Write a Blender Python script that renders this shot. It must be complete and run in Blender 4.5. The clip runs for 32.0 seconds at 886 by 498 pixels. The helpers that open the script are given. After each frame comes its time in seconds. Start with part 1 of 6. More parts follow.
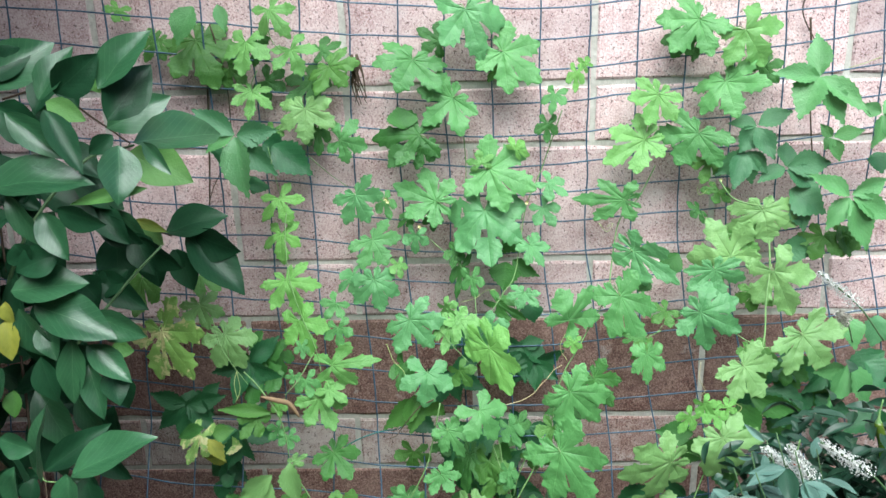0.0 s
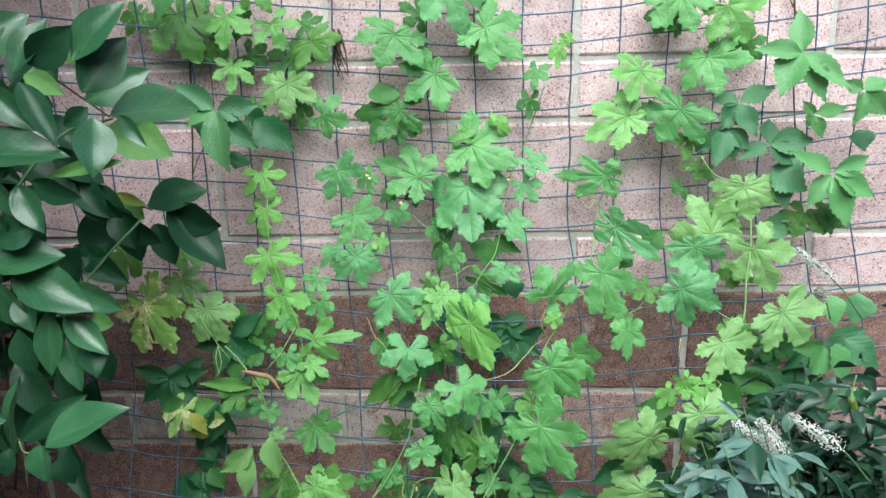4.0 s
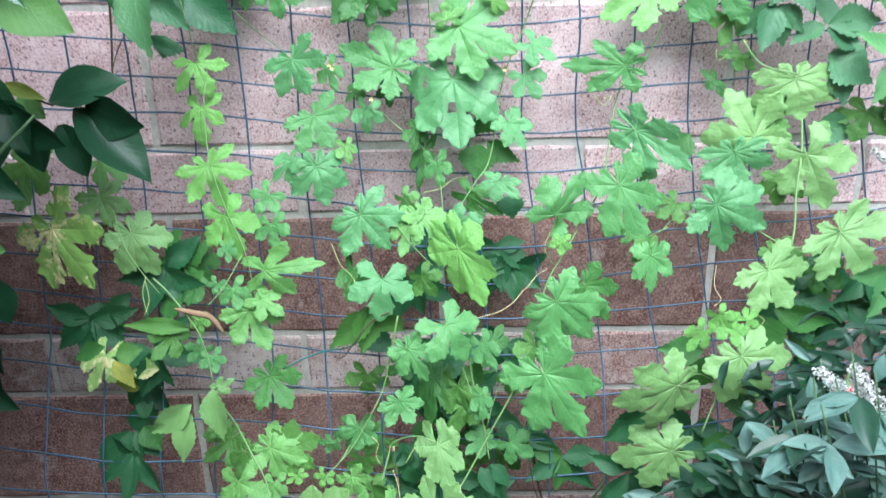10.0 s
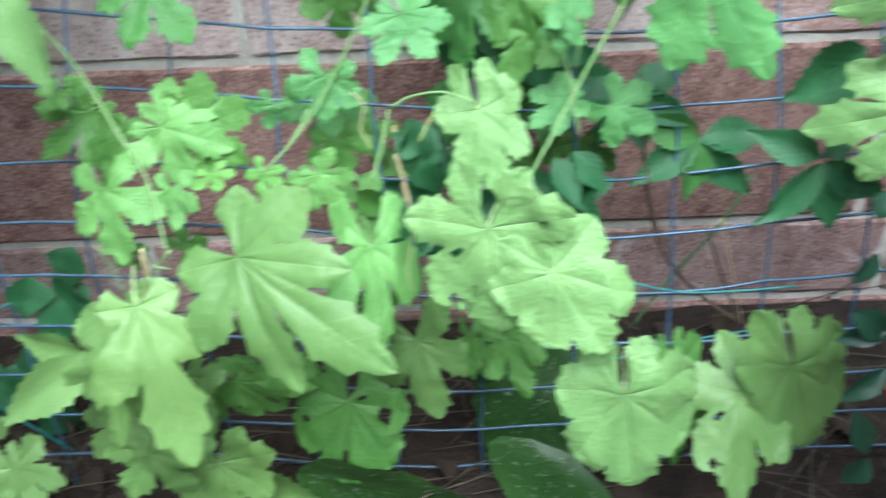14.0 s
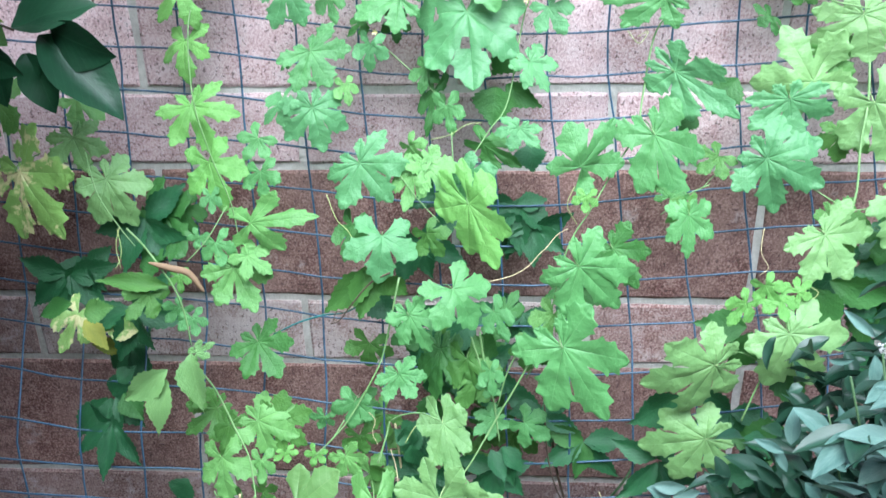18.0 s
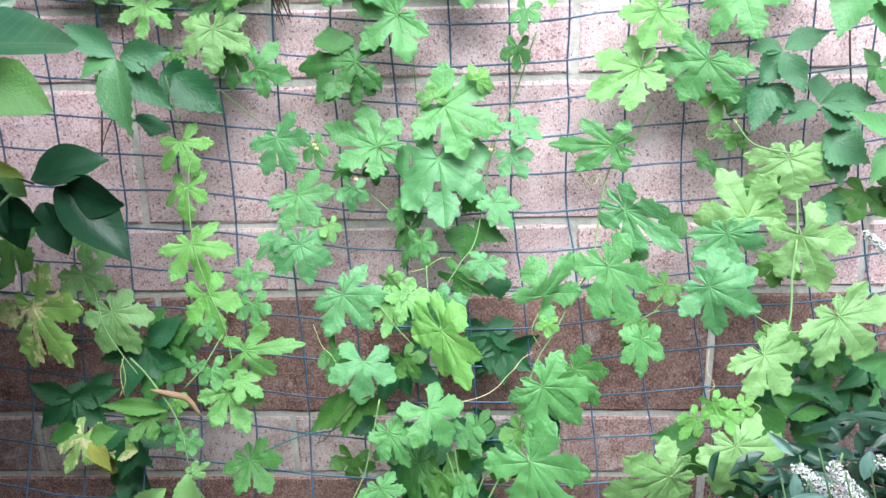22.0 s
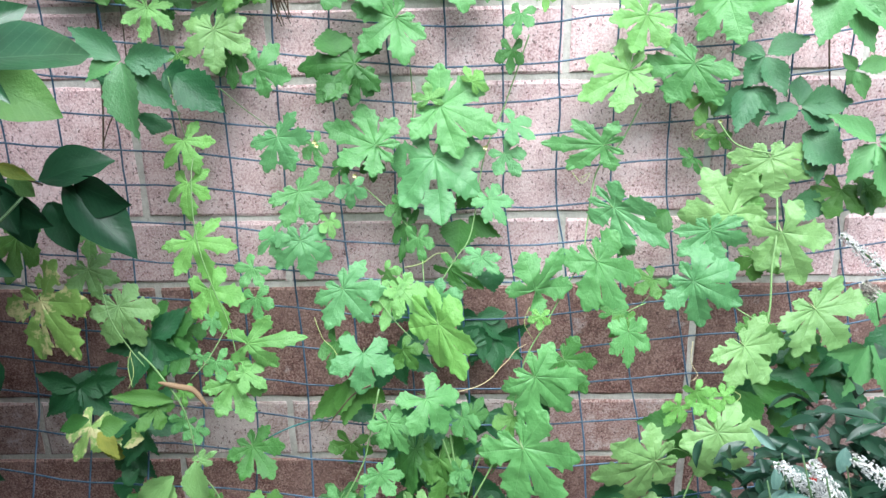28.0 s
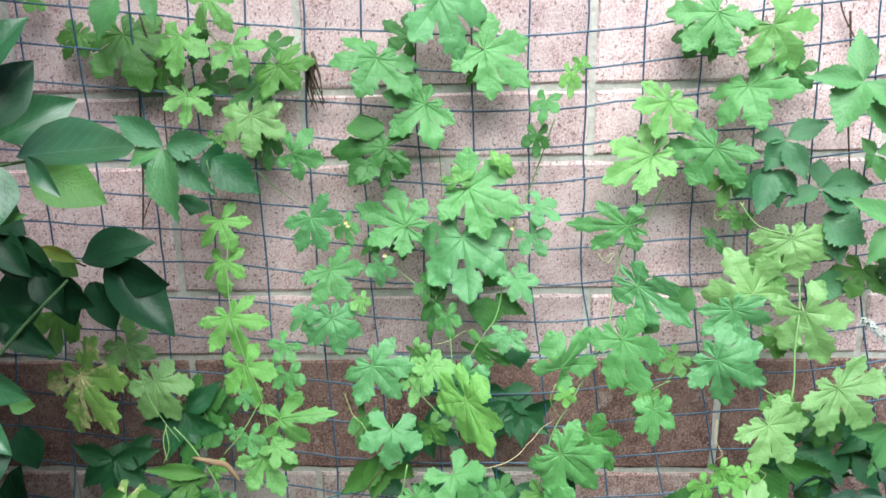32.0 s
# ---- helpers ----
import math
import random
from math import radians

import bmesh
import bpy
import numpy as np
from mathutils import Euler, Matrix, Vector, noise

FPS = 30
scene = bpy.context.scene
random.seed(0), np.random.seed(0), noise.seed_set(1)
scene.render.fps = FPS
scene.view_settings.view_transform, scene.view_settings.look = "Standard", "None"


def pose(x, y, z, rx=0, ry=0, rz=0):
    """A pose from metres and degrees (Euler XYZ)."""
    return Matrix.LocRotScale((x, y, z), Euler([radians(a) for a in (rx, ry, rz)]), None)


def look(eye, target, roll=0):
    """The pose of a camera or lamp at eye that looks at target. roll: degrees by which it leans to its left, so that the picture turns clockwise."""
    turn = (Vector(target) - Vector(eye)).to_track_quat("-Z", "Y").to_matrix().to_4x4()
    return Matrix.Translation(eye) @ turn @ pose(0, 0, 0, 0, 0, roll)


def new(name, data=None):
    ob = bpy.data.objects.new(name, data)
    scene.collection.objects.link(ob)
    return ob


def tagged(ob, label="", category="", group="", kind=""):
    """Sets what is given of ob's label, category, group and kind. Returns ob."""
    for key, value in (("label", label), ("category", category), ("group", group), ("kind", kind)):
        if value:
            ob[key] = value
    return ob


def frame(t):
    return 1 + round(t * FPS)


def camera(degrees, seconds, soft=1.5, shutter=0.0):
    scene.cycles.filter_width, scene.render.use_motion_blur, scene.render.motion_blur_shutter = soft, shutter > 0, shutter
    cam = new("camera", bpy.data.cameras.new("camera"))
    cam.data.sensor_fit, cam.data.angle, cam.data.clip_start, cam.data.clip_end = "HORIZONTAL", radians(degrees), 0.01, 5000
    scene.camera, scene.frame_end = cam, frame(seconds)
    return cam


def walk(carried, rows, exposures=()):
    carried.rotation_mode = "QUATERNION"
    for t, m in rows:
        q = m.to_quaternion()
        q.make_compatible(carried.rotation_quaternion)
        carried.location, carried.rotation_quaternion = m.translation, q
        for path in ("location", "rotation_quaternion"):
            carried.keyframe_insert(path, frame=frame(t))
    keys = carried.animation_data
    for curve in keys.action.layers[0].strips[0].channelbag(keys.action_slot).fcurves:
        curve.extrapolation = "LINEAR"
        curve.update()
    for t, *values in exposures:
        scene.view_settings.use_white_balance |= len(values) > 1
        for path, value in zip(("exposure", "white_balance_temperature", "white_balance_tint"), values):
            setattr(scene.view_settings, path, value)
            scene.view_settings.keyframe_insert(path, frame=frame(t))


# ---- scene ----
cam = camera(49.5, 32.0, 1.5, 0.5)
PATH = [
    (0, (-0.179, -1.573, 1.378), (-0.269, 0.311, 0.712), -1.9),
    (0.5, (-0.17, -1.576, 1.376), (-0.265, 0.303, 0.697), -2.4),
    (1, (-0.163, -1.579, 1.376), (-0.267, 0.3, 0.698), -2.3),
    (1.5, (-0.161, -1.576, 1.375), (-0.264, 0.3, 0.689), -2.3),
    (2, (-0.155, -1.578, 1.382), (-0.235, 0.3, 0.699), -1.7),
    (2.5, (-0.157, -1.581, 1.378), (-0.239, 0.292, 0.682), -1.7),
    (4.5, (-0.141, -1.57, 1.363), (-0.244, 0.299, 0.659), -1.9),
    (5, (-0.138, -1.521, 1.343), (-0.228, 0.362, 0.674), -2.7),
    (5.5, (-0.154, -1.481, 1.332), (-0.202, 0.398, 0.649), -2.3),
    (6, (-0.147, -1.455, 1.32), (-0.212, 0.412, 0.608), -2.9),
    (6.5, (-0.151, -1.425, 1.301), (-0.23, 0.416, 0.524), -3.9),
    (7, (-0.159, -1.352, 1.262), (-0.226, 0.486, 0.476), -3.7),
    (7.5, (-0.171, -1.302, 1.245), (-0.218, 0.527, 0.438), -2.6),
    (8, (-0.176, -1.338, 1.255), (-0.201, 0.517, 0.506), -0.8),
    (8.5, (-0.182, -1.34, 1.248), (-0.243, 0.503, 0.474), -1.4),
    (9, (-0.173, -1.338, 1.245), (-0.227, 0.501, 0.462), -1.6),
    (9.5, (-0.171, -1.336, 1.24), (-0.222, 0.495, 0.437), -1.6),
    (10, (-0.171, -1.32, 1.229), (-0.212, 0.504, 0.41), -1.4),
    (10.5, (-0.176, -1.23, 1.157), (-0.209, 0.549, 0.244), -2.2),
    (11, (-0.206, -1.101, 1.104), (-0.19, 0.631, 0.105), -3.0),
    (11.5, (-0.215, -1.021, 1.012), (-0.263, 0.666, -0.061), -2.9),
    (12, (-0.202, -0.919, 0.878), (-0.322, 0.75, -0.217), -4.1),
    (12.5, (-0.237, -0.863, 0.806), (-0.413, 0.78, -0.321), -4.7),
    (13, (-0.288, -0.858, 0.792), (-0.551, 0.756, -0.359), -4.9),
    (13.5, (-0.284, -0.854, 0.779), (-0.537, 0.735, -0.408), -6.0),
    (14, (-0.222, -0.851, 0.784), (-0.266, 0.757, -0.405), -3.0),
    (14.5, (-0.182, -0.865, 0.805), (-0.113, 0.763, -0.355), -1.8),
    (15, (-0.191, -0.908, 0.865), (-0.149, 0.745, -0.26), -1.9),
    (15.5, (-0.201, -0.986, 0.95), (-0.147, 0.677, -0.16), -1.2),
    (17.5, (-0.133, -1.179, 1.124), (-0.275, 0.602, 0.225), -1.4),
    (18, (-0.13, -1.201, 1.144), (-0.268, 0.601, 0.288), -1.4),
    (18.5, (-0.124, -1.223, 1.161), (-0.256, 0.601, 0.351), -1.3),
    (19, (-0.125, -1.234, 1.182), (-0.253, 0.598, 0.39), -1.6),
    (19.5, (-0.111, -1.243, 1.19), (-0.255, 0.593, 0.411), -2.0),
    (20, (-0.11, -1.259, 1.198), (-0.254, 0.593, 0.455), -2.2),
    (20.5, (-0.111, -1.269, 1.207), (-0.234, 0.591, 0.481), -1.7),
    (21, (-0.107, -1.274, 1.212), (-0.223, 0.587, 0.488), -1.8),
    (21.5, (-0.102, -1.282, 1.216), (-0.224, 0.589, 0.522), -1.9),
    (22, (-0.107, -1.29, 1.226), (-0.219, 0.589, 0.55), -1.8),
    (22.5, (-0.106, -1.3, 1.229), (-0.221, 0.584, 0.566), -1.7),
    (23, (-0.104, -1.307, 1.236), (-0.222, 0.581, 0.587), -1.8),
    (23.5, (-0.108, -1.314, 1.248), (-0.215, 0.578, 0.607), -1.5),
    (24, (-0.105, -1.319, 1.249), (-0.216, 0.579, 0.626), -1.6),
    (24.5, (-0.104, -1.321, 1.25), (-0.217, 0.577, 0.627), -1.8),
    (25, (-0.104, -1.316, 1.252), (-0.216, 0.575, 0.609), -1.7),
    (25.5, (-0.104, -1.321, 1.246), (-0.226, 0.55, 0.55), -2.2),
    (26, (-0.085, -1.321, 1.235), (-0.184, 0.537, 0.502), -2.7),
    (26.5, (-0.096, -1.327, 1.238), (-0.222, 0.538, 0.526), -2.5),
    (28.5, (-0.146, -1.317, 1.302), (-0.187, 0.532, 0.54), -1.0),
    (29, (-0.152, -1.319, 1.309), (-0.214, 0.534, 0.558), -1.2),
    (29.5, (-0.145, -1.324, 1.305), (-0.22, 0.535, 0.57), -1.5),
    (30, (-0.143, -1.331, 1.297), (-0.233, 0.531, 0.573), -1.5),
    (30.5, (-0.148, -1.328, 1.306), (-0.241, 0.53, 0.571), -1.5),
    (31, (-0.151, -1.332, 1.307), (-0.258, 0.534, 0.597), -1.6),
    (31.5, (-0.159, -1.336, 1.319), (-0.252, 0.539, 0.631), -1.3),
    (32, (-0.139, -1.336, 1.335), (-0.243, 0.55, 0.678), -1.6),
]
EXPOSURES = [(0.0, 1.17, 6290, 2), (4.5, 1.12, 6290, 2), (6.0, 1.16, 6260, 3), (7.0, 1.46, 5810, 10), (9.0, 1.48, 5870, 8), (10.5, 1.50, 5820, 9), (11.5, 1.72, 5800, 10), (12.5, 1.90, 5820, 8), (14.0, 1.84, 5870, 8), (15.5, 1.78, 5770, 10),
             (17.5, 1.70, 5670, 10), (19.0, 1.54, 5670, 8), (21.0, 1.56, 6070, 3), (22.0, 1.48, 6070, 10), (26.0, 1.38, 6120, 9), (29.0, 1.46, 6120, 9), (30.5, 1.42, 6120, 9), (32.0, 1.21, 6300, 3)]
walk(cam, [(t, look(eye, target, roll)) for t, eye, target, roll in PATH], EXPOSURES)

# ---- light ----
world = bpy.data.worlds.new("sky")
scene.world = world
world.use_nodes = True
wn = world.node_tree
sky = wn.nodes.new("ShaderNodeTexSky")
sky.sky_type, sky.sun_disc = "NISHITA", False
sky.sun_elevation, sky.sun_rotation = radians(58), radians(173)
sky.air_density, sky.dust_density = 1.0, 2.5
wn.links.new(sky.outputs[0], wn.nodes["Background"].inputs[0])
wn.nodes["Background"].inputs[1].default_value = 0.1
sun = new("sun", bpy.data.lights.new("sun", "SUN"))
sun.data.energy, sun.data.angle, sun.data.color = 3.8, radians(52), (0.96, 0.985, 1.0)
sun.matrix_world = look((0.12 * 6, -1.04 * 6, 1.67 * 6), (0, 0, 0))


# ---- materials ----
def shader(name, rough=0.6, spec=0.4):
    m = bpy.data.materials.new(name)
    m.use_nodes = True
    t = m.node_tree
    b = t.nodes["Principled BSDF"]
    b.inputs["Roughness"].default_value = rough
    b.inputs["Specular IOR Level"].default_value = spec
    return m, t, b


def node(t, kind, **values):
    n = t.nodes.new("ShaderNode" + kind)
    for k, v in values.items():
        n.inputs[k].default_value = v
    return n


def math_node(t, op, a, b=0.5):
    n = t.nodes.new("ShaderNodeMath")
    n.operation = op
    for i, v in enumerate((a, b)):
        if isinstance(v, (int, float)):
            n.inputs[i].default_value = v
        else:
            t.links.new(v, n.inputs[i])
    return n.outputs[0]


def grain(t, scale, detail=4, coords="Object", rough=0.55):
    c = t.nodes.new("ShaderNodeTexCoord")
    n = node(t, "TexNoise", Scale=scale, Detail=detail, Roughness=rough)
    t.links.new(c.outputs[coords], n.inputs["Vector"])
    return n.outputs["Fac"]


def ramp(t, fac, *stops):
    r = t.nodes.new("ShaderNodeValToRGB")
    e = r.color_ramp.elements
    while len(e) < len(stops):
        e.new(0.5)
    for k, (p, c) in zip(e, stops):
        k.position, k.color = p, (*c, 1) if len(c) == 3 else c
    t.links.new(fac, r.inputs[0])
    return r.outputs[0]


def blend(t, fac, a, b, how="MIX"):
    n = t.nodes.new("ShaderNodeMix")
    n.data_type, n.blend_type = "RGBA", how
    for i, v in ((0, fac), (6, a), (7, b)):
        if isinstance(v, (int, float)):
            n.inputs[i].default_value = v
        elif isinstance(v, tuple):
            n.inputs[i].default_value = (*v, 1)
        else:
            t.links.new(v, n.inputs[i])
    return n.outputs[2]


def bump(t, b, height, strength, distance):
    n = node(t, "Bump", Strength=strength, Distance=distance)
    t.links.new(height, n.inputs["Height"])
    t.links.new(n.outputs[0], b.inputs["Normal"])


def per_object(t):
    return t.nodes.new("ShaderNodeObjectInfo").outputs["Random"]


def block_material(name, dark, mid, pale, chalk):
    """Coarse masonry: mixed grit, small open pits, chalky bloom, a tone of its own for each block."""
    m, t, b = shader(name, 0.93, 0.15)
    world_xyz = t.nodes.new("ShaderNodeNewGeometry").outputs["Position"]
    fine = node(t, "TexNoise", Scale=300, Detail=3, Roughness=0.6)
    broad = node(t, "TexNoise", Scale=9, Detail=4, Roughness=0.6)
    bloom = node(t, "TexNoise", Scale=14, Detail=6, Roughness=0.75)
    pits = node(t, "TexNoise", Scale=185, Detail=2, Roughness=0.6)
    pits2 = node(t, "TexNoise", Scale=30, Detail=2)
    for n in (fine, broad, bloom, pits, pits2):
        t.links.new(world_xyz, n.inputs["Vector"])
    clots = node(t, "TexNoise", Scale=48, Detail=6, Roughness=0.65)
    t.links.new(world_xyz, clots.inputs["Vector"])
    mixed = math_node(t, "ADD", math_node(t, "MULTIPLY", fine.outputs["Fac"], 0.6), math_node(t, "MULTIPLY", clots.outputs["Fac"], 0.4))
    col = ramp(t, mixed, (0.4, dark), (0.49, mid), (0.58, pale))
    tone = math_node(t, "MULTIPLY_ADD", per_object(t), 0.45)
    tone.node.inputs[2].default_value = 0.78
    grey = t.nodes.new("ShaderNodeCombineColor")
    for i in range(3):
        t.links.new(tone, grey.inputs[i])
    col = blend(t, 1.0, col, grey.outputs[0], "MULTIPLY")
    col = blend(t, ramp(t, broad.outputs["Fac"], (0.35, (0, 0, 0)), (0.7, (0.55, 0.55, 0.55))), col, pale)
    col = blend(t, ramp(t, bloom.outputs["Fac"], (chalk, (0, 0, 0)), (chalk + 0.13, (0.75, 0.75, 0.75))), col, (0.66, 0.58, 0.56))
    hole = math_node(t, "LESS_THAN", pits.outputs["Fac"], 0.385)
    hole = math_node(t, "MULTIPLY", hole, math_node(t, "GREATER_THAN", pits2.outputs["Fac"], 0.42))
    col = blend(t, math_node(t, "MULTIPLY", hole, 0.72), col, (0.09, 0.055, 0.05))
    t.links.new(col, b.inputs["Base Color"])
    height = math_node(t, "SUBTRACT", fine.outputs["Fac"], math_node(t, "MULTIPLY", hole, 0.8))
    bump(t, b, height, 0.5, 0.003)
    return m


PINK = block_material("pale pink block", (0.36, 0.208, 0.206), (0.59, 0.41, 0.403), (0.71, 0.575, 0.572), 0.585)
RED = block_material("red block", (0.08, 0.04, 0.034), (0.19, 0.1, 0.085), (0.37, 0.245, 0.21), 0.6)
CHALKY = block_material("whitened rose block", (0.25, 0.145, 0.13), (0.43, 0.3, 0.275), (0.6, 0.5, 0.47), 0.45)
ROSE = block_material("mottled rose block", (0.14, 0.072, 0.063), (0.265, 0.16, 0.142), (0.42, 0.315, 0.29), 0.54)


def mottled(name, a, b_, scale, rough, bump_by=0.3, depth=0.002, spec=0.3, coords="Object"):
    m, t, b = shader(name, rough, spec)
    f = grain(t, scale, 6, coords)
    g = grain(t, scale * 7, 3, coords)
    col = ramp(t, f, (0.3, a), (0.7, b_))
    col = blend(t, 0.35, col, ramp(t, g, (0.35, a), (0.65, b_)))
    t.links.new(col, b.inputs["Base Color"])
    bump(t, b, g, bump_by, depth)
    return m


MORTAR = mottled("mortar", (0.38, 0.36, 0.32), (0.63, 0.61, 0.56), 22, 0.95, 0.6, 0.003)
SOIL = mottled("soil", (0.01, 0.007, 0.005), (0.04, 0.028, 0.02), 25, 1.0, 1.0, 0.01)
LITTER = mottled("straw", (0.02, 0.018, 0.012), (0.11, 0.095, 0.065), 30, 0.8)
BARK = mottled("bark", (0.035, 0.024, 0.016), (0.11, 0.075, 0.05), 60, 0.85, 0.6)
WIRE = mottled("coated wire", (0.02, 0.05, 0.085), (0.045, 0.11, 0.18), 40, 0.35, 0.1, 0.0005, 0.5)
CABLE = mottled("teal cord", (0.012, 0.09, 0.09), (0.03, 0.17, 0.165), 60, 0.5)


def soft(t, value, high):
    """1 where the value is 0, falling to 0 at high."""
    n = t.nodes.new("ShaderNodeMath")
    n.operation, n.use_clamp = "DIVIDE", True
    t.links.new(value, n.inputs[0])
    if isinstance(high, float):
        n.inputs[1].default_value = high
    else:
        t.links.new(high, n.inputs[1])
    return math_node(t, "SUBTRACT", 1.0, math_node(t, "POWER", n.outputs[0], 0.7))


def leaf_material(name, dark, mid, vein, rough, vein_w=0.011, rib=7.0, glow=0.25, spots=0.0, spot=(0.6, 0.62, 0.5), quilt=0.42, ribs=0.2, gloss=0.45, midrib=0.26, spot_size=24.0):
    """Leaf blade: midribs and side ribs from the blade's own coordinates, patchy green, light that passes through."""
    m, t, b = shader(name, rough, gloss)
    uv = t.nodes.new("ShaderNodeUVMap")
    sep = t.nodes.new("ShaderNodeSeparateXYZ")
    t.links.new(uv.outputs[0], sep.inputs[0])
    across = math_node(t, "ABSOLUTE", sep.outputs[0])
    along = sep.outputs[1]
    taper = math_node(t, "MULTIPLY_ADD", along, -0.6)
    taper.node.inputs[2].default_value = 1.0
    main = soft(t, across, math_node(t, "MULTIPLY", taper, vein_w * 1.2))
    slant = math_node(t, "SUBTRACT", along, math_node(t, "MULTIPLY", across, 0.9))
    saw = math_node(t, "ABSOLUTE", math_node(t, "SUBTRACT", math_node(t, "FRACT", math_node(t, "MULTIPLY", slant, rib)), 0.5))
    side = soft(t, math_node(t, "SUBTRACT", 0.5, saw), 0.1)
    patch = grain(t, 3.2, 5)
    tiny = grain(t, 26, 3)
    wave = math_node(t, "MULTIPLY", saw, 0.25)
    tone = math_node(t, "ADD", math_node(t, "MULTIPLY", patch, 0.8), math_node(t, "MULTIPLY", per_object(t), 0.35))
    col = ramp(t, tone, (0.3, dark), (0.85, mid))
    col = blend(t, math_node(t, "MULTIPLY", tiny, 0.35), col, dark)
    col = blend(t, math_node(t, "MULTIPLY", side, ribs), col, vein)
    col = blend(t, math_node(t, "MULTIPLY", main, midrib), col, vein)
    if spots:
        s = node(t, "TexNoise", Scale=spot_size, Detail=5.0, Roughness=0.65)
        t.links.new(t.nodes.new("ShaderNodeTexCoord").outputs["Object"], s.inputs["Vector"])
        col = blend(t, ramp(t, s.outputs["Fac"], (spots, (0, 0, 0)), (spots + 0.05, (1, 1, 1))), col, spot)
    t.links.new(col, b.inputs["Base Color"])
    height = math_node(t, "SUBTRACT", math_node(t, "ADD", math_node(t, "MULTIPLY", tiny, 0.7), wave), math_node(t, "MULTIPLY", main, 0.25))
    bump(t, b, height, quilt, 0.004)
    back = node(t, "BsdfTranslucent")
    t.links.new(blend(t, 0.5, col, vein), back.inputs[0])
    mix = node(t, "MixShader", Fac=glow)
    t.links.new(b.outputs[0], mix.inputs[1])
    t.links.new(back.outputs[0], mix.inputs[2])
    t.links.new(mix.outputs[0], t.nodes["Material Output"].inputs[0])
    return m


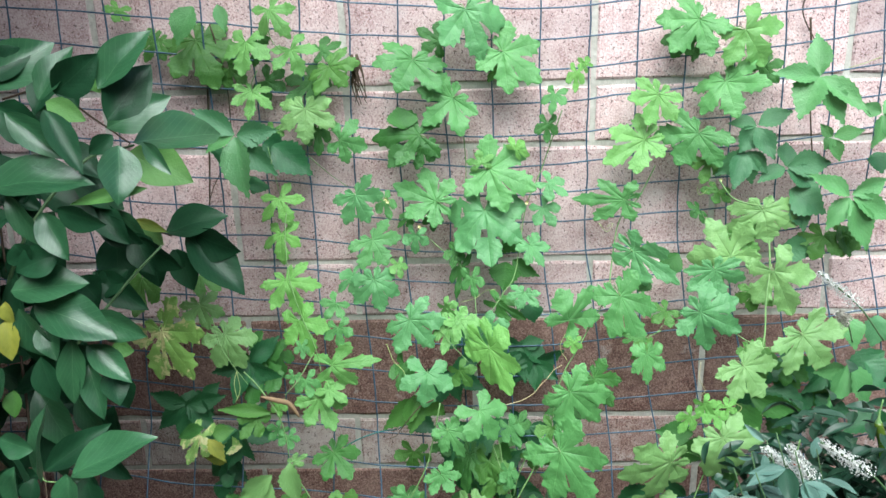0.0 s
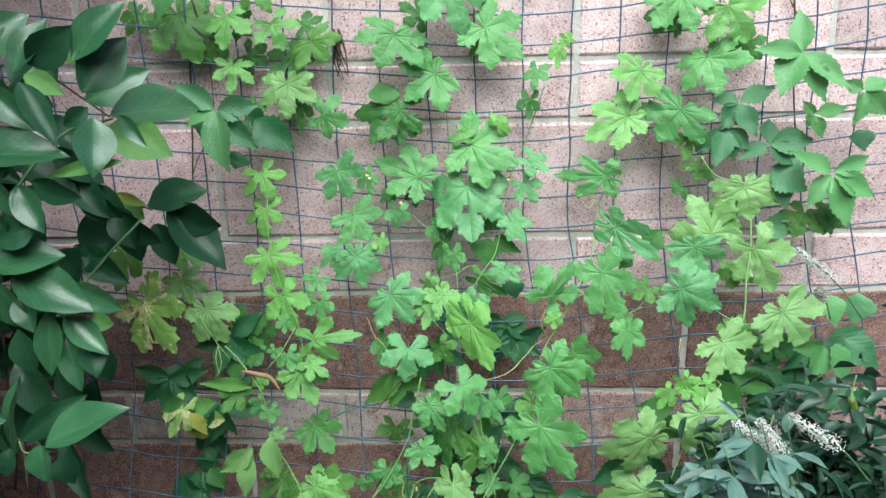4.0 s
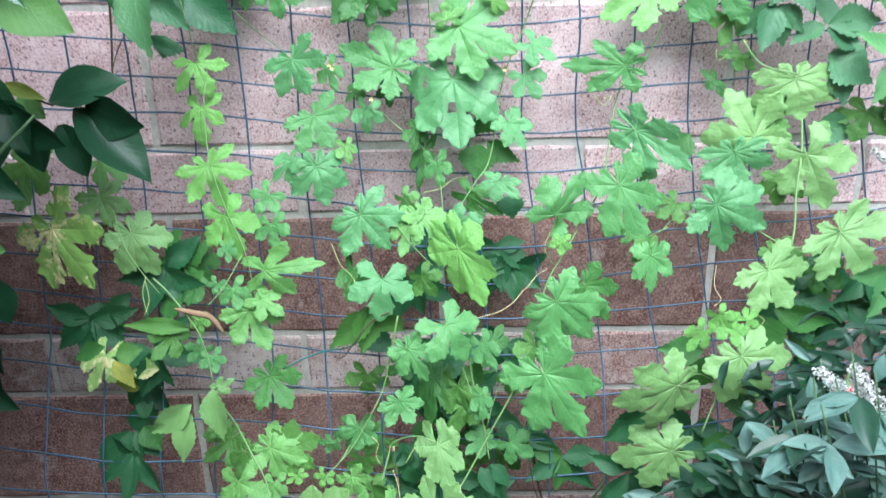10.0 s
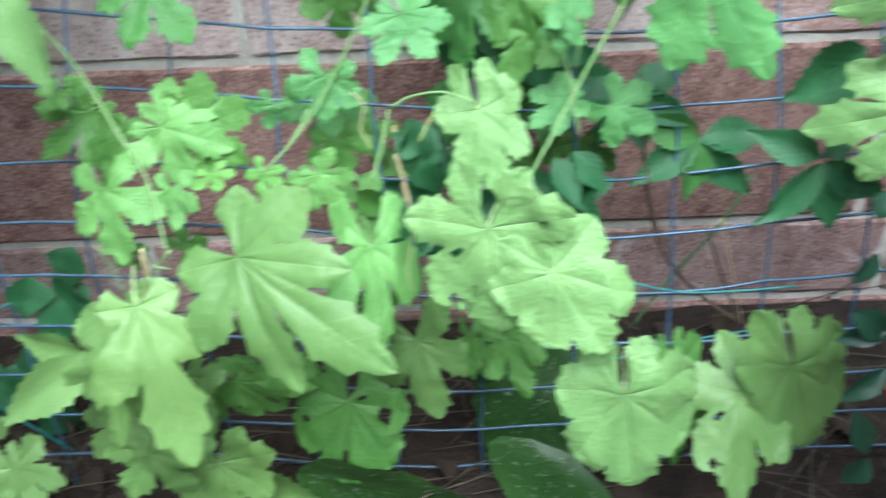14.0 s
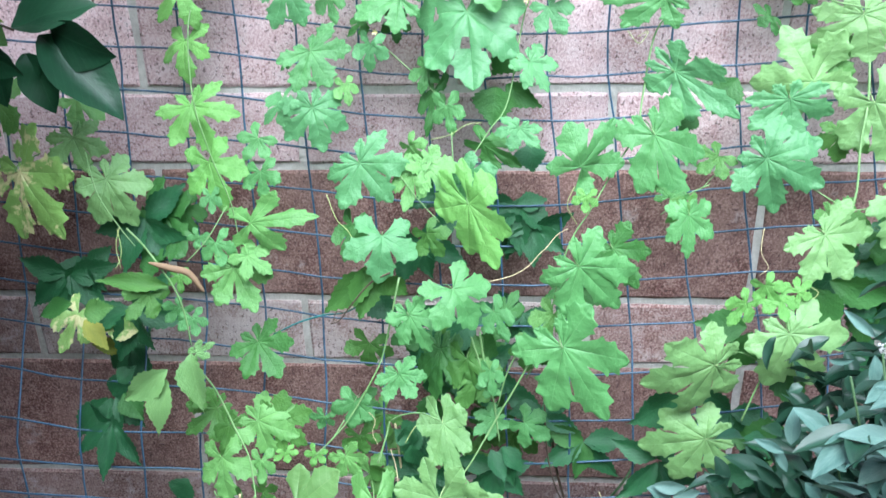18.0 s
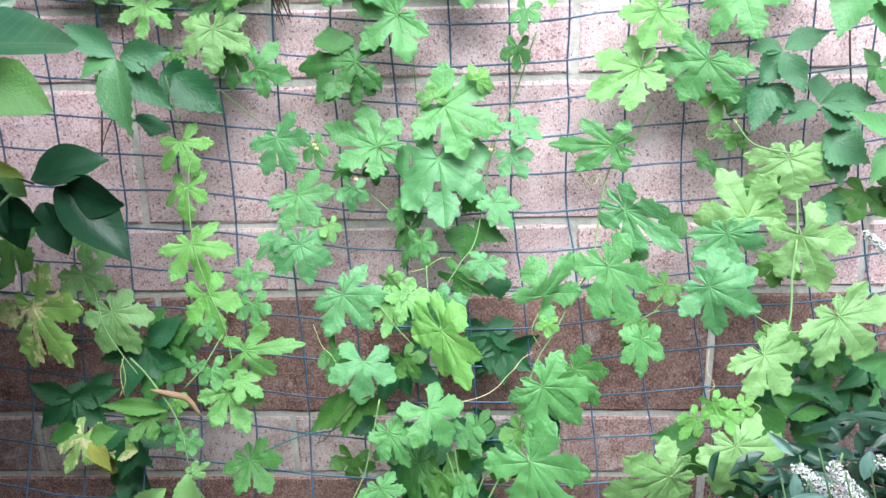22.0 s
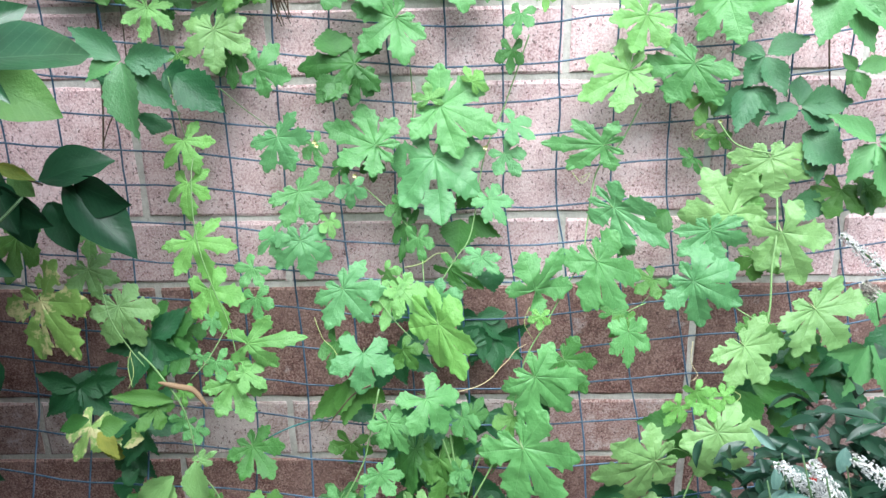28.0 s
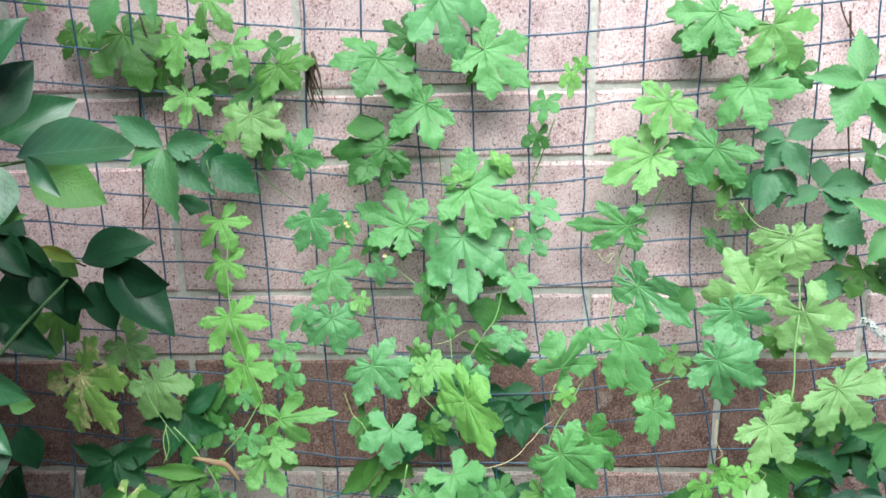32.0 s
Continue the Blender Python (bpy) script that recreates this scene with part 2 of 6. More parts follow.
LEAF = {
    "g": leaf_material("melon leaf", (0.067, 0.216, 0.060), (0.128, 0.345, 0.105), (0.221, 0.450, 0.184), 0.5),
    "b": leaf_material("melon leaf, blue-green", (0.070, 0.219, 0.078), (0.132, 0.350, 0.128), (0.220, 0.454, 0.214), 0.48),
    "l": leaf_material("melon leaf, light", (0.100, 0.265, 0.063), (0.181, 0.398, 0.109), (0.290, 0.486, 0.194), 0.5),
    "p": leaf_material("melon leaf, pale", (0.135, 0.282, 0.088), (0.219, 0.398, 0.134), (0.319, 0.486, 0.226), 0.5, spots=0.74),
    "h": leaf_material("melon leaf, flecked", (0.113, 0.238, 0.059), (0.180, 0.326, 0.094), (0.265, 0.406, 0.157), 0.5, spots=0.68, quilt=0.28, ribs=0.24),
    "y": leaf_material("melon leaf, young", (0.108, 0.298, 0.055), (0.185, 0.413, 0.098), (0.288, 0.499, 0.171), 0.55),
    # dark copy of the melon leaf, with the shade of back layers in its colour
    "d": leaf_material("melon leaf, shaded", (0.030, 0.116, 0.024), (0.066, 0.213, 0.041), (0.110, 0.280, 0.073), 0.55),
    "v": leaf_material("melon leaf, yellowing", (0.19, 0.36, 0.08), (0.3, 0.48, 0.14), (0.286, 0.480, 0.179), 0.55, spots=0.51, spot=(0.6, 0.58, 0.28), spot_size=3.5),
    "w": leaf_material("melon leaf, yellow", (0.14, 0.22, 0.03), (0.42, 0.4, 0.06), (0.46, 0.42, 0.12), 0.55),
    "c": leaf_material("creeper leaf, light", (0.071, 0.219, 0.070), (0.133, 0.332, 0.120), (0.216, 0.402, 0.185), 0.42),
    "j": leaf_material("creeper leaf, middle", (0.045, 0.15, 0.065), (0.105, 0.275, 0.12), (0.18, 0.36, 0.18), 0.42),
    "r": leaf_material("creeper leaf, spotted", (0.07, 0.2, 0.075), (0.135, 0.31, 0.13), (0.23, 0.39, 0.2), 0.42, spots=0.67),
    # dark green leaflets; shade low on the wall is put into this colour too
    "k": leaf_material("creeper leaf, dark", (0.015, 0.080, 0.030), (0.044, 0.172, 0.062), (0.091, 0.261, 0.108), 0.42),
    "e": leaf_material("citrus leaf", (0.015, 0.062, 0.027), (0.044, 0.139, 0.059), (0.2, 0.36, 0.19), 0.3, 0.011, 9.0, 0.1, quilt=0.15, ribs=0.14, gloss=0.5, midrib=0.4),
    # darkened citrus leaf: shade between the leaves is put into the colour
    "f": leaf_material("citrus leaf, shaded", (0.008, 0.034, 0.015), (0.021, 0.083, 0.036), (0.062, 0.155, 0.078), 0.4, 0.02, 9.0, 0.08, quilt=0.15, ribs=0.1, gloss=0.25),
    "q": leaf_material("mottled leaf", (0.012, 0.04, 0.008), (0.03, 0.085, 0.018), (0.045, 0.1, 0.03), 0.4, 0.012, 6.0, 0.08, spots=0.61, gloss=0.4, spot=(0.2, 0.25, 0.18)),
    "x": leaf_material("shrub leaf", (0.055, 0.13, 0.105), (0.155, 0.258, 0.212), (0.24, 0.34, 0.29), 0.48, 0.02, 8.0, 0.12, quilt=0.25, ribs=0.2, gloss=0.3),
    # darkened shrub leaf: the shade in the gaps is put into the colour
    "z": leaf_material("shrub leaf, shaded", (0.009, 0.036, 0.020), (0.027, 0.081, 0.045), (0.063, 0.135, 0.081), 0.4, 0.02, 8.0, 0.12, quilt=0.1, ribs=0.1),
    "t": leaf_material("melon leaf, low", (0.099, 0.213, 0.056), (0.168, 0.307, 0.096), (0.257, 0.375, 0.152), 0.5, spots=0.72, quilt=0.28, ribs=0.24),
    # inner melon leaves: the dim yellow-green of light through them is painted in
    "a": leaf_material("melon leaf, backlit inner", (0.048, 0.149, 0.026), (0.101, 0.252, 0.048), (0.164, 0.316, 0.080), 0.55),
    "o": leaf_material("withered leaf", (0.21, 0.13, 0.075), (0.38, 0.27, 0.16), (0.3, 0.19, 0.1), 0.7),
    "i": leaf_material("rotting leaf", (0.015, 0.010, 0.006), (0.050, 0.033, 0.020), (0.050, 0.035, 0.020), 0.8),
}
STEM = {
    "s": mottled("green stem", (0.101, 0.211, 0.062), (0.195, 0.312, 0.125), 40, 0.5),
    "p": mottled("pale stem", (0.234, 0.351, 0.125), (0.351, 0.452, 0.218), 40, 0.5),
    "w": mottled("straw tendril", (0.390, 0.328, 0.172), (0.530, 0.452, 0.265), 60, 0.6),
    "t": mottled("green tendril", (0.234, 0.328, 0.094), (0.374, 0.429, 0.172), 60, 0.6),
    "n": BARK,
    # green stem again, darkened in its base colour as if shaded
    "g": mottled("shaded stem", (0.047, 0.101, 0.039), (0.101, 0.172, 0.078), 40, 0.5),
}
PETAL = mottled("white petal", (0.42, 0.43, 0.39), (0.72, 0.72, 0.72), 80, 0.6)
SPENT = mottled("spent bloom", (0.22, 0.2, 0.15), (0.5, 0.48, 0.44), 80, 0.8)
YELLOW = mottled("yellow petal", (0.62, 0.6, 0.25), (0.8, 0.76, 0.45), 60, 0.6)
m_, t_, b_ = shader("red chilli skin", 0.18, 0.6)
t_.links.new(ramp(t_, grain(t_, 5), (0.3, (0.45, 0.008, 0.008)), (0.7, (0.68, 0.03, 0.015))), b_.inputs["Base Color"])
CHILLI = m_
m_, t_, b_ = shader("ripening chilli skin", 0.2, 0.6)
t_.links.new(ramp(t_, grain(t_, 3), (0.4, (0.04, 0.12, 0.015)), (0.58, (0.12, 0.13, 0.02)), (0.72, (0.25, 0.07, 0.01))), b_.inputs["Base Color"])
UNRIPE = m_


# ---- building helpers ----
def mesh_of(name, verts, faces, mat, uvs=None, smooth=True):
    me = bpy.data.meshes.new(name)
    me.from_pydata(verts, [], faces)
    me.materials.append(mat)
    if uvs:
        lay = me.uv_layers.new(name="UVMap")
        for p, uv in zip(me.polygons, uvs):
            for i, q in zip(p.loop_indices, uv):
                lay.data[i].uv = q
    if smooth:
        me.polygons.foreach_set("use_smooth", [True] * len(me.polygons))
    me.update()
    return me


def thing(name, at, label, category, group="", kind=""):
    ob = new(name)
    ob.empty_display_size = 0.02
    ob.location = at
    return tagged(ob, label, category, group, kind)


def part(name, me, parent, m=Matrix(), label=""):
    """Links a mesh as one part under a thing or a part; m is its place in the world."""
    ob = new(name, me)
    ob.parent = parent
    up, base = parent, Matrix()
    while up:
        base = up.matrix_basis @ base
        up = up.parent
    ob.matrix_basis = base.inverted() @ m
    return tagged(ob, label)


def tube_data(points, radii, sides=6, caps=True):
    pts = [Vector(p) for p in points]
    verts, faces = [], []
    side = Vector((0.31, 0.87, 0.38))
    for i, p in enumerate(pts):
        d = (pts[min(i + 1, len(pts) - 1)] - pts[max(i - 1, 0)]).normalized()
        side = (side - d * side.dot(d)).normalized()
        other = d.cross(side)
        r = radii[i] if isinstance(radii, (list, tuple)) else radii
        for k in range(sides):
            a = 2 * math.pi * k / sides
            verts.append(p + (side * math.cos(a) + other * math.sin(a)) * r)
    for i in range(len(pts) - 1):
        for k in range(sides):
            a, b = i * sides + k, i * sides + (k + 1) % sides
            faces.append((a, b, b + sides, a + sides))
    if caps:
        faces += [tuple(range(sides))[::-1], tuple(range(len(verts) - sides, len(verts)))]
    return verts, faces


def glide(points, steps=6):
    """Points along a smooth line through the given ones."""
    p = [Vector(q) for q in points]
    p = [p[0] * 2 - p[1], *p, p[-1] * 2 - p[-2]]
    out = []
    for i in range(1, len(p) - 2):
        for s in range(steps):
            t = s / steps
            a, b, c, d = p[i - 1:i + 3]
            out.append(0.5 * (2 * b + (c - a) * t + (2 * a - 5 * b + 4 * c - d) * t * t + (3 * b - a - 3 * c + d) * t ** 3))
    return out + [p[-2]]


def tube(name, points, radius, mat, parent, label="", sides=6, thin=1.0, steps=6):
    pts = glide(points, steps)
    n = len(pts) - 1
    v, f = tube_data(pts, [radius * (1 + (thin - 1) * i / n) for i in range(n + 1)], sides)
    return part(name, mesh_of(name, v, f, mat), parent, Matrix(), label)


def palmate(seed, lobes, sinus, belly, tooth=0.05, taper=1.35, notch=30):
    """A lobed, toothed blade: stalk joint at the origin, the middle lobe's tip at y = -1."""
    rnd = random.Random(seed)
    index, verts, faces, uvs = {}, [], [], []
    sag = [rnd.uniform(-0.22, 0.08) for _ in lobes]

    def height(x, y, lobe):
        r = math.hypot(x, y)
        return 0.13 * noise.noise((x * 1.5 + seed, y * 1.5, seed * 0.7)) + 0.03 * noise.noise((x * 5, y * 5 + seed, 1)) - 0.1 * r * r + sag[lobe] * max(0, r - 0.35)

    def vert(x, y, lift, lobe):
        key = (round(x, 4), round(y, 4))
        if key not in index:
            index[key] = len(verts)
            verts.append((x, y, height(x, y, lobe) + lift))
        return index[key]

    fat = [q[2] if len(q) > 2 else belly for q in lobes]
    lobes = [(q[0] + rnd.uniform(-5, 5), q[1] * rnd.uniform(0.93, 1.06)) for q in lobes]
    joins = []
    for (a0, n0), (a1, n1) in zip(lobes, lobes[1:]):
        joins.append(((a0 + a1) / 2 + rnd.uniform(-2, 2), sinus * min(n0, n1) * rnd.uniform(0.88, 1.12)))
    joins = [(lobes[0][0] - notch, lobes[0][1] * 0.3)] + joins + [(lobes[-1][0] + notch, lobes[-1][1] * 0.3)]
    for i, (ang, length) in enumerate(lobes):
        a = radians(ang)
        axis, perp = (math.sin(a), -math.cos(a)), (math.cos(a), math.sin(a))
        for s, (ja, jr) in ((-1, joins[i]), (1, joins[i + 1])):
            jx, jy = math.sin(radians(ja)) * jr, -math.cos(radians(ja)) * jr
            ts, us = jx * axis[0] + jy * axis[1], abs(jx * perp[0] + jy * perp[1])
            wide = fat[i] * length * rnd.uniform(0.9, 1.12)
            ta = max(0.62 * length, ts + 0.32 * (length - ts))
            ua = max(wide, us * 0.96) if sinus > 0.6 else wide
            edge = []
            for q in (0.25, 0.5, 0.8):
                edge.append((ts + (ta - ts) * q, us + (ua - us) * q ** 1.15))
            k = tooth * length
            for q, out, ahead in ((0.0, 0.75, 0.2), (0.13, -0.25, 0), (0.34, 0.3, 0.1), (0.47, 0.8, 0.35), (0.57, -0.25, 0), (0.76, 0.15, 0.1), (0.87, 0.2, 0.2)):
                f = rnd.uniform(0.75, 1.25)
                edge.append((ta + (length - ta) * q + ahead * k, max(0.012, ua * (1 - q ** taper) + out * k * f)))
            edge = [(q.x, q.y) for q in glide([(ts, us, 0), *[(t, u, 0) for t, u in edge], (length, 0, 0)], 2)][1:-1]
            rows = [(vert(0, 0, 0, i), None, None, None, (0, 0), (0, 0), (0, 0), (0, 0))]
            line = [(max(ts, 0.02) * q, jx * q, jy * q, us * q) for q in (0.22, 0.45, 0.7, 1.0)]
            line += [(t, axis[0] * t + perp[0] * s * u, axis[1] * t + perp[1] * s * u, u) for t, u in edge]
            for t, ex, ey, u in line:
                ax, ay = axis[0] * t, axis[1] * t
                pts = [vert(ax, ay, -0.006, i)]
                for f, lift in ((0.36, 0.005), (0.7, 0.008), (1.0, 0.001)):
                    pts.append(vert(ax + (ex - ax) * f, ay + (ey - ay) * f, lift, i))
                n = t / length
                rows.append((*pts, (0, n), (u * 0.36, n), (u * 0.7, n), (u, n)))
            rows.append((vert(axis[0] * length, axis[1] * length, -0.01, i), None, None, None, (0, 1), (0, 1), (0, 1), (0, 1)))
            for r0, r1 in zip(rows, rows[1:]):
                for c in range(3):
                    if r0[1] is None:
                        f, uv = ((r0[0], r1[c], r1[c + 1]), (r0[4], r1[4 + c], r1[5 + c]))
                    elif r1[1] is None:
                        f, uv = ((r0[c], r1[0], r0[c + 1]), (r0[4 + c], r1[4], r0[5 + c]))
                    else:
                        f, uv = ((r0[c], r1[c], r1[c + 1], r0[c + 1]), (r0[4 + c], r1[4 + c], r1[5 + c], r0[5 + c]))
                    if len(set(f)) == len(f):
                        faces.append(f if s > 0 else f[::-1])
                        uvs.append(uv if s > 0 else uv[::-1])
    return verts, faces, uvs


def blade(seed, fat=0.45, tooth=0.0, fold=0.1, droop=0.18, rows=12):
    """An oval blade with a point: stalk joint at the origin, tip at y = -1, width 1."""
    rnd = random.Random(seed)
    verts, faces, uvs = [], [], []
    tw = rnd.uniform(-0.06, 0.06)
    for i in range(rows + 1):
        t = i / rows
        w = 0.5 * (math.sin(math.pi * t ** (0.95 if fat < 0.5 else 0.68)) ** 0.85) * (1 - 0.25 * t ** 4) if 0 < t < 1 else 0.004
        if tooth > 0.01:
            q = (t - 0.4) / 0.6
            w = 0.5 * math.sin(math.pi / 2 * t / 0.4) ** 0.85 if 0 < t <= 0.4 else 0.5 * math.cos(math.pi / 2 * q) ** 1.5 * (1 - 0.1 * q) if 0 < t < 1 else 0.004
        for j, u in enumerate((-1, -0.5, 0, 0.5, 1)):
            edge = tooth * (1 if i % 2 else -1) * (abs(u) == 1) * (0.1 < t < 0.95)
            x = u * (w + edge) * rnd.uniform(0.97, 1.03)
            z = fold * abs(u) * w * 2 - droop * t * t + 0.012 * math.sin(9 * t + seed) * abs(u) + 0.06 * noise.noise((x * 3, t * 3, seed)) + tw * x
            verts.append((x + 0.04 * math.sin(2.5 * t + seed), -t, z))
    for i in range(rows):
        for j in range(4):
            a = i * 5 + j
            f = (a, a + 5, a + 6, a + 1)
            faces.append(f)
            uvs.append([(abs(verts[k][0]) * (0 if (k % 5) == 2 else 1), k // 5 / rows) for k in f])
    return verts, faces, uvs


SEVEN = [(-147, 0.44), (-104, 0.74), (-53, 0.93), (0, 1), (53, 0.93), (104, 0.74), (147, 0.44)]
BROAD = [(-148, 0.66), (-98, 0.84), (-47, 0.95), (0, 1), (47, 0.95), (98, 0.84), (148, 0.66)]
FIVE = [(-122, 0.7), (-61, 0.93), (0, 1), (61, 0.93), (122, 0.7)]
SHAPES = {
    "M": [palmate(s, FIVE if s % 3 == 0 else SEVEN, n, w, 0.065, 1.75, 20) for s, n, w in ((1, 0.4, 0.255), (2, 0.36, 0.245), (3, 0.36, 0.29), (4, 0.44, 0.26), (5, 0.33, 0.235), (6, 0.34, 0.28), (7, 0.37, 0.245), (8, 0.42, 0.26))],
    "D": [palmate(s, SEVEN if s % 2 else FIVE, n, w, 0.055, 1.6, 22) for s, n, w in ((21, 0.3, 0.2), (22, 0.27, 0.23), (23, 0.32, 0.2), (24, 0.28, 0.235), (25, 0.31, 0.2))],
    "T": [palmate(s, FIVE, n, w, 0.06, 1.9, 24) for s, n, w in ((26, 0.46, 0.29), (27, 0.42, 0.285))],
    "N": [palmate(s, FIVE if s % 2 else SEVEN, n, w, 0.06, 2.0, 20) for s, n, w in ((81, 0.36, 0.295), (82, 0.4, 0.255), (83, 0.34, 0.28), (84, 0.42, 0.26), (85, 0.37, 0.3), (86, 0.38, 0.255))],
    "m": [palmate(s, FIVE, n, w, 0.05, 2.1, 24) for s, n, w in ((11, 0.36, 0.28), (12, 0.4, 0.29), (13, 0.33, 0.27), (14, 0.38, 0.28))],
    "H": [palmate(s, BROAD, n, w, 0.05, 2.3, 12) for s, n, w in ((31, 0.52, 0.27), (32, 0.48, 0.265), (33, 0.55, 0.275))],
    "B": [palmate(71, [(-118, 0.4, 0.36), (-66, 0.6, 0.26), (-25, 0.8, 0.155), (8, 1, 0.15), (42, 0.68, 0.19), (88, 0.56, 0.3), (138, 0.4, 0.38)], 0.4, 0.25, 0.035, 1.9, 25)],
    "L": [palmate(73, [(-100, 0.26, 0.4), (-34, 0.66, 0.22), (2, 1, 0.2), (40, 0.5, 0.26), (95, 0.28, 0.4)], 0.5, 0.25, 0.04, 1.7, 25)],
    "R": [palmate(s, BROAD, n, w, 0.05, 2.2, 12) for s, n, w in ((35, 0.84, 0.3), (36, 0.88, 0.3), (37, 0.8, 0.29))],
    "J": [],
    "O": [blade(s, 0.6, 0.034, 0.14, 0.2, 19) for s in (41, 42, 43, 44)],
    "E": [blade(s, 0.4, 0.0, 0.16, 0.2) for s in (51, 52, 53, 54)],
    "Q": [blade(s, 0.6, 0.008, 0.1, 0.2, 16) for s in (61, 62)],
}
for v_, f_, u_ in SHAPES["M"][:2] + SHAPES["H"] + SHAPES["R"][:1]:
    # blades that insects have eaten into
    r_ = random.Random(len(SHAPES["J"]))
    bites = [(r_.uniform(-0.6, 0.6), r_.uniform(-0.75, 0.2), r_.uniform(0.03, 0.06)) for _ in range(6)]
    keep = []
    for i, f in enumerate(f_):
        x, y = sum(v_[k][0] for k in f) / len(f), sum(v_[k][1] for k in f) / len(f)
        if all(math.hypot(x - p, y - q) > r for p, q, r in bites):
            keep.append(i)
    SHAPES["J"].append((v_, [f_[i] for i in keep], [u_[i] for i in keep]))
SHAPES["P"] = SHAPES["J"][2:5]
ready = {}


def leaf_mesh(kind, number, colour):
    key = (kind, number % len(SHAPES[kind]), colour)
    if key not in ready:
        v, f, uv = SHAPES[kind][key[1]]
        w = max(p[0] for p in v) - min(p[0] for p in v)
        v = [(p[0] / w, p[1], p[2]) for p in v]
        ready[key] = mesh_of("leaf", v, f, LEAF[colour], uv)
    return ready[key]


v_, f_ = tube_data(glide([(0, 0, -0.01), (0, 0.05, -0.03), (0.02, 0.13, -0.16), (0.05, 0.2, -0.45)], 4), 0.011, 5)
STALK = {c: mesh_of("stalk", v_, f_, STEM[c]) for c in "sp"}
FACE = radians(22)
pick = random.Random(7)


def leaf(plant, kind, x, y, z, length, width, turn, colour, roll=None, deep=0.0):
    """One leaf of a plant: its joint, length, width, the way its tip points (0 down, 90 to +x), colour, roll about its length and how far it reaches back."""
    a = radians(turn)
    right, up = Vector((1, 0, 0)), Vector((0, math.sin(FACE), math.cos(FACE)))
    tip = right * math.sin(a) - up * math.cos(a)
    tip += Vector((0, deep, 0))
    length *= tip.length
    tip.normalize()
    face = right.cross(up)
    face = (face - tip * face.dot(tip)).normalized()
    lean = pick.gauss(0, 12 if kind in "MNJDTmHBLRP" else 18) if roll is None else roll
    face = Matrix.Rotation(radians(lean), 3, tip) @ face
    nod = pick.gauss(4, 8)
    turnm = Matrix.Rotation(radians(nod), 3, tip.cross(face))
    tip, face = turnm @ tip, turnm @ face
    m = Matrix((tip.cross(face) * -1, -tip, face)).transposed().to_4x4()
    m.translation = (x, y, z)
    s = Matrix.Diagonal((width / math.cos(radians(lean)) ** 0.7, length / math.cos(radians(nod)), (length + width) / 2, 1))
    name = "leaflet" if kind == "O" else "leaf"
    ob = part(name, leaf_mesh(kind, pick.randrange(60), colour), plant, m @ s)
    if kind in "MNJDTmHBLRP":
        part("leaf_stalk", STALK["p" if colour in "ph" else "s"], ob, m @ Matrix.Diagonal((length, length, length, 1)))
    return ob


def stem(plant, radius, colour, *points):
    tube("tendril" if colour in "wt" else "stem", points, radius * 0.46, STEM[colour], plant, "", 6, 0.75)


# ---- ground ----
def ground_z(x, y):
    return 0.055 + 0.012 * noise.noise((x * 3, y * 3, 0)) + 0.012 * noise.noise((x * 11, y * 11, 3))


near = [-30, -8, -3, -1.6] + [-1.2 + 0.04 * i for i in range(61)] + [1.6, 3, 8, 30]
deep = [-40, -12, -4, -2] + [-1.4 + 0.04 * i for i in range(36)] + [0.2, 3, 12, 40]
v_ = [(x, y, ground_z(x, y)) for y in deep for x in near]
n_ = len(near)
f_ = [(j * n_ + i, j * n_ + i + 1, (j + 1) * n_ + i + 1, (j + 1) * n_ + i) for j in range(len(deep) - 1) for i in range(n_ - 1)]
tagged(new("ground", mesh_of("ground", v_, f_, SOIL)), "dark bare garden soil with plant litter along the wall", "ground", kind="structure")

# ---- wall ----
COURSES = [(-0.13, 0.07, "8"), (0.07, 0.178, "4"), (0.178, 0.387, "8"), (0.387, 0.494, "4"), (0.494, 0.694, "8"), (0.694, 0.8, "4"), (0.8, 1.0032, "8"), (1.0032, 1.1048, "4"), (1.1048, 1.308, "8"), (1.308, 1.41, "4"), (1.41, 1.613, "8"), (1.613, 1.715, "4"), (1.715, 1.918, "8")]
OFFSET = [0.2032, -0.1632, 0.2032, -0.0182, 0.2032, 0.0, 0.2032, 0.0, 0.0, 0.2032, 0.2032, 0.0, 0.0]
v_ = [(x, y, z) for z in (-0.2, 1.92) for y in (0.0036, 0.2) for x in (-3.0, 3.05)]
core = mesh_of("wall", v_, [(0, 1, 5, 4), (1, 3, 7, 5), (3, 2, 6, 7), (2, 0, 4, 6), (4, 5, 7, 6), (0, 2, 3, 1)], MORTAR, smooth=False)
wall = tagged(new("wall", core), "garden wall of pink and red masonry blocks with pale mortar joints", "wall", kind="structure")


def block_mesh(height, mat, seed):
    """A block with worn, slightly crooked edges; front at y = 0, centred in x and z."""
    rnd = random.Random(seed)
    nx, nz = 12, 6 if height > 0.15 else 4
    hw, hh = 0.2032 - 0.0055, height / 2 - 0.0052
    verts, faces = [], []

    def grid(i, n, edge):
        return 0 if i == 0 else 1 if i == n else edge + (1 - 2 * edge) * (i - 1) / (n - 2)

    for j in range(nz + 1):
        for i in range(nx + 1):
            x, z = -hw + 2 * hw * grid(i, nx, 0.008), -hh + 2 * hh * grid(j, nz, 0.004 / height)
            rim = i in (0, nx) or j in (0, nz)
            verts.append((x + rnd.uniform(-1, 1) * 0.0016 * rim, rnd.uniform(-0.0008, 0.0008) + 0.0024 * rim, z + rnd.uniform(-1, 1) * 0.0016 * rim))
    w = nx + 1
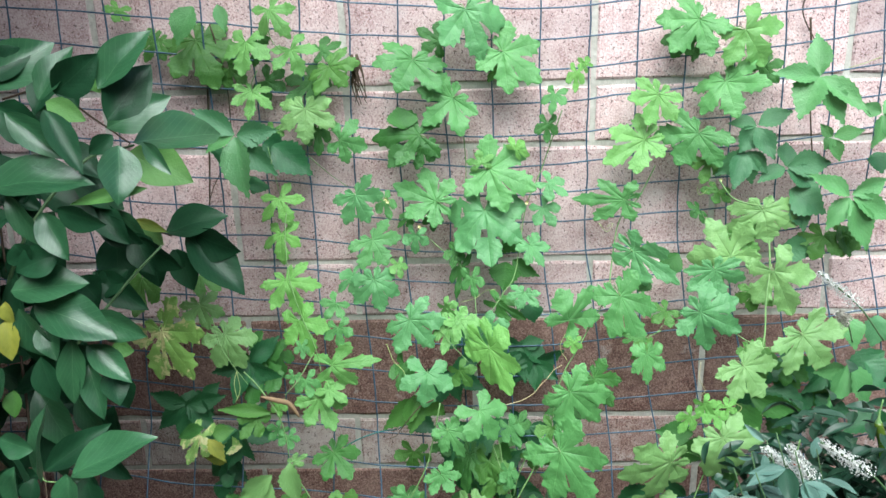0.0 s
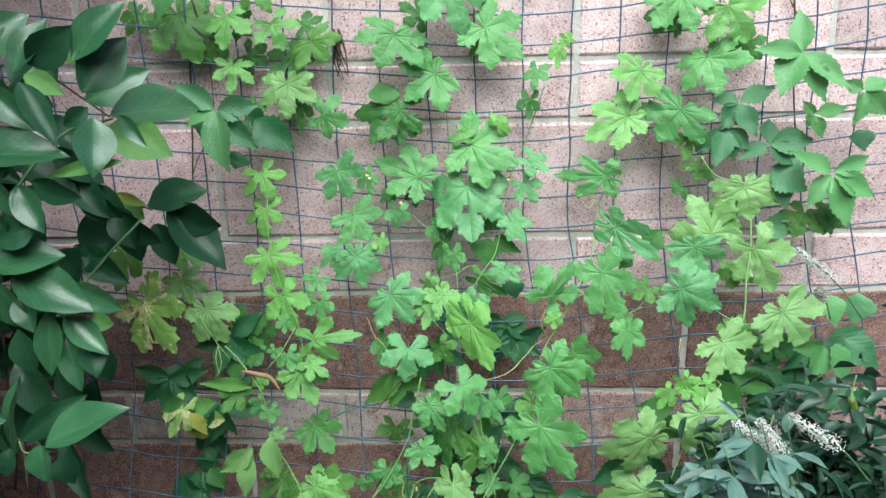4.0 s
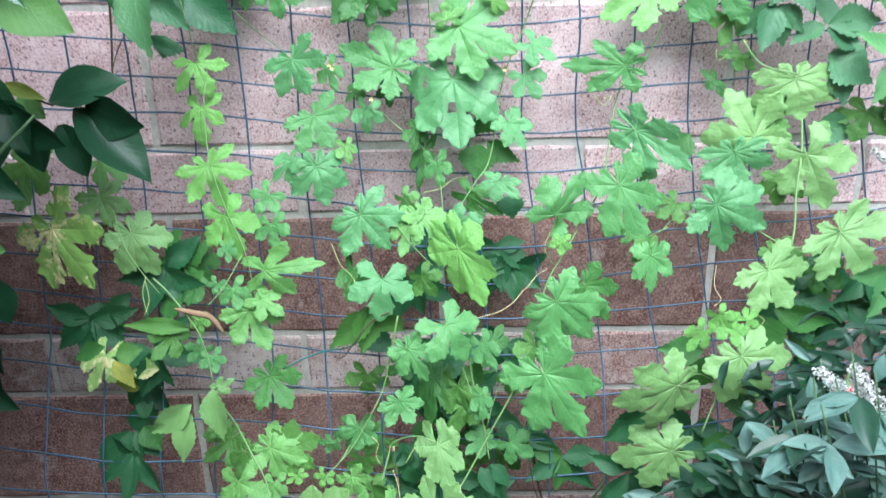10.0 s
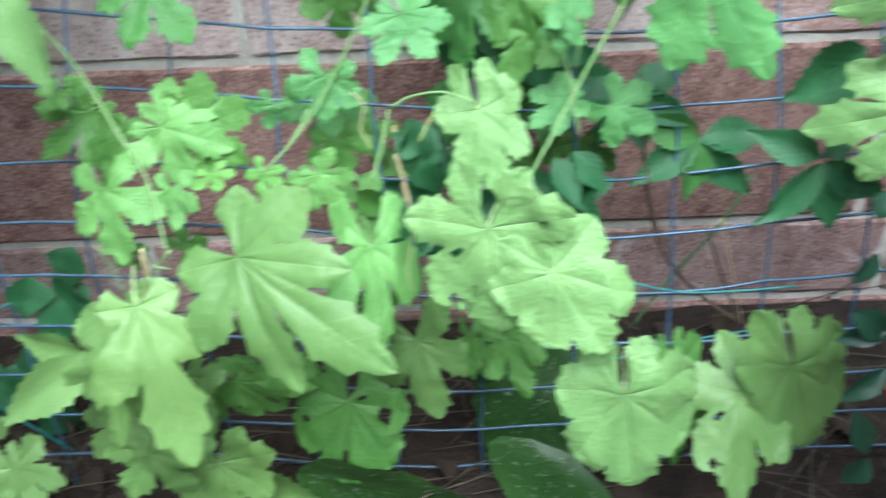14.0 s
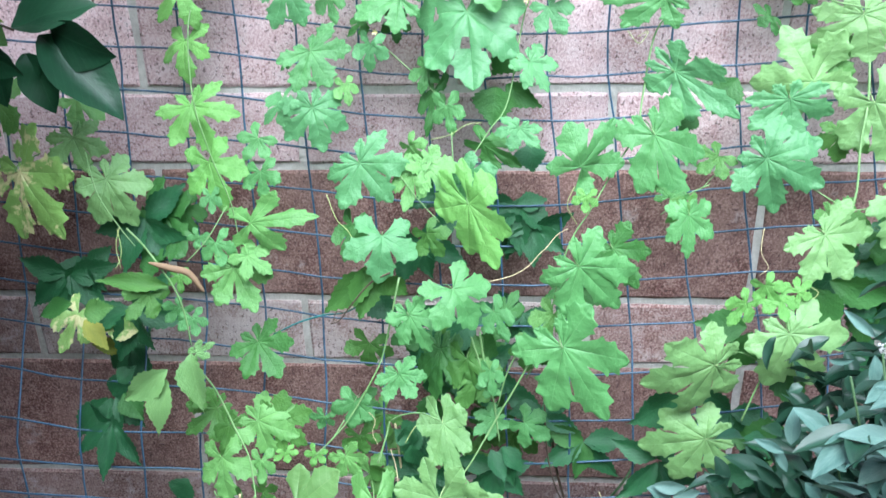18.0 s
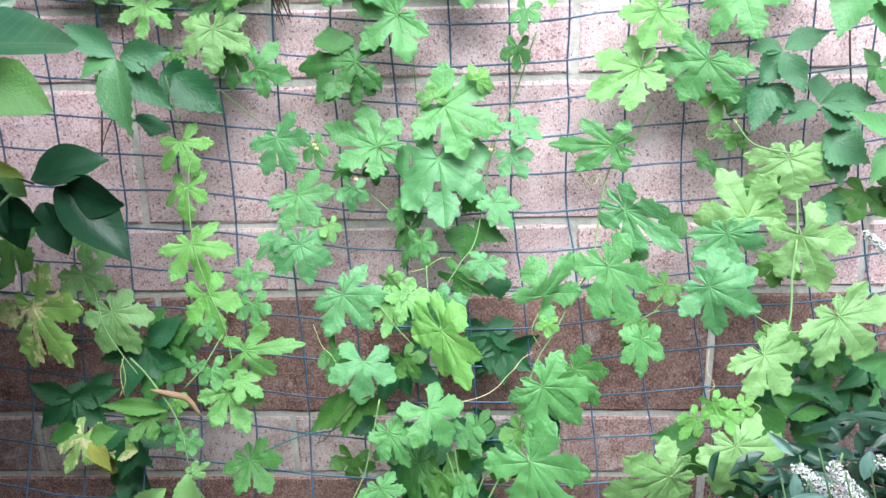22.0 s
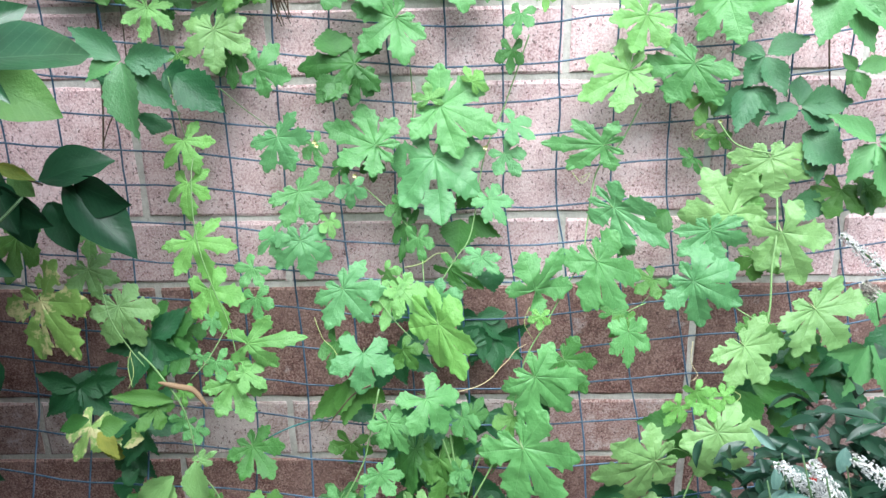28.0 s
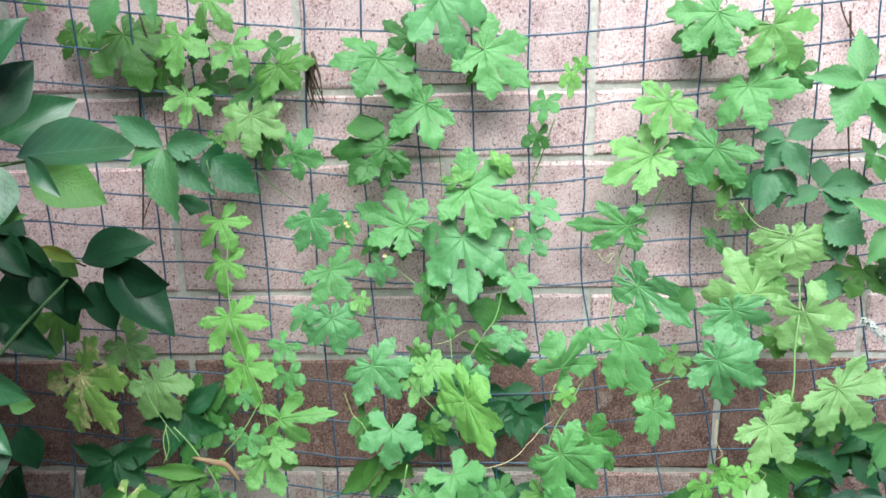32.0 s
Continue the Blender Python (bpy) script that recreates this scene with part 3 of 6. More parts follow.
    for j in range(nz):
        for i in range(nx):
            a = j * w + i
            faces.append((a, a + 1, a + 1 + w, a + w))
    rim = [i for i in range(w)] + [j * w + nx for j in range(1, nz + 1)] + [nz * w + i for i in range(nx - 1, -1, -1)] + [j * w for j in range(nz - 1, 0, -1)]
    start = len(verts)
    for k in rim:
        x, y, z = verts[k]
        verts.append((x, 0.03, z))
    for k in range(len(rim)):
        b = (k + 1) % len(rim)
        faces.append((rim[b], rim[k], start + k, start + b))
    return mesh_of("block", verts, faces, mat, smooth=False)


BLOCKS = {}
for (z0, z1, size), shift, mat in zip(COURSES, OFFSET, (RED, ROSE, RED, ROSE, RED, PINK, PINK, PINK, PINK, PINK, PINK, PINK, PINK)):
    for i in range(-7, 7):
        x = (i + 0.5) * 0.4064 + shift
        skin = CHALKY if mat is ROSE and z0 > 0.3 and i in (-1, -2) else mat
        key = (size, round(z1 - z0, 3), skin.name, (i * 7) % 3)
        if key not in BLOCKS:
            BLOCKS[key] = block_mesh(z1 - z0, skin, len(BLOCKS))
        part("block", BLOCKS[key], wall, Matrix.Translation((x, 0, (z0 + z1) / 2)))

# ---- unseen timber screen, added to keep low sky light off the lower wall ----
TIMBER = mottled("weathered timber", (0.07, 0.05, 0.035), (0.16, 0.12, 0.085), 9, 0.85, 0.5)
v_ = [(x, y, z) for z in (-0.1, 2.4) for y in (-2.55, -2.45) for x in (-6, 6)]
back = mesh_of("wall_south", v_, [(0, 1, 5, 4), (1, 3, 7, 5), (3, 2, 6, 7), (2, 0, 4, 6), (4, 5, 7, 6), (0, 2, 3, 1)], TIMBER, smooth=False)
tagged(new("wall_south", back), "plain weathered timber screen, added unseen to block low sky light", "fence", kind="structure")

# ---- wire mesh in front of the wall ----
fence = thing("wire_mesh", (0, -0.2, 0.05), "slack dark green-blue coated wire mesh leaning on the wall", "wire mesh")


def lean(z):
    return float(np.interp(z, (0.0, 0.2, 0.4, 0.55, 0.7, 0.85, 1.4), (-0.23, -0.23, -0.2, -0.11, -0.07, -0.035, -0.022)))


def mesh_point(n, k):
    """The crossing of upright n and cross wire k; both may be fractions."""
    x, z = 0.0762 * (n - 0.15), 0.0508 * (k + 0.5)
    low = min(1, max(0, (0.85 - z) / 0.35))
    x += 0.0762 * low * (0.42 + 0.5 * (x + 0.2)) + 0.006 * noise.noise((x * 4, z * 5, 2)) + 0.003 * noise.noise((x * 14, z * 16, 4))
    z += 0.11 * (math.hypot(x + 0.12, 0.16) - 0.16) - 0.012 + 0.008 * noise.noise((x * 3, z * 6, 7)) + 0.003 * noise.noise((x * 15, z * 12, 9))
    y = lean(z) + 0.012 * noise.noise((x * 5, z * 4, 5)) - 0.06 * max(0, -x - 0.5) * (z < 2)
    return Vector((x, min(y, -0.006), z))


for n in range(-19, 16):
    pts = [mesh_point(n, k / 2) for k in range(-1, 62)]
    v_, f_ = tube_data(pts, 0.0014, 5)
    part("upright_wire", mesh_of("upright_wire", v_, f_, WIRE), fence)
for k in range(0, 31):
    pts = [mesh_point(n / 2, k) + Vector((0, -0.0018, 0)) for n in range(-38, 31)]
    v_, f_ = tube_data(pts, 0.0014, 5)
    part("cross_wire", mesh_of("cross_wire", v_, f_, WIRE), fence)

# ---- plants ----
A = thing("bitter_melon_vine", (-0.5, -0.26, 0.05), "bitter melon vine with lobed light green leaves climbing the wire mesh", "vine", "vines on the mesh")
B = thing("bitter_melon_vine", (-0.25, -0.26, 0.05), "bitter melon vine with one broad insect-pierced leaf at mid height", "vine", "vines on the mesh")
C = thing("bitter_melon_vine", (-0.12, -0.26, 0.05), "bitter melon vine with a long slanting stem and pointed lobed leaves", "vine", "vines on the mesh")
D = thing("bitter_melon_vine", (0.15, -0.24, 0.05), "bitter melon vine with pale green deeply lobed leaves", "vine", "vines on the mesh")
E = thing("virginia_creeper", (0.35, -0.1, 0.05), "creeper with five-part leaves, light and dark green, on a brown stem", "creeper", "creepers on the wall")
F = thing("virginia_creeper", (-0.62, -0.1, 0.05), "creeper with dark green five-part leaves against the wall", "creeper", "creepers on the wall")
G = thing("bitter_melon_vine", (-0.3, -0.3, 0.05), "low bitter melon growth with large pale holed leaves near the soil", "vine", "vines on the mesh")
S = thing("citrus_shrub", (-0.85, -0.45, 0.05), "citrus shrub with glossy dark green pointed leaves", "shrub")
H = thing("flowering_shrub", (0.34, -0.58, 0.05), "flowering shrub with narrow grey-green leaves and white flower spikes", "shrub")
K = thing("chilli_plant", (0.2, -0.33, 0.05), "chilli plant with small pointed leaves and red pods", "plant")
leaf(A, "D", -0.512, -0.095, 0.947, 0.043, 0.079, 25, "y")
leaf(A, "D", -0.511, -0.103, 0.890, 0.046, 0.076, -0, "y")
leaf(A, "D", -0.503, -0.134, 0.820, 0.060, 0.091, 27, "y")
leaf(A, "M", -0.479, -0.170, 0.764, 0.056, 0.077, 19, "y")
leaf(A, "m", -0.422, -0.155, 0.787, 0.031, 0.048, -37, "g")
leaf(A, "m", -0.418, -0.176, 0.754, 0.033, 0.052, 10, "g")
leaf(A, "N", -0.600, -0.181, 0.746, 0.064, 0.081, 33, "p")
leaf(A, "M", -0.644, -0.154, 0.788, 0.046, 0.071, 17, "p")
leaf(A, "J", -0.701, -0.193, 0.759, 0.094, 0.123, 38, "v")
leaf(A, "m", -0.650, -0.113, 0.822, 0.046, 0.053, 52, "l")
leaf(A, "D", -0.427, -0.208, 0.703, 0.071, 0.068, 97, "l")
leaf(A, "m", -0.468, -0.216, 0.682, 0.031, 0.046, 16, "g")
leaf(A, "m", -0.475, -0.191, 0.730, 0.023, 0.026, 3, "g")
leaf(A, "m", -0.487, -0.214, 0.689, 0.017, 0.026, -20, "g")
leaf(A, "M", -0.448, -0.227, 0.655, 0.059, 0.076, 28, "l")
leaf(A, "m", -0.431, -0.222, 0.668, 0.036, 0.045, 53, "l")
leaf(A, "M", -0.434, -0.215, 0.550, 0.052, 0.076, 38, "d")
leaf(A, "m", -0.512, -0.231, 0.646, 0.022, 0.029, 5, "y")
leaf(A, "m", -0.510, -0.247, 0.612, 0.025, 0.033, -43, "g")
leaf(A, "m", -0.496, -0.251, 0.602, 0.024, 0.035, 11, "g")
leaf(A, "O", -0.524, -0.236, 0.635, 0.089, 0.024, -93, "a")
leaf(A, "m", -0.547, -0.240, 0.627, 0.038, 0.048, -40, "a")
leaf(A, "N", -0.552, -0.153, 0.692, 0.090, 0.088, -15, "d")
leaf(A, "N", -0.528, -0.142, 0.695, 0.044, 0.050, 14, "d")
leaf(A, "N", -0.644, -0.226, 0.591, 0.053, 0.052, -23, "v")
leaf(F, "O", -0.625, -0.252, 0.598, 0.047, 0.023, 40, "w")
leaf(F, "O", -0.618, -0.285, 0.637, 0.051, 0.024, -78, "d")
leaf(F, "O", -0.605, -0.289, 0.628, 0.036, 0.029, 100, "a")
leaf(A, "O", -0.517, -0.295, 0.559, 0.076, 0.037, -54, "p")
leaf(A, "O", -0.520, -0.295, 0.546, 0.074, 0.035, -13, "p")
leaf(A, "O", -0.487, -0.291, 0.579, 0.073, 0.041, 5, "p")
leaf(A, "m", -0.482, -0.291, 0.579, 0.026, 0.024, 118, "p")
leaf(B, "M", -0.389, -0.095, 0.950, 0.050, 0.084, 31, "b")
leaf(B, "m", -0.344, -0.075, 0.934, 0.034, 0.037, 19, "g")
leaf(B, "M", -0.258, -0.095, 0.937, 0.076, 0.089, -111, "g")
leaf(B, "M", -0.363, -0.108, 0.879, 0.048, 0.085, 36, "g")
leaf(B, "m", -0.292, -0.105, 0.885, 0.033, 0.045, -10, "b")
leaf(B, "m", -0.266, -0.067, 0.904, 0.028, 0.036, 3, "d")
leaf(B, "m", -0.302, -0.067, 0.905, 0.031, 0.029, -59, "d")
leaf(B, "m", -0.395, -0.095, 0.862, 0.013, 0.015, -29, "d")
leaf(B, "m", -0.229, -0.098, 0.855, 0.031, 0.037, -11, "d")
leaf(B, "P", -0.180, -0.095, 0.918, 0.091, 0.130, 6, "b")
leaf(B, "m", -0.079, -0.093, 0.963, 0.040, 0.044, 53, "b")
leaf(B, "m", -0.088, -0.095, 0.923, 0.037, 0.051, 36, "b")
leaf(B, "M", -0.108, -0.113, 0.866, 0.043, 0.051, 37, "b")
leaf(B, "m", -0.220, -0.099, 0.827, 0.057, 0.033, -11, "d")
leaf(B, "m", -0.204, -0.126, 0.817, 0.037, 0.040, 9, "g")
leaf(B, "O", -0.122, -0.070, 0.874, 0.048, 0.046, -40, "d")
leaf(B, "O", -0.147, -0.089, 0.829, 0.048, 0.055, -8, "d")
leaf(B, "O", -0.136, -0.079, 0.829, 0.051, 0.031, 63, "d")
leaf(B, "M", -0.120, -0.148, 0.798, 0.029, 0.055, -16, "b")
leaf(B, "m", -0.177, -0.177, 0.751, 0.042, 0.059, 49, "b")
leaf(B, "m", -0.162, -0.117, 0.768, 0.053, 0.042, 58, "d")
leaf(B, "O", -0.106, -0.109, 0.765, 0.035, 0.042, 6, "k")
leaf(B, "M", -0.303, -0.170, 0.763, 0.060, 0.099, 36, "b")
leaf(B, "M", -0.360, -0.135, 0.818, 0.057, 0.078, 12, "b")
leaf(B, "m", -0.393, -0.131, 0.824, 0.040, 0.044, -61, "b")
leaf(B, "m", -0.322, -0.123, 0.842, 0.025, 0.030, 12, "l")
leaf(B, "m", -0.240, -0.175, 0.754, 0.050, 0.044, -14, "l")
leaf(B, "M", -0.225, -0.170, 0.763, 0.048, 0.054, 37, "l")
leaf(B, "m", -0.247, -0.143, 0.775, 0.028, 0.037, 41, "l")
leaf(B, "N", -0.275, -0.213, 0.690, 0.051, 0.084, -6, "b")
leaf(B, "m", -0.225, -0.195, 0.686, 0.033, 0.049, 33, "a")
leaf(B, "H", -0.177, -0.203, 0.726, 0.081, 0.080, 25, "y")
leaf(B, "N", -0.194, -0.236, 0.635, 0.054, 0.080, 34, "g")
leaf(B, "O", -0.283, -0.204, 0.640, 0.091, 0.040, -54, "a")
leaf(B, "O", -0.299, -0.201, 0.646, 0.067, 0.043, -5, "a")
leaf(B, "O", -0.279, -0.205, 0.637, 0.041, 0.036, 38, "a")
leaf(B, "m", -0.315, -0.175, 0.687, 0.044, 0.043, -13, "d")
leaf(B, "M", -0.244, -0.248, 0.607, 0.050, 0.058, 31, "g")
leaf(B, "N", -0.257, -0.265, 0.539, 0.037, 0.057, 33, "g")
leaf(B, "N", -0.311, -0.265, 0.498, 0.035, 0.054, -11, "g")
leaf(B, "m", -0.348, -0.265, 0.478, 0.021, 0.033, -22, "g")
leaf(B, "m", -0.310, -0.250, 0.440, 0.027, 0.053, 15, "a")
leaf(B, "N", -0.179, -0.225, 0.536, 0.057, 0.061, 12, "a")
leaf(B, "N", -0.212, -0.205, 0.537, 0.065, 0.059, -6, "d")
leaf(B, "m", -0.151, -0.265, 0.546, 0.029, 0.031, 8, "g")
leaf(B, "m", -0.147, -0.230, 0.603, 0.040, 0.038, 27, "g")
leaf(B, "m", -0.134, -0.215, 0.593, 0.031, 0.034, 154, "d")
leaf(C, "M", -0.011, -0.192, 0.667, 0.057, 0.070, 36, "d")
leaf(C, "M", -0.052, -0.225, 0.660, 0.077, 0.101, 40, "g")
leaf(C, "M", -0.069, -0.263, 0.575, 0.104, 0.111, 33, "g")
leaf(C, "m", -0.060, -0.226, 0.613, 0.027, 0.035, 16, "d")
leaf(C, "m", -0.079, -0.215, 0.593, 0.037, 0.048, -22, "a")
leaf(C, "M", 0.033, -0.152, 0.791, 0.091, 0.089, 27, "g")
leaf(C, "M", -0.050, -0.172, 0.760, 0.068, 0.081, 143, "g")
leaf(C, "m", -0.044, -0.190, 0.731, 0.021, 0.031, -7, "y")
leaf(C, "M", 0.070, -0.202, 0.713, 0.052, 0.058, 5, "g")
leaf(C, "m", 0.074, -0.181, 0.714, 0.035, 0.036, -63, "a")
leaf(C, "m", 0.106, -0.150, 0.764, 0.030, 0.051, -48, "a")
leaf(C, "D", 0.042, -0.095, 0.933, 0.080, 0.068, -93, "g")
leaf(C, "M", 0.054, -0.118, 0.854, 0.085, 0.067, 60, "b")
leaf(C, "O", 0.136, -0.076, 0.835, 0.053, 0.043, -33, "d")
leaf(C, "O", 0.086, -0.106, 0.800, 0.029, 0.028, -45, "d")
leaf(C, "m", 0.052, -0.167, 0.721, 0.021, 0.041, 162, "d")
leaf(D, "M", 0.261, -0.095, 0.912, 0.057, 0.116, 6, "p")
leaf(D, "M", 0.211, -0.114, 0.841, 0.073, 0.115, -152, "p")
leaf(D, "M", 0.181, -0.139, 0.828, 0.050, 0.094, 11, "b")
leaf(D, "M", 0.275, -0.133, 0.822, 0.074, 0.105, 24, "p")
leaf(D, "M", 0.156, -0.167, 0.768, 0.072, 0.100, 61, "b")
leaf(D, "M", 0.218, -0.212, 0.696, 0.058, 0.098, 37, "p")
leaf(D, "N", 0.181, -0.254, 0.594, 0.073, 0.110, 33, "p")
leaf(D, "N", 0.102, -0.265, 0.557, 0.084, 0.100, -72, "p")
leaf(D, "m", 0.154, -0.233, 0.643, 0.028, 0.038, 29, "y")
leaf(D, "m", 0.134, -0.241, 0.624, 0.033, 0.039, -33, "y")
leaf(D, "m", 0.189, -0.236, 0.636, 0.021, 0.031, 126, "y")
leaf(D, "m", 0.170, -0.237, 0.632, 0.031, 0.042, 9, "y")
leaf(D, "M", 0.242, -0.170, 0.701, 0.051, 0.060, 23, "a")
leaf(D, "N", 0.253, -0.118, 0.782, 0.035, 0.061, -11, "a")
leaf(D, "O", 0.241, -0.181, 0.623, 0.091, 0.042, 75, "d")
leaf(D, "O", 0.221, -0.184, 0.617, 0.079, 0.051, 26, "d")
leaf(D, "O", 0.148, -0.204, 0.573, 0.063, 0.043, -95, "d")
leaf(D, "O", 0.154, -0.205, 0.567, 0.057, 0.049, -22, "d")
leaf(D, "O", 0.182, -0.205, 0.542, 0.080, 0.050, 23, "d")
leaf(D, "O", 0.216, -0.214, 0.423, 0.080, 0.060, -88, "d")
leaf(D, "O", 0.081, -0.195, 0.467, 0.073, 0.053, -63, "k")
leaf(D, "N", 0.301, -0.160, 0.674, 0.044, 0.061, 46, "d")
leaf(D, "M", 0.312, -0.187, 0.736, 0.065, 0.125, 37, "p")
leaf(A, "M", -0.548, -0.065, 1.193, 0.049, 0.078, -5, "l")
leaf(A, "D", -0.479, -0.066, 1.180, 0.043, 0.078, 22, "l")
leaf(A, "D", -0.507, -0.063, 1.241, 0.049, 0.073, 34, "l")
leaf(A, "D", -0.545, -0.069, 1.116, 0.044, 0.065, -3, "l")
leaf(A, "M", -0.463, -0.071, 1.087, 0.058, 0.092, 2, "p")
leaf(A, "M", -0.409, -0.080, 1.037, 0.042, 0.072, 75, "g")
leaf(A, "M", -0.422, -0.057, 1.150, 0.043, 0.089, 37, "a")
leaf(A, "N", -0.636, -0.035, 1.194, 0.081, 0.119, 21, "a")
leaf(A, "N", -0.696, -0.035, 1.196, 0.041, 0.056, -34, "a")
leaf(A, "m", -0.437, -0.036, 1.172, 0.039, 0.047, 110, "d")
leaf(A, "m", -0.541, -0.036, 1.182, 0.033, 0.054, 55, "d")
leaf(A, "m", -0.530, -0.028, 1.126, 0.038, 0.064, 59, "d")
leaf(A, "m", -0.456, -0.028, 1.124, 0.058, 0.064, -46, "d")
leaf(A, "m", -0.515, -0.066, 1.055, 0.023, 0.036, -12, "a")
leaf(A, "m", -0.586, -0.037, 1.148, 0.039, 0.055, 44, "a")
leaf(A, "m", -0.753, -0.033, 1.246, 0.024, 0.045, -23, "y")
leaf(A, "m", -0.450, -0.047, 1.049, 0.044, 0.046, 5, "d")
leaf(B, "M", -0.289, -0.067, 1.161, 0.057, 0.118, -21, "g")
leaf(B, "M", -0.227, -0.070, 1.099, 0.062, 0.105, -48, "g")
leaf(B, "M", -0.205, -0.063, 1.233, 0.085, 0.114, 20, "b")
leaf(B, "M", -0.148, -0.066, 1.169, 0.078, 0.098, 56, "g")
leaf(B, "D", -0.282, -0.079, 1.042, 0.077, 0.101, -91, "d")
leaf(B, "O", -0.308, -0.077, 1.051, 0.040, 0.052, -173, "d")
leaf(B, "O", -0.300, -0.082, 1.022, 0.047, 0.043, -48, "d")
leaf(B, "m", -0.278, -0.082, 1.024, 0.038, 0.052, -11, "d")
leaf(B, "m", -0.247, -0.046, 1.183, 0.042, 0.053, -123, "d")
leaf(B, "M", -0.173, -0.088, 0.988, 0.082, 0.112, 69, "g")
leaf(B, "m", -0.185, -0.087, 0.995, 0.023, 0.045, -170, "l")
leaf(B, "m", -0.130, -0.083, 1.016, 0.019, 0.045, 134, "y")
leaf(B, "m", -0.154, -0.047, 1.145, 0.032, 0.036, -35, "a")
leaf(B, "m", -0.034, -0.068, 1.134, 0.035, 0.030, -6, "y")
leaf(B, "m", -0.019, -0.067, 1.143, 0.020, 0.023, -137, "y")
leaf(B, "m", -0.067, -0.070, 1.100, 0.034, 0.041, -12, "g")
leaf(B, "m", -0.079, -0.076, 1.056, 0.034, 0.039, -4, "d")
leaf(D, "M", 0.095, -0.070, 1.097, 0.054, 0.086, -22, "l")
leaf(D, "M", 0.074, -0.081, 1.028, 0.078, 0.085, -59, "l")
leaf(D, "M", 0.156, -0.080, 1.036, 0.060, 0.117, -31, "g")
leaf(D, "M", 0.195, -0.069, 1.115, 0.059, 0.109, 22, "g")
leaf(D, "M", 0.152, -0.064, 1.210, 0.066, 0.105, -38, "g")
leaf(D, "M", 0.221, -0.065, 1.191, 0.060, 0.112, 35, "l")
leaf(D, "m", 0.133, -0.036, 1.178, 0.040, 0.055, -30, "d")
leaf(D, "m", 0.163, -0.036, 1.181, 0.044, 0.039, -21, "d")
leaf(D, "m", 0.180, -0.068, 0.990, 0.042, 0.054, -14, "a")
leaf(D, "m", 0.195, -0.075, 0.940, 0.024, 0.054, -23, "a")
leaf(D, "m", 0.167, -0.067, 0.905, 0.016, 0.046, -57, "d")
leaf(D, "m", 0.262, -0.038, 1.130, 0.035, 0.053, 37, "d")
leaf(D, "m", 0.363, -0.085, 0.863, 0.041, 0.073, -28, "a")
leaf(D, "m", 0.399, -0.083, 0.866, 0.042, 0.064, -14, "a")
leaf(D, "m", 0.226, -0.091, 0.873, 0.049, 0.082, 32, "l")
leaf(E, "O", 0.322, -0.120, 1.126, 0.075, 0.034, -93, "c")
leaf(E, "O", 0.322, -0.120, 1.126, 0.076, 0.052, -27, "c")
leaf(E, "O", 0.324, -0.120, 1.126, 0.083, 0.045, 23, "c")
leaf(E, "O", 0.324, -0.120, 1.127, 0.088, 0.037, 45, "c")
leaf(E, "O", 0.322, -0.120, 1.127, 0.072, 0.039, -177, "c")
leaf(E, "O", 0.385, -0.120, 0.939, 0.078, 0.032, -113, "c")
leaf(E, "O", 0.386, -0.120, 0.937, 0.065, 0.035, -37, "c")
leaf(E, "O", 0.387, -0.120, 0.935, 0.092, 0.049, 19, "c")
leaf(E, "O", 0.390, -0.120, 0.939, 0.083, 0.042, 62, "c")
leaf(E, "O", 0.388, -0.120, 0.942, 0.074, 0.035, 110, "c")
leaf(E, "O", 0.418, -0.120, 1.069, 0.032, 0.025, -120, "c")
leaf(E, "O", 0.418, -0.120, 1.067, 0.056, 0.037, -12, "c")
leaf(E, "O", 0.420, -0.120, 1.068, 0.043, 0.031, 114, "c")
leaf(E, "O", 0.421, -0.120, 1.067, 0.053, 0.039, 41, "c")
leaf(E, "O", 0.247, -0.075, 1.044, 0.046, 0.028, -102, "j")
leaf(E, "O", 0.247, -0.075, 1.042, 0.051, 0.041, -37, "j")
leaf(E, "O", 0.249, -0.075, 1.042, 0.060, 0.037, 23, "j")
leaf(E, "O", 0.249, -0.075, 1.045, 0.060, 0.034, 109, "j")
leaf(E, "O", 0.232, -0.075, 1.004, 0.062, 0.039, -49, "j")
leaf(E, "O", 0.232, -0.075, 1.002, 0.066, 0.041, -20, "j")
leaf(E, "O", 0.234, -0.075, 1.002, 0.055, 0.038, 11, "j")
leaf(E, "O", 0.236, -0.075, 1.004, 0.050, 0.032, 40, "j")
leaf(E, "O", 0.297, -0.075, 0.975, 0.052, 0.029, -62, "j")
leaf(E, "O", 0.297, -0.075, 0.977, 0.046, 0.041, 164, "j")
leaf(E, "O", 0.300, -0.075, 0.976, 0.078, 0.048, 95, "j")
leaf(E, "O", 0.300, -0.075, 0.973, 0.060, 0.043, 60, "j")
leaf(E, "O", 0.365, -0.075, 1.023, 0.029, 0.019, -142, "g")
leaf(E, "O", 0.365, -0.075, 1.021, 0.022, 0.023, -33, "g")
leaf(E, "O", 0.366, -0.075, 1.021, 0.040, 0.027, 17, "g")
leaf(E, "O", 0.367, -0.075, 1.024, 0.049, 0.027, 99, "g")
leaf(E, "O", 0.306, -0.075, 0.939, 0.068, 0.067, 55, "j")
leaf(E, "O", 0.312, -0.075, 0.923, 0.058, 0.051, 19, "j")
leaf(E, "O", 0.300, -0.075, 0.842, 0.060, 0.046, 80, "j")
leaf(E, "O", 0.447, -0.050, 0.992, 0.037, 0.045, 8, "k")
leaf(E, "O", 0.392, -0.075, 0.878, 0.057, 0.055, 16, "d")
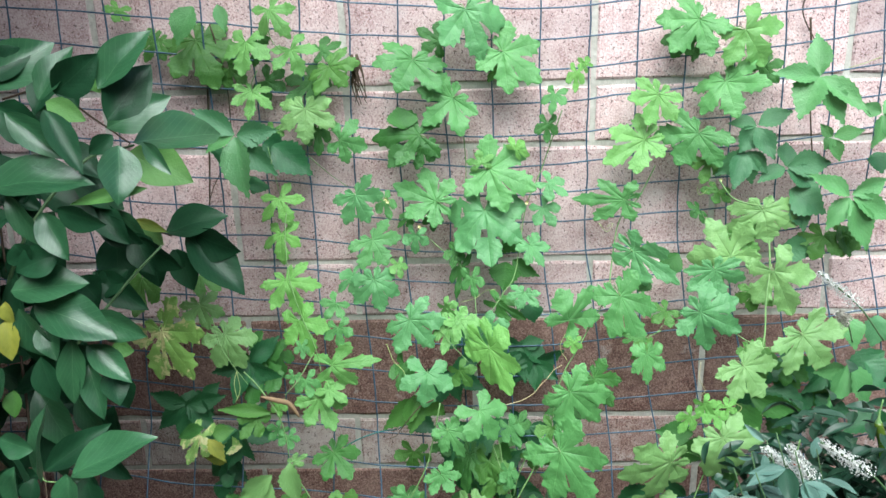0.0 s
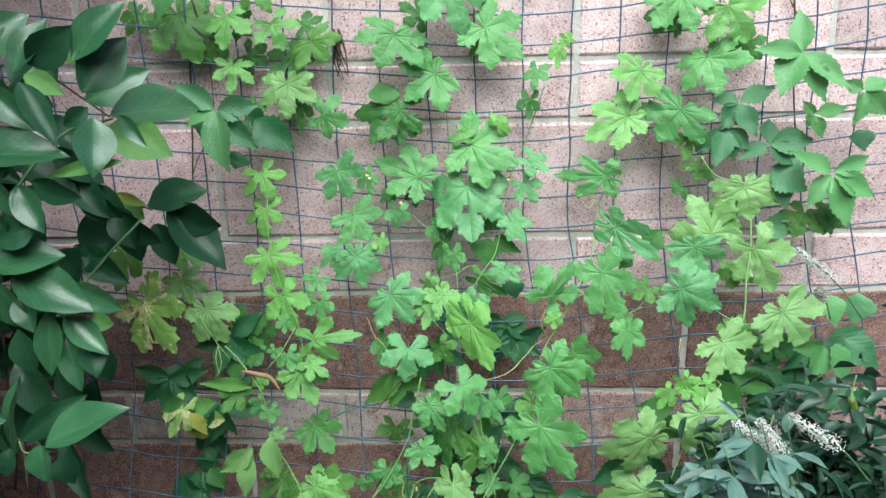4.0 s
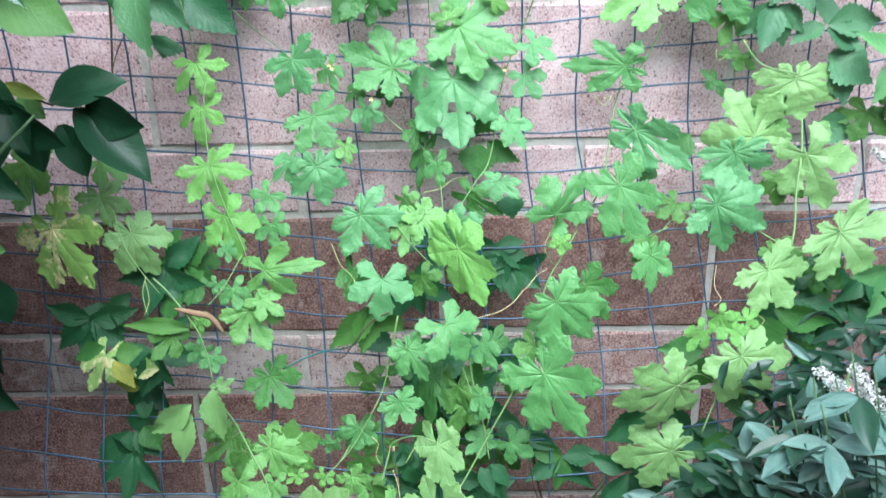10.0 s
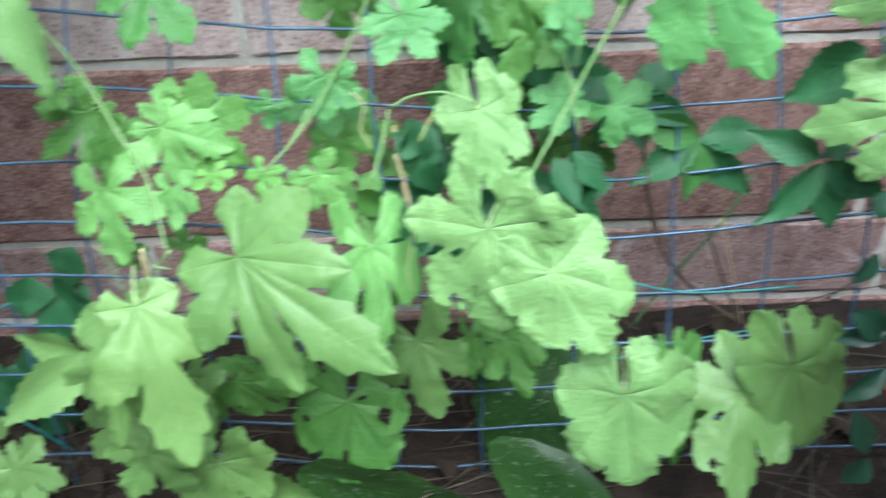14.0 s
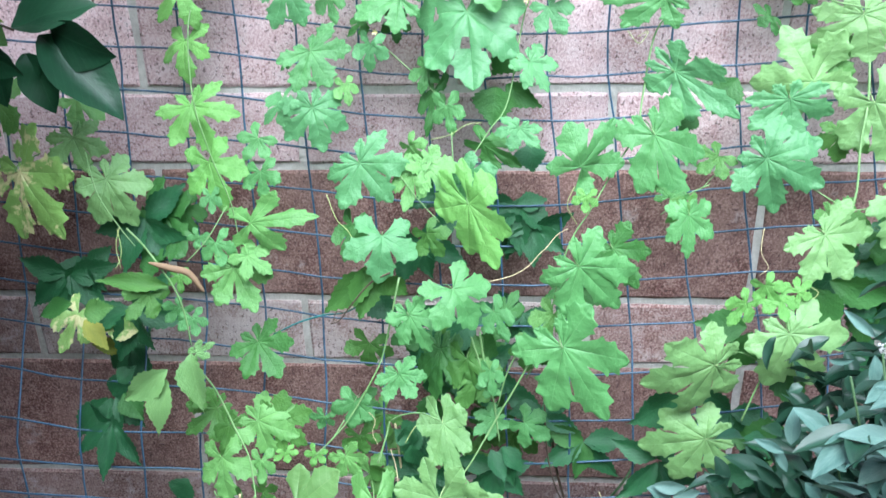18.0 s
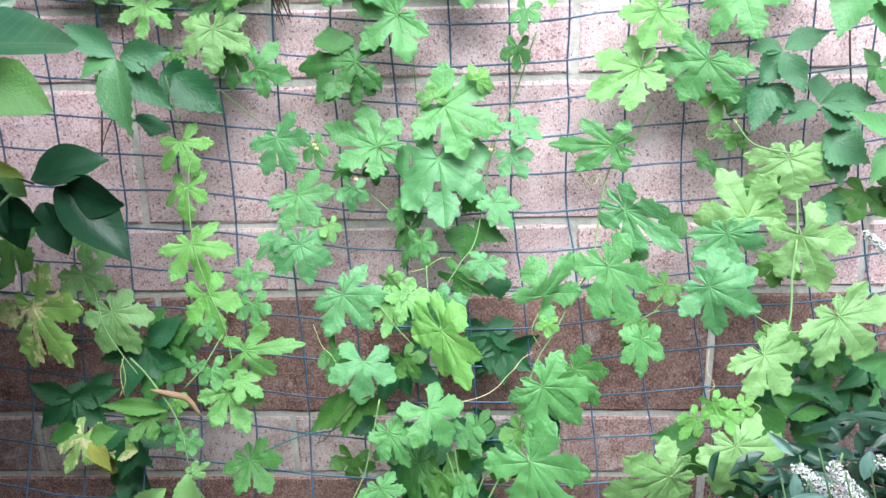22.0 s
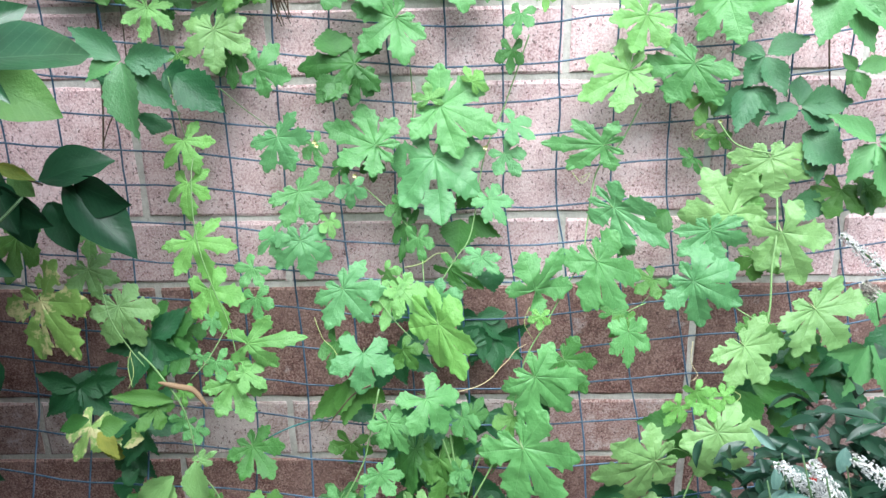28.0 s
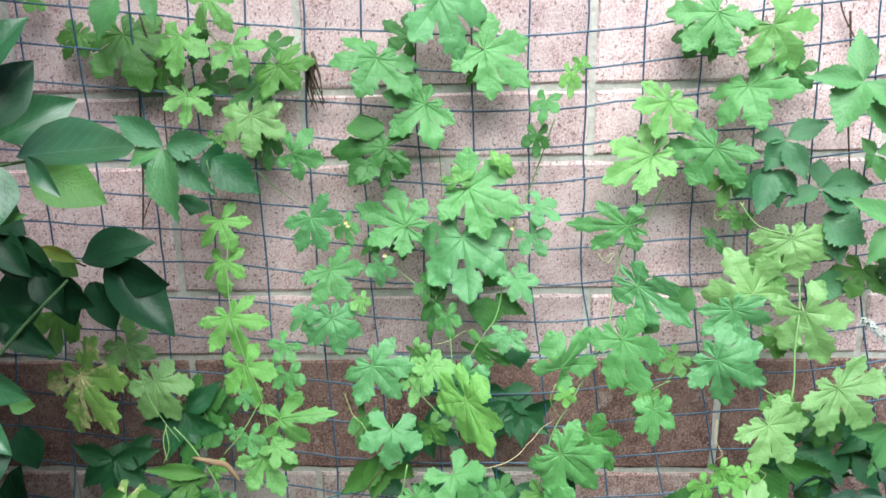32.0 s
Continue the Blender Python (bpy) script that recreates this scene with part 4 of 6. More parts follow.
leaf(E, "O", 0.473, -0.075, 0.718, 0.057, 0.066, -11, "j")
leaf(F, "O", -0.557, -0.160, 1.065, 0.084, 0.039, -124, "j")
leaf(F, "O", -0.553, -0.170, 1.066, 0.099, 0.056, 13, "r")
leaf(F, "O", -0.556, -0.150, 1.065, 0.066, 0.041, 93, "j")
leaf(F, "O", -0.559, -0.140, 1.059, 0.091, 0.045, 45, "j")
leaf(F, "O", -0.558, -0.160, 1.067, 0.051, 0.034, -56, "c")
leaf(F, "O", -0.622, -0.075, 1.250, 0.068, 0.050, -25, "c")
leaf(F, "O", -0.585, -0.075, 1.252, 0.047, 0.024, 16, "c")
leaf(F, "O", -0.518, -0.075, 1.032, 0.084, 0.060, 51, "k")
leaf(F, "O", -0.534, -0.075, 1.034, 0.041, 0.055, 62, "k")
leaf(F, "O", -0.595, -0.075, 1.027, 0.027, 0.055, -32, "k")
leaf(F, "O", -0.549, -0.075, 0.978, 0.029, 0.046, -19, "k")
leaf(E, "O", -0.124, -0.060, 0.651, 0.043, 0.029, -56, "k")
leaf(E, "O", -0.124, -0.060, 0.649, 0.059, 0.036, -11, "k")
leaf(E, "O", -0.122, -0.060, 0.649, 0.063, 0.036, 25, "k")
leaf(E, "O", -0.121, -0.060, 0.651, 0.058, 0.036, 65, "k")
leaf(E, "O", -0.123, -0.060, 0.653, 0.031, 0.029, 134, "k")
leaf(S, "E", -0.616, -0.470, 1.126, 0.070, 0.047, 1, "e")
leaf(S, "E", -0.627, -0.470, 1.192, 0.090, 0.048, 138, "e")
leaf(S, "E", -0.624, -0.470, 1.157, 0.084, 0.056, 143, "f")
leaf(S, "E", -0.694, -0.300, 1.112, 0.096, 0.054, 117, "e")
leaf(S, "E", -0.682, -0.470, 1.191, 0.067, 0.044, 131, "f")
leaf(S, "E", -0.702, -0.470, 1.182, 0.075, 0.040, 150, "e")
leaf(S, "E", -0.763, -0.470, 1.195, 0.096, 0.061, 130, "e")
leaf(S, "E", -0.767, -0.470, 1.208, 0.070, 0.041, 125, "f")
leaf(S, "E", -0.757, -0.470, 1.174, 0.072, 0.050, 59, "f")
leaf(S, "E", -0.745, -0.470, 1.168, 0.094, 0.035, 54, "e")
leaf(S, "E", -0.698, -0.470, 1.170, 0.091, 0.032, 32, "f")
leaf(S, "E", -0.772, -0.300, 1.150, 0.059, 0.032, 65, "l")
leaf(S, "E", -0.707, -0.280, 1.183, 0.027, 0.032, 10, "l")
leaf(S, "E", -0.687, -0.250, 1.066, 0.101, 0.065, 65, "l")
leaf(S, "E", -0.603, -0.420, 1.117, 0.056, 0.020, 44, "e")
leaf(S, "E", -0.586, -0.470, 1.072, 0.089, 0.019, -78, "l")
leaf(S, "E", -0.618, -0.470, 1.138, 0.037, 0.023, -53, "f")
leaf(S, "E", -0.776, -0.500, 1.084, 0.136, 0.054, 93, "e", -36)
leaf(S, "E", -0.745, -0.500, 1.079, 0.081, 0.030, 29, "e")
leaf(S, "E", -0.708, -0.500, 1.053, 0.066, 0.037, 31, "e")
leaf(S, "E", -0.687, -0.500, 1.057, 0.060, 0.032, 66, "f")
leaf(S, "E", -0.762, -0.500, 0.955, 0.095, 0.052, 96, "e", -32)
leaf(S, "E", -0.738, -0.500, 0.933, 0.112, 0.055, 69, "e", -28)
leaf(S, "E", -0.665, -0.500, 0.924, 0.072, 0.041, 63, "e")
leaf(S, "E", -0.756, -0.500, 0.931, 0.076, 0.046, 24, "e")
leaf(S, "E", -0.731, -0.500, 0.910, 0.049, 0.031, 23, "e")
leaf(S, "E", -0.698, -0.500, 0.890, 0.085, 0.035, 2, "e")
leaf(S, "E", -0.682, -0.500, 0.853, 0.072, 0.033, 16, "e")
leaf(S, "E", -0.680, -0.500, 0.878, 0.073, 0.034, 52, "e")
leaf(S, "E", -0.741, -0.500, 0.864, 0.063, 0.036, 16, "f")
leaf(S, "E", -0.773, -0.500, 0.916, 0.051, 0.035, 5, "w")
leaf(S, "E", -0.771, -0.500, 0.940, 0.030, 0.024, 8, "w")
leaf(S, "E", -0.793, -0.500, 0.850, 0.040, 0.032, 4, "e")
leaf(S, "E", -0.783, -0.500, 0.818, 0.035, 0.025, 2, "a")
leaf(S, "E", -0.718, -0.340, 0.802, 0.032, 0.026, 80, "l")
leaf(S, "E", -0.659, -0.500, 0.845, 0.047, 0.032, 20, "f")
leaf(S, "E", -0.754, -0.340, 0.908, 0.045, 0.048, 43, "f")
leaf(S, "E", -0.747, -0.500, 1.014, 0.031, 0.041, 27, "f")
leaf(S, "E", -0.692, -0.500, 1.005, 0.062, 0.041, -65, "f")
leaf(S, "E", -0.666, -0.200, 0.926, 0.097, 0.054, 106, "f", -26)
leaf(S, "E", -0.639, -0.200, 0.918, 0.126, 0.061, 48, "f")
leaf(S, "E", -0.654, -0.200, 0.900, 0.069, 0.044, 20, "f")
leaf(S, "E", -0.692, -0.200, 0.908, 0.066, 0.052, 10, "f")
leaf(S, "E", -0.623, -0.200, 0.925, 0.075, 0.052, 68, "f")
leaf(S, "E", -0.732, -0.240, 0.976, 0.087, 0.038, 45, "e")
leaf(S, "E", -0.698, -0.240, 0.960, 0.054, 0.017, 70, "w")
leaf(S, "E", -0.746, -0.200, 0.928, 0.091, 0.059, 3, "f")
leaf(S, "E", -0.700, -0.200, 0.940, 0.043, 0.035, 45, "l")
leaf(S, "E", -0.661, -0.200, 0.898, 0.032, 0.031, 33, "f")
leaf(A, "m", -0.736, -0.140, 0.830, 0.067, 0.072, -9, "a")
leaf(S, "E", -0.660, -0.700, 0.811, 0.086, 0.044, -172, "e")
leaf(S, "E", -0.627, -0.700, 0.817, 0.104, 0.042, 110, "e", -34)
leaf(S, "E", -0.699, -0.620, 0.775, 0.094, 0.033, 125, "f")
leaf(S, "E", -0.633, -0.700, 0.821, 0.042, 0.039, 10, "e")
leaf(S, "E", -0.687, -0.700, 0.831, 0.053, 0.045, -2, "e")
leaf(S, "E", -0.663, -0.700, 0.851, 0.047, 0.029, -100, "e")
leaf(S, "E", -0.711, -0.620, 0.765, 0.034, 0.027, -12, "f")
leaf(S, "E", -0.650, -0.620, 0.759, 0.038, 0.040, 21, "f")
leaf(S, "E", -0.628, -0.700, 0.815, 0.015, 0.011, 109, "e")
# back leaves in the darkened colour, for the shaded gaps between front ones
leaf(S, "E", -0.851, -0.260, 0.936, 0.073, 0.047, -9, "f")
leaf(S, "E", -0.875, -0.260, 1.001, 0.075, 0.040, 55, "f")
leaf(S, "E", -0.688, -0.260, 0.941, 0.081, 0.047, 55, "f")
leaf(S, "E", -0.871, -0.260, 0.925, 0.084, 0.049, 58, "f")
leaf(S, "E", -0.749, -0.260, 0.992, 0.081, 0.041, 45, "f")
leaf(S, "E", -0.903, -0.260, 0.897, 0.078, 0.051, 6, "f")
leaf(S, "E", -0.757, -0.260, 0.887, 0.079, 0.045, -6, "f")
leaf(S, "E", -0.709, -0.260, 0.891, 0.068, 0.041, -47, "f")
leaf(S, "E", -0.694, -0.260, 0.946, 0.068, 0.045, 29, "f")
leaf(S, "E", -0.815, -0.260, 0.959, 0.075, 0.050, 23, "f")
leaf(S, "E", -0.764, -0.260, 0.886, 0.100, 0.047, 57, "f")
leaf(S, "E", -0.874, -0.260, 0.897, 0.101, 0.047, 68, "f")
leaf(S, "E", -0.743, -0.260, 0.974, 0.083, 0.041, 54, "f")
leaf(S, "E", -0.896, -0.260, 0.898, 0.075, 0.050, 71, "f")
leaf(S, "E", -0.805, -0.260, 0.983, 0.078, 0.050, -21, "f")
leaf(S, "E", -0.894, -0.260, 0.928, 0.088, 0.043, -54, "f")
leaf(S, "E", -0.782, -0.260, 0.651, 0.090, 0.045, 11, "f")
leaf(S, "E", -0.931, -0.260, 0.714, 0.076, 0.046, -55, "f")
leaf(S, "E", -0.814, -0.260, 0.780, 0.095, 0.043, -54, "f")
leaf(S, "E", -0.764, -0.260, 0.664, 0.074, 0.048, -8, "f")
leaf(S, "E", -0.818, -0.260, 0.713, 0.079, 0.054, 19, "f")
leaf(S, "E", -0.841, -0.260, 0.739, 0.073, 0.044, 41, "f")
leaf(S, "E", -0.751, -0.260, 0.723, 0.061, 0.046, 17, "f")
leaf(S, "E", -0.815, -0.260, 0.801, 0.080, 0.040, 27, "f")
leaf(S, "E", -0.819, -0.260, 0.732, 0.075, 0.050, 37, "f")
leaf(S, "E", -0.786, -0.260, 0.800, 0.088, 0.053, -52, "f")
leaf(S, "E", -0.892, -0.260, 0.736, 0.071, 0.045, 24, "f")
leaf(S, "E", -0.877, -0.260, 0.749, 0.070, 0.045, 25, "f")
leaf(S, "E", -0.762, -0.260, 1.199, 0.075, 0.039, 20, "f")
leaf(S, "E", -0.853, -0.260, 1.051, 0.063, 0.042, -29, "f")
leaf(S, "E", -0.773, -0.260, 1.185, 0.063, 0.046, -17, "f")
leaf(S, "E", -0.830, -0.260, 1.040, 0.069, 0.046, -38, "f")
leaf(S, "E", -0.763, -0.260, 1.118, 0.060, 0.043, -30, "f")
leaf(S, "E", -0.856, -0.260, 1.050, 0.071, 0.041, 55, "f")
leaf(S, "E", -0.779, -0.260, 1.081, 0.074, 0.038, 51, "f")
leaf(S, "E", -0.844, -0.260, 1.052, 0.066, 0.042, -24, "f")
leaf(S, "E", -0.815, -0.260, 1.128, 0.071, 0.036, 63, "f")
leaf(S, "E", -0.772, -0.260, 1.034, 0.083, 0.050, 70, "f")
leaf(G, "B", -0.370, -0.345, 0.409, 0.116, 0.133, 44, "t")
leaf(G, "N", -0.465, -0.350, 0.337, 0.079, 0.046, -5, "h")
leaf(G, "M", -0.287, -0.310, 0.389, 0.084, 0.070, 1, "l")
leaf(G, "T", -0.263, -0.275, 0.267, 0.072, 0.091, 11, "t")
leaf(G, "J", -0.206, -0.345, 0.424, 0.075, 0.113, 2, "p")
leaf(G, "R", -0.165, -0.360, 0.399, 0.064, 0.085, 33, "p")
leaf(G, "R", -0.114, -0.374, 0.301, 0.076, 0.098, 5, "p")
leaf(G, "J", -0.010, -0.322, 0.244, 0.077, 0.091, -4, "t")
leaf(G, "M", -0.059, -0.287, 0.236, 0.094, 0.061, 3, "a")
leaf(G, "R", 0.019, -0.326, 0.278, 0.086, 0.082, 15, "t")
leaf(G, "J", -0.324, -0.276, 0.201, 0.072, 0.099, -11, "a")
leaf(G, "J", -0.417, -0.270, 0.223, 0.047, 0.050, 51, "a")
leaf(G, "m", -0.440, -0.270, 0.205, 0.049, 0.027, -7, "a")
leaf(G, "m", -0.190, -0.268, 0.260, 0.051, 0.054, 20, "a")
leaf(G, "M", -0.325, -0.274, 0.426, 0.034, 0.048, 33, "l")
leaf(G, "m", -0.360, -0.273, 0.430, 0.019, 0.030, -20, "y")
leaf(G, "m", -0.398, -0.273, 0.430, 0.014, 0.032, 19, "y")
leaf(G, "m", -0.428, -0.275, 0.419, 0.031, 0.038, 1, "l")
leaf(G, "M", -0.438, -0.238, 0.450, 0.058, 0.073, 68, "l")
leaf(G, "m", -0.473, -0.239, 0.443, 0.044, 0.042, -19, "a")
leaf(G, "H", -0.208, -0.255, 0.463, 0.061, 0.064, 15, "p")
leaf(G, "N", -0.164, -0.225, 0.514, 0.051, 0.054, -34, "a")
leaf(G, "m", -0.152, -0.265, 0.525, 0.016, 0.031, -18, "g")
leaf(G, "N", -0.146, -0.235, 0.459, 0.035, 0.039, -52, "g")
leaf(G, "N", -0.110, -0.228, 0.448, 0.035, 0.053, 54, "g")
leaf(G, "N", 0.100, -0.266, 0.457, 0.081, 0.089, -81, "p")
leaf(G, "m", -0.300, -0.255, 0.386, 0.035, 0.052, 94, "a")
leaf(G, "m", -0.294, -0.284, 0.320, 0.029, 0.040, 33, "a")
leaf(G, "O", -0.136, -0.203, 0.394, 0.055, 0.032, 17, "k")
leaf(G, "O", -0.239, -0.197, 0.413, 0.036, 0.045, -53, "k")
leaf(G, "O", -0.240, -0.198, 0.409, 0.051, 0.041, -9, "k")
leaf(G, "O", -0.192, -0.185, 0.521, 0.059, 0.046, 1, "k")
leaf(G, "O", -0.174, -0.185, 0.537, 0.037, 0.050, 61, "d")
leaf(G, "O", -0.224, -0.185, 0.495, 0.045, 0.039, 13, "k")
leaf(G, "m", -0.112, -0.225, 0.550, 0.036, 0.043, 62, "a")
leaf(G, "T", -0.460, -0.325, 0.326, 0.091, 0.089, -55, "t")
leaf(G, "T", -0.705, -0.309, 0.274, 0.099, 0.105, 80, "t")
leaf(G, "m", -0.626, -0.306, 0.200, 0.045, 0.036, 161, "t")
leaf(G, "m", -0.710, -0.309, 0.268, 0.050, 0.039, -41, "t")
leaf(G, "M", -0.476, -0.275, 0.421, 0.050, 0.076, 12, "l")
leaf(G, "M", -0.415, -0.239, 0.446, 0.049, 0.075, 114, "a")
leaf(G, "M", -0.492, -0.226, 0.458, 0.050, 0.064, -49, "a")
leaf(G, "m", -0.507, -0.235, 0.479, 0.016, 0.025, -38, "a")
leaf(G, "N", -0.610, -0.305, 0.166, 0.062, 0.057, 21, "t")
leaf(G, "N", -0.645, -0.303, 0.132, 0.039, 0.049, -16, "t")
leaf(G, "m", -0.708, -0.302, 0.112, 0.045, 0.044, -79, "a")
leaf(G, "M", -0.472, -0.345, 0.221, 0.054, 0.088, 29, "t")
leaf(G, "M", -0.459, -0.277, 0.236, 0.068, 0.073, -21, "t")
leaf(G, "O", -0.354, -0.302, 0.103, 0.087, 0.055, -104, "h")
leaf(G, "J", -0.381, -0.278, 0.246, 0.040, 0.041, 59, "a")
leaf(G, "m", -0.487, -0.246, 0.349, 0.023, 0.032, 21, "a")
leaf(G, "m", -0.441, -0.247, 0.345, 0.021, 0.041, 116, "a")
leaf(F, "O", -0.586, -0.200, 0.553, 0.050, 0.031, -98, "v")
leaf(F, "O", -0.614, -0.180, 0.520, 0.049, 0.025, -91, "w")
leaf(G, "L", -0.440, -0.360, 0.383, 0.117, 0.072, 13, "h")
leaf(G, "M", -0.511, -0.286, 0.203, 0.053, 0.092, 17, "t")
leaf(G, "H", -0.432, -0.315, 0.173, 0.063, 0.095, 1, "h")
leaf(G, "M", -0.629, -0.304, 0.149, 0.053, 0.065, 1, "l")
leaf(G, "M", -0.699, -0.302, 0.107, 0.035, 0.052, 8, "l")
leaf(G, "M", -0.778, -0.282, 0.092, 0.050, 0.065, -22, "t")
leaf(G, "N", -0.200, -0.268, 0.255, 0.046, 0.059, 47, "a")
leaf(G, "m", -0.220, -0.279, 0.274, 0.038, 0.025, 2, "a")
leaf(F, "O", -0.588, -0.120, 0.261, 0.042, 0.049, -17, "k")
leaf(F, "O", -0.582, -0.130, 0.220, 0.052, 0.056, -48, "k")
leaf(F, "O", -0.625, -0.120, 0.114, 0.089, 0.066, -73, "k")
leaf(F, "O", -0.642, -0.130, 0.107, 0.082, 0.066, 7, "k")
leaf(F, "O", -0.688, -0.120, 0.114, 0.084, 0.067, -20, "k")
leaf(F, "O", -0.846, -0.200, 0.108, 0.064, 0.070, 8, "k")
leaf(F, "O", -0.845, -0.200, 0.075, 0.079, 0.065, -33, "k")
leaf(K, "E", 0.041, -0.410, 0.463, 0.046, 0.014, 76, "x")
leaf(K, "E", 0.074, -0.440, 0.496, 0.052, 0.026, 15, "x")
leaf(K, "E", 0.048, -0.410, 0.446, 0.052, 0.016, 5, "x")
leaf(K, "E", 0.098, -0.410, 0.403, 0.037, 0.015, -65, "x")
leaf(K, "E", 0.089, -0.440, 0.416, 0.023, 0.015, 109, "x")
leaf(K, "E", 0.098, -0.440, 0.399, 0.043, 0.019, -31, "x")
leaf(K, "E", 0.061, -0.410, 0.431, 0.042, 0.015, 37, "x")
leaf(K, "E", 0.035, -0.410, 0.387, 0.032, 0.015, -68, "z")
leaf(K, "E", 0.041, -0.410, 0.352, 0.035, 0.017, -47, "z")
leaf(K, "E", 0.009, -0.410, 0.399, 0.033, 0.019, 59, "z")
leaf(K, "E", 0.104, -0.410, 0.303, 0.021, 0.017, -37, "x")
leaf(K, "E", 0.096, -0.440, 0.294, 0.044, 0.023, 71, "x")
leaf(K, "E", 0.075, -0.410, 0.349, 0.030, 0.017, -36, "x")
leaf(K, "E", 0.011, -0.410, 0.500, 0.033, 0.016, 63, "x")
leaf(K, "E", 0.017, -0.410, 0.505, 0.035, 0.014, 86, "x")
leaf(K, "E", 0.032, -0.440, 0.515, 0.027, 0.014, 104, "x")
leaf(K, "E", 0.060, -0.440, 0.501, 0.022, 0.014, -72, "x")
leaf(K, "E", 0.015, -0.410, 0.444, 0.023, 0.014, -26, "z")
leaf(K, "E", 0.095, -0.380, 0.345, 0.039, 0.017, 9, "z")
leaf(K, "E", 0.141, -0.400, 0.317, 0.036, 0.020, -39, "z")
leaf(K, "E", 0.080, -0.370, 0.359, 0.043, 0.018, 24, "z")
leaf(K, "E", 0.122, -0.380, 0.333, 0.026, 0.016, -65, "x")
leaf(K, "E", 0.109, -0.400, 0.429, 0.029, 0.018, -42, "x")
leaf(K, "E", 0.082, -0.380, 0.448, 0.026, 0.017, -13, "z")
leaf(K, "E", 0.035, -0.380, 0.464, 0.020, 0.014, -45, "z")
leaf(K, "E", 0.093, -0.400, 0.276, 0.038, 0.020, 15, "x")
leaf(K, "E", 0.149, -0.380, 0.249, 0.035, 0.021, 18, "x")
leaf(K, "E", 0.081, -0.400, 0.431, 0.029, 0.014, -116, "x")
leaf(K, "E", 0.165, -0.400, 0.220, 0.035, 0.026, -79, "x")
leaf(K, "E", 0.058, -0.360, 0.261, 0.041, 0.020, 20, "z")
leaf(K, "E", 0.130, -0.400, 0.261, 0.031, 0.019, -68, "x")
leaf(K, "E", 0.139, -0.420, 0.305, 0.032, 0.021, -53, "x")
leaf(K, "E", 0.116, -0.420, 0.355, 0.031, 0.019, 23, "x")
leaf(K, "E", 0.102, -0.390, 0.311, 0.039, 0.018, 35, "x")
leaf(K, "E", 0.080, -0.360, 0.208, 0.029, 0.023, -37, "z")
leaf(H, "E", 0.161, -0.520, 0.746, 0.032, 0.009, -132, "x")
leaf(H, "E", 0.088, -0.580, 0.684, 0.029, 0.012, 178, "x")
leaf(H, "E", 0.085, -0.580, 0.719, 0.041, 0.014, 49, "x")
leaf(H, "E", 0.128, -0.580, 0.681, 0.034, 0.013, -179, "x")
leaf(H, "E", 0.141, -0.570, 0.684, 0.023, 0.008, 177, "z")
leaf(H, "E", 0.177, -0.560, 0.676, 0.044, 0.016, -177, "x")
leaf(H, "E", 0.127, -0.600, 0.706, 0.031, 0.015, 61, "x")
leaf(H, "E", 0.084, -0.580, 0.676, 0.025, 0.008, -115, "x")
leaf(H, "E", 0.088, -0.580, 0.658, 0.025, 0.008, -154, "x")
leaf(H, "E", 0.095, -0.560, 0.627, 0.032, 0.011, -128, "z")
leaf(H, "E", 0.102, -0.620, 0.677, 0.033, 0.010, 88, "x")
leaf(H, "E", 0.154, -0.540, 0.742, 0.027, 0.011, 2, "x")
leaf(H, "E", 0.164, -0.540, 0.739, 0.025, 0.013, 75, "x")
leaf(H, "E", 0.180, -0.580, 0.721, 0.026, 0.006, 107, "z")
leaf(H, "E", 0.156, -0.620, 0.700, 0.022, 0.013, 112, "x")
leaf(H, "E", 0.176, -0.620, 0.690, 0.030, 0.014, 123, "x")
leaf(H, "E", 0.152, -0.630, 0.672, 0.020, 0.014, -149, "x")
leaf(H, "E", 0.177, -0.600, 0.705, 0.017, 0.010, 120, "x")
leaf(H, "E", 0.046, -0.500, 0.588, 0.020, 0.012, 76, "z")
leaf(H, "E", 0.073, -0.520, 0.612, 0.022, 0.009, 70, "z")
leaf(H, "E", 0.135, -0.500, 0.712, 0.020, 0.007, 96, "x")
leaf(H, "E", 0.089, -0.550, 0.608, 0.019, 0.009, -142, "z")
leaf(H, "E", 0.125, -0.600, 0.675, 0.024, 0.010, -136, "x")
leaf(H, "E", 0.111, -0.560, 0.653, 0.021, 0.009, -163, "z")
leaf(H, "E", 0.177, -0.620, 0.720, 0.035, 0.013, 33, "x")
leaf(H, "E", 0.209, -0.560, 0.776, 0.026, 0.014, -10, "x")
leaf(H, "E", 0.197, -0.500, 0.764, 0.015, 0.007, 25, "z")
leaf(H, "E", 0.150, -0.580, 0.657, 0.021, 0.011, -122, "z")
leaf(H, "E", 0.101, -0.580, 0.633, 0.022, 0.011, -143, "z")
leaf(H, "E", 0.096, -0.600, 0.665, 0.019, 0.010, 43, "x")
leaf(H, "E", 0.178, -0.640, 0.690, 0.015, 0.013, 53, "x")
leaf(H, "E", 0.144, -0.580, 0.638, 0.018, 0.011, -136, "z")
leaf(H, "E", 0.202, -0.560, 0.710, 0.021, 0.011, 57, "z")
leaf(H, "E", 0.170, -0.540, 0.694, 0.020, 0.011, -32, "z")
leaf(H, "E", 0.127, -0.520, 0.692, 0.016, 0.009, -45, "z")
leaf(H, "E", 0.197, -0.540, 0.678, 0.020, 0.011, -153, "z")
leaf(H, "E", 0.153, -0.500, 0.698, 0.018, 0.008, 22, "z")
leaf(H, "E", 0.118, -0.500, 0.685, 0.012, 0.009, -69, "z")
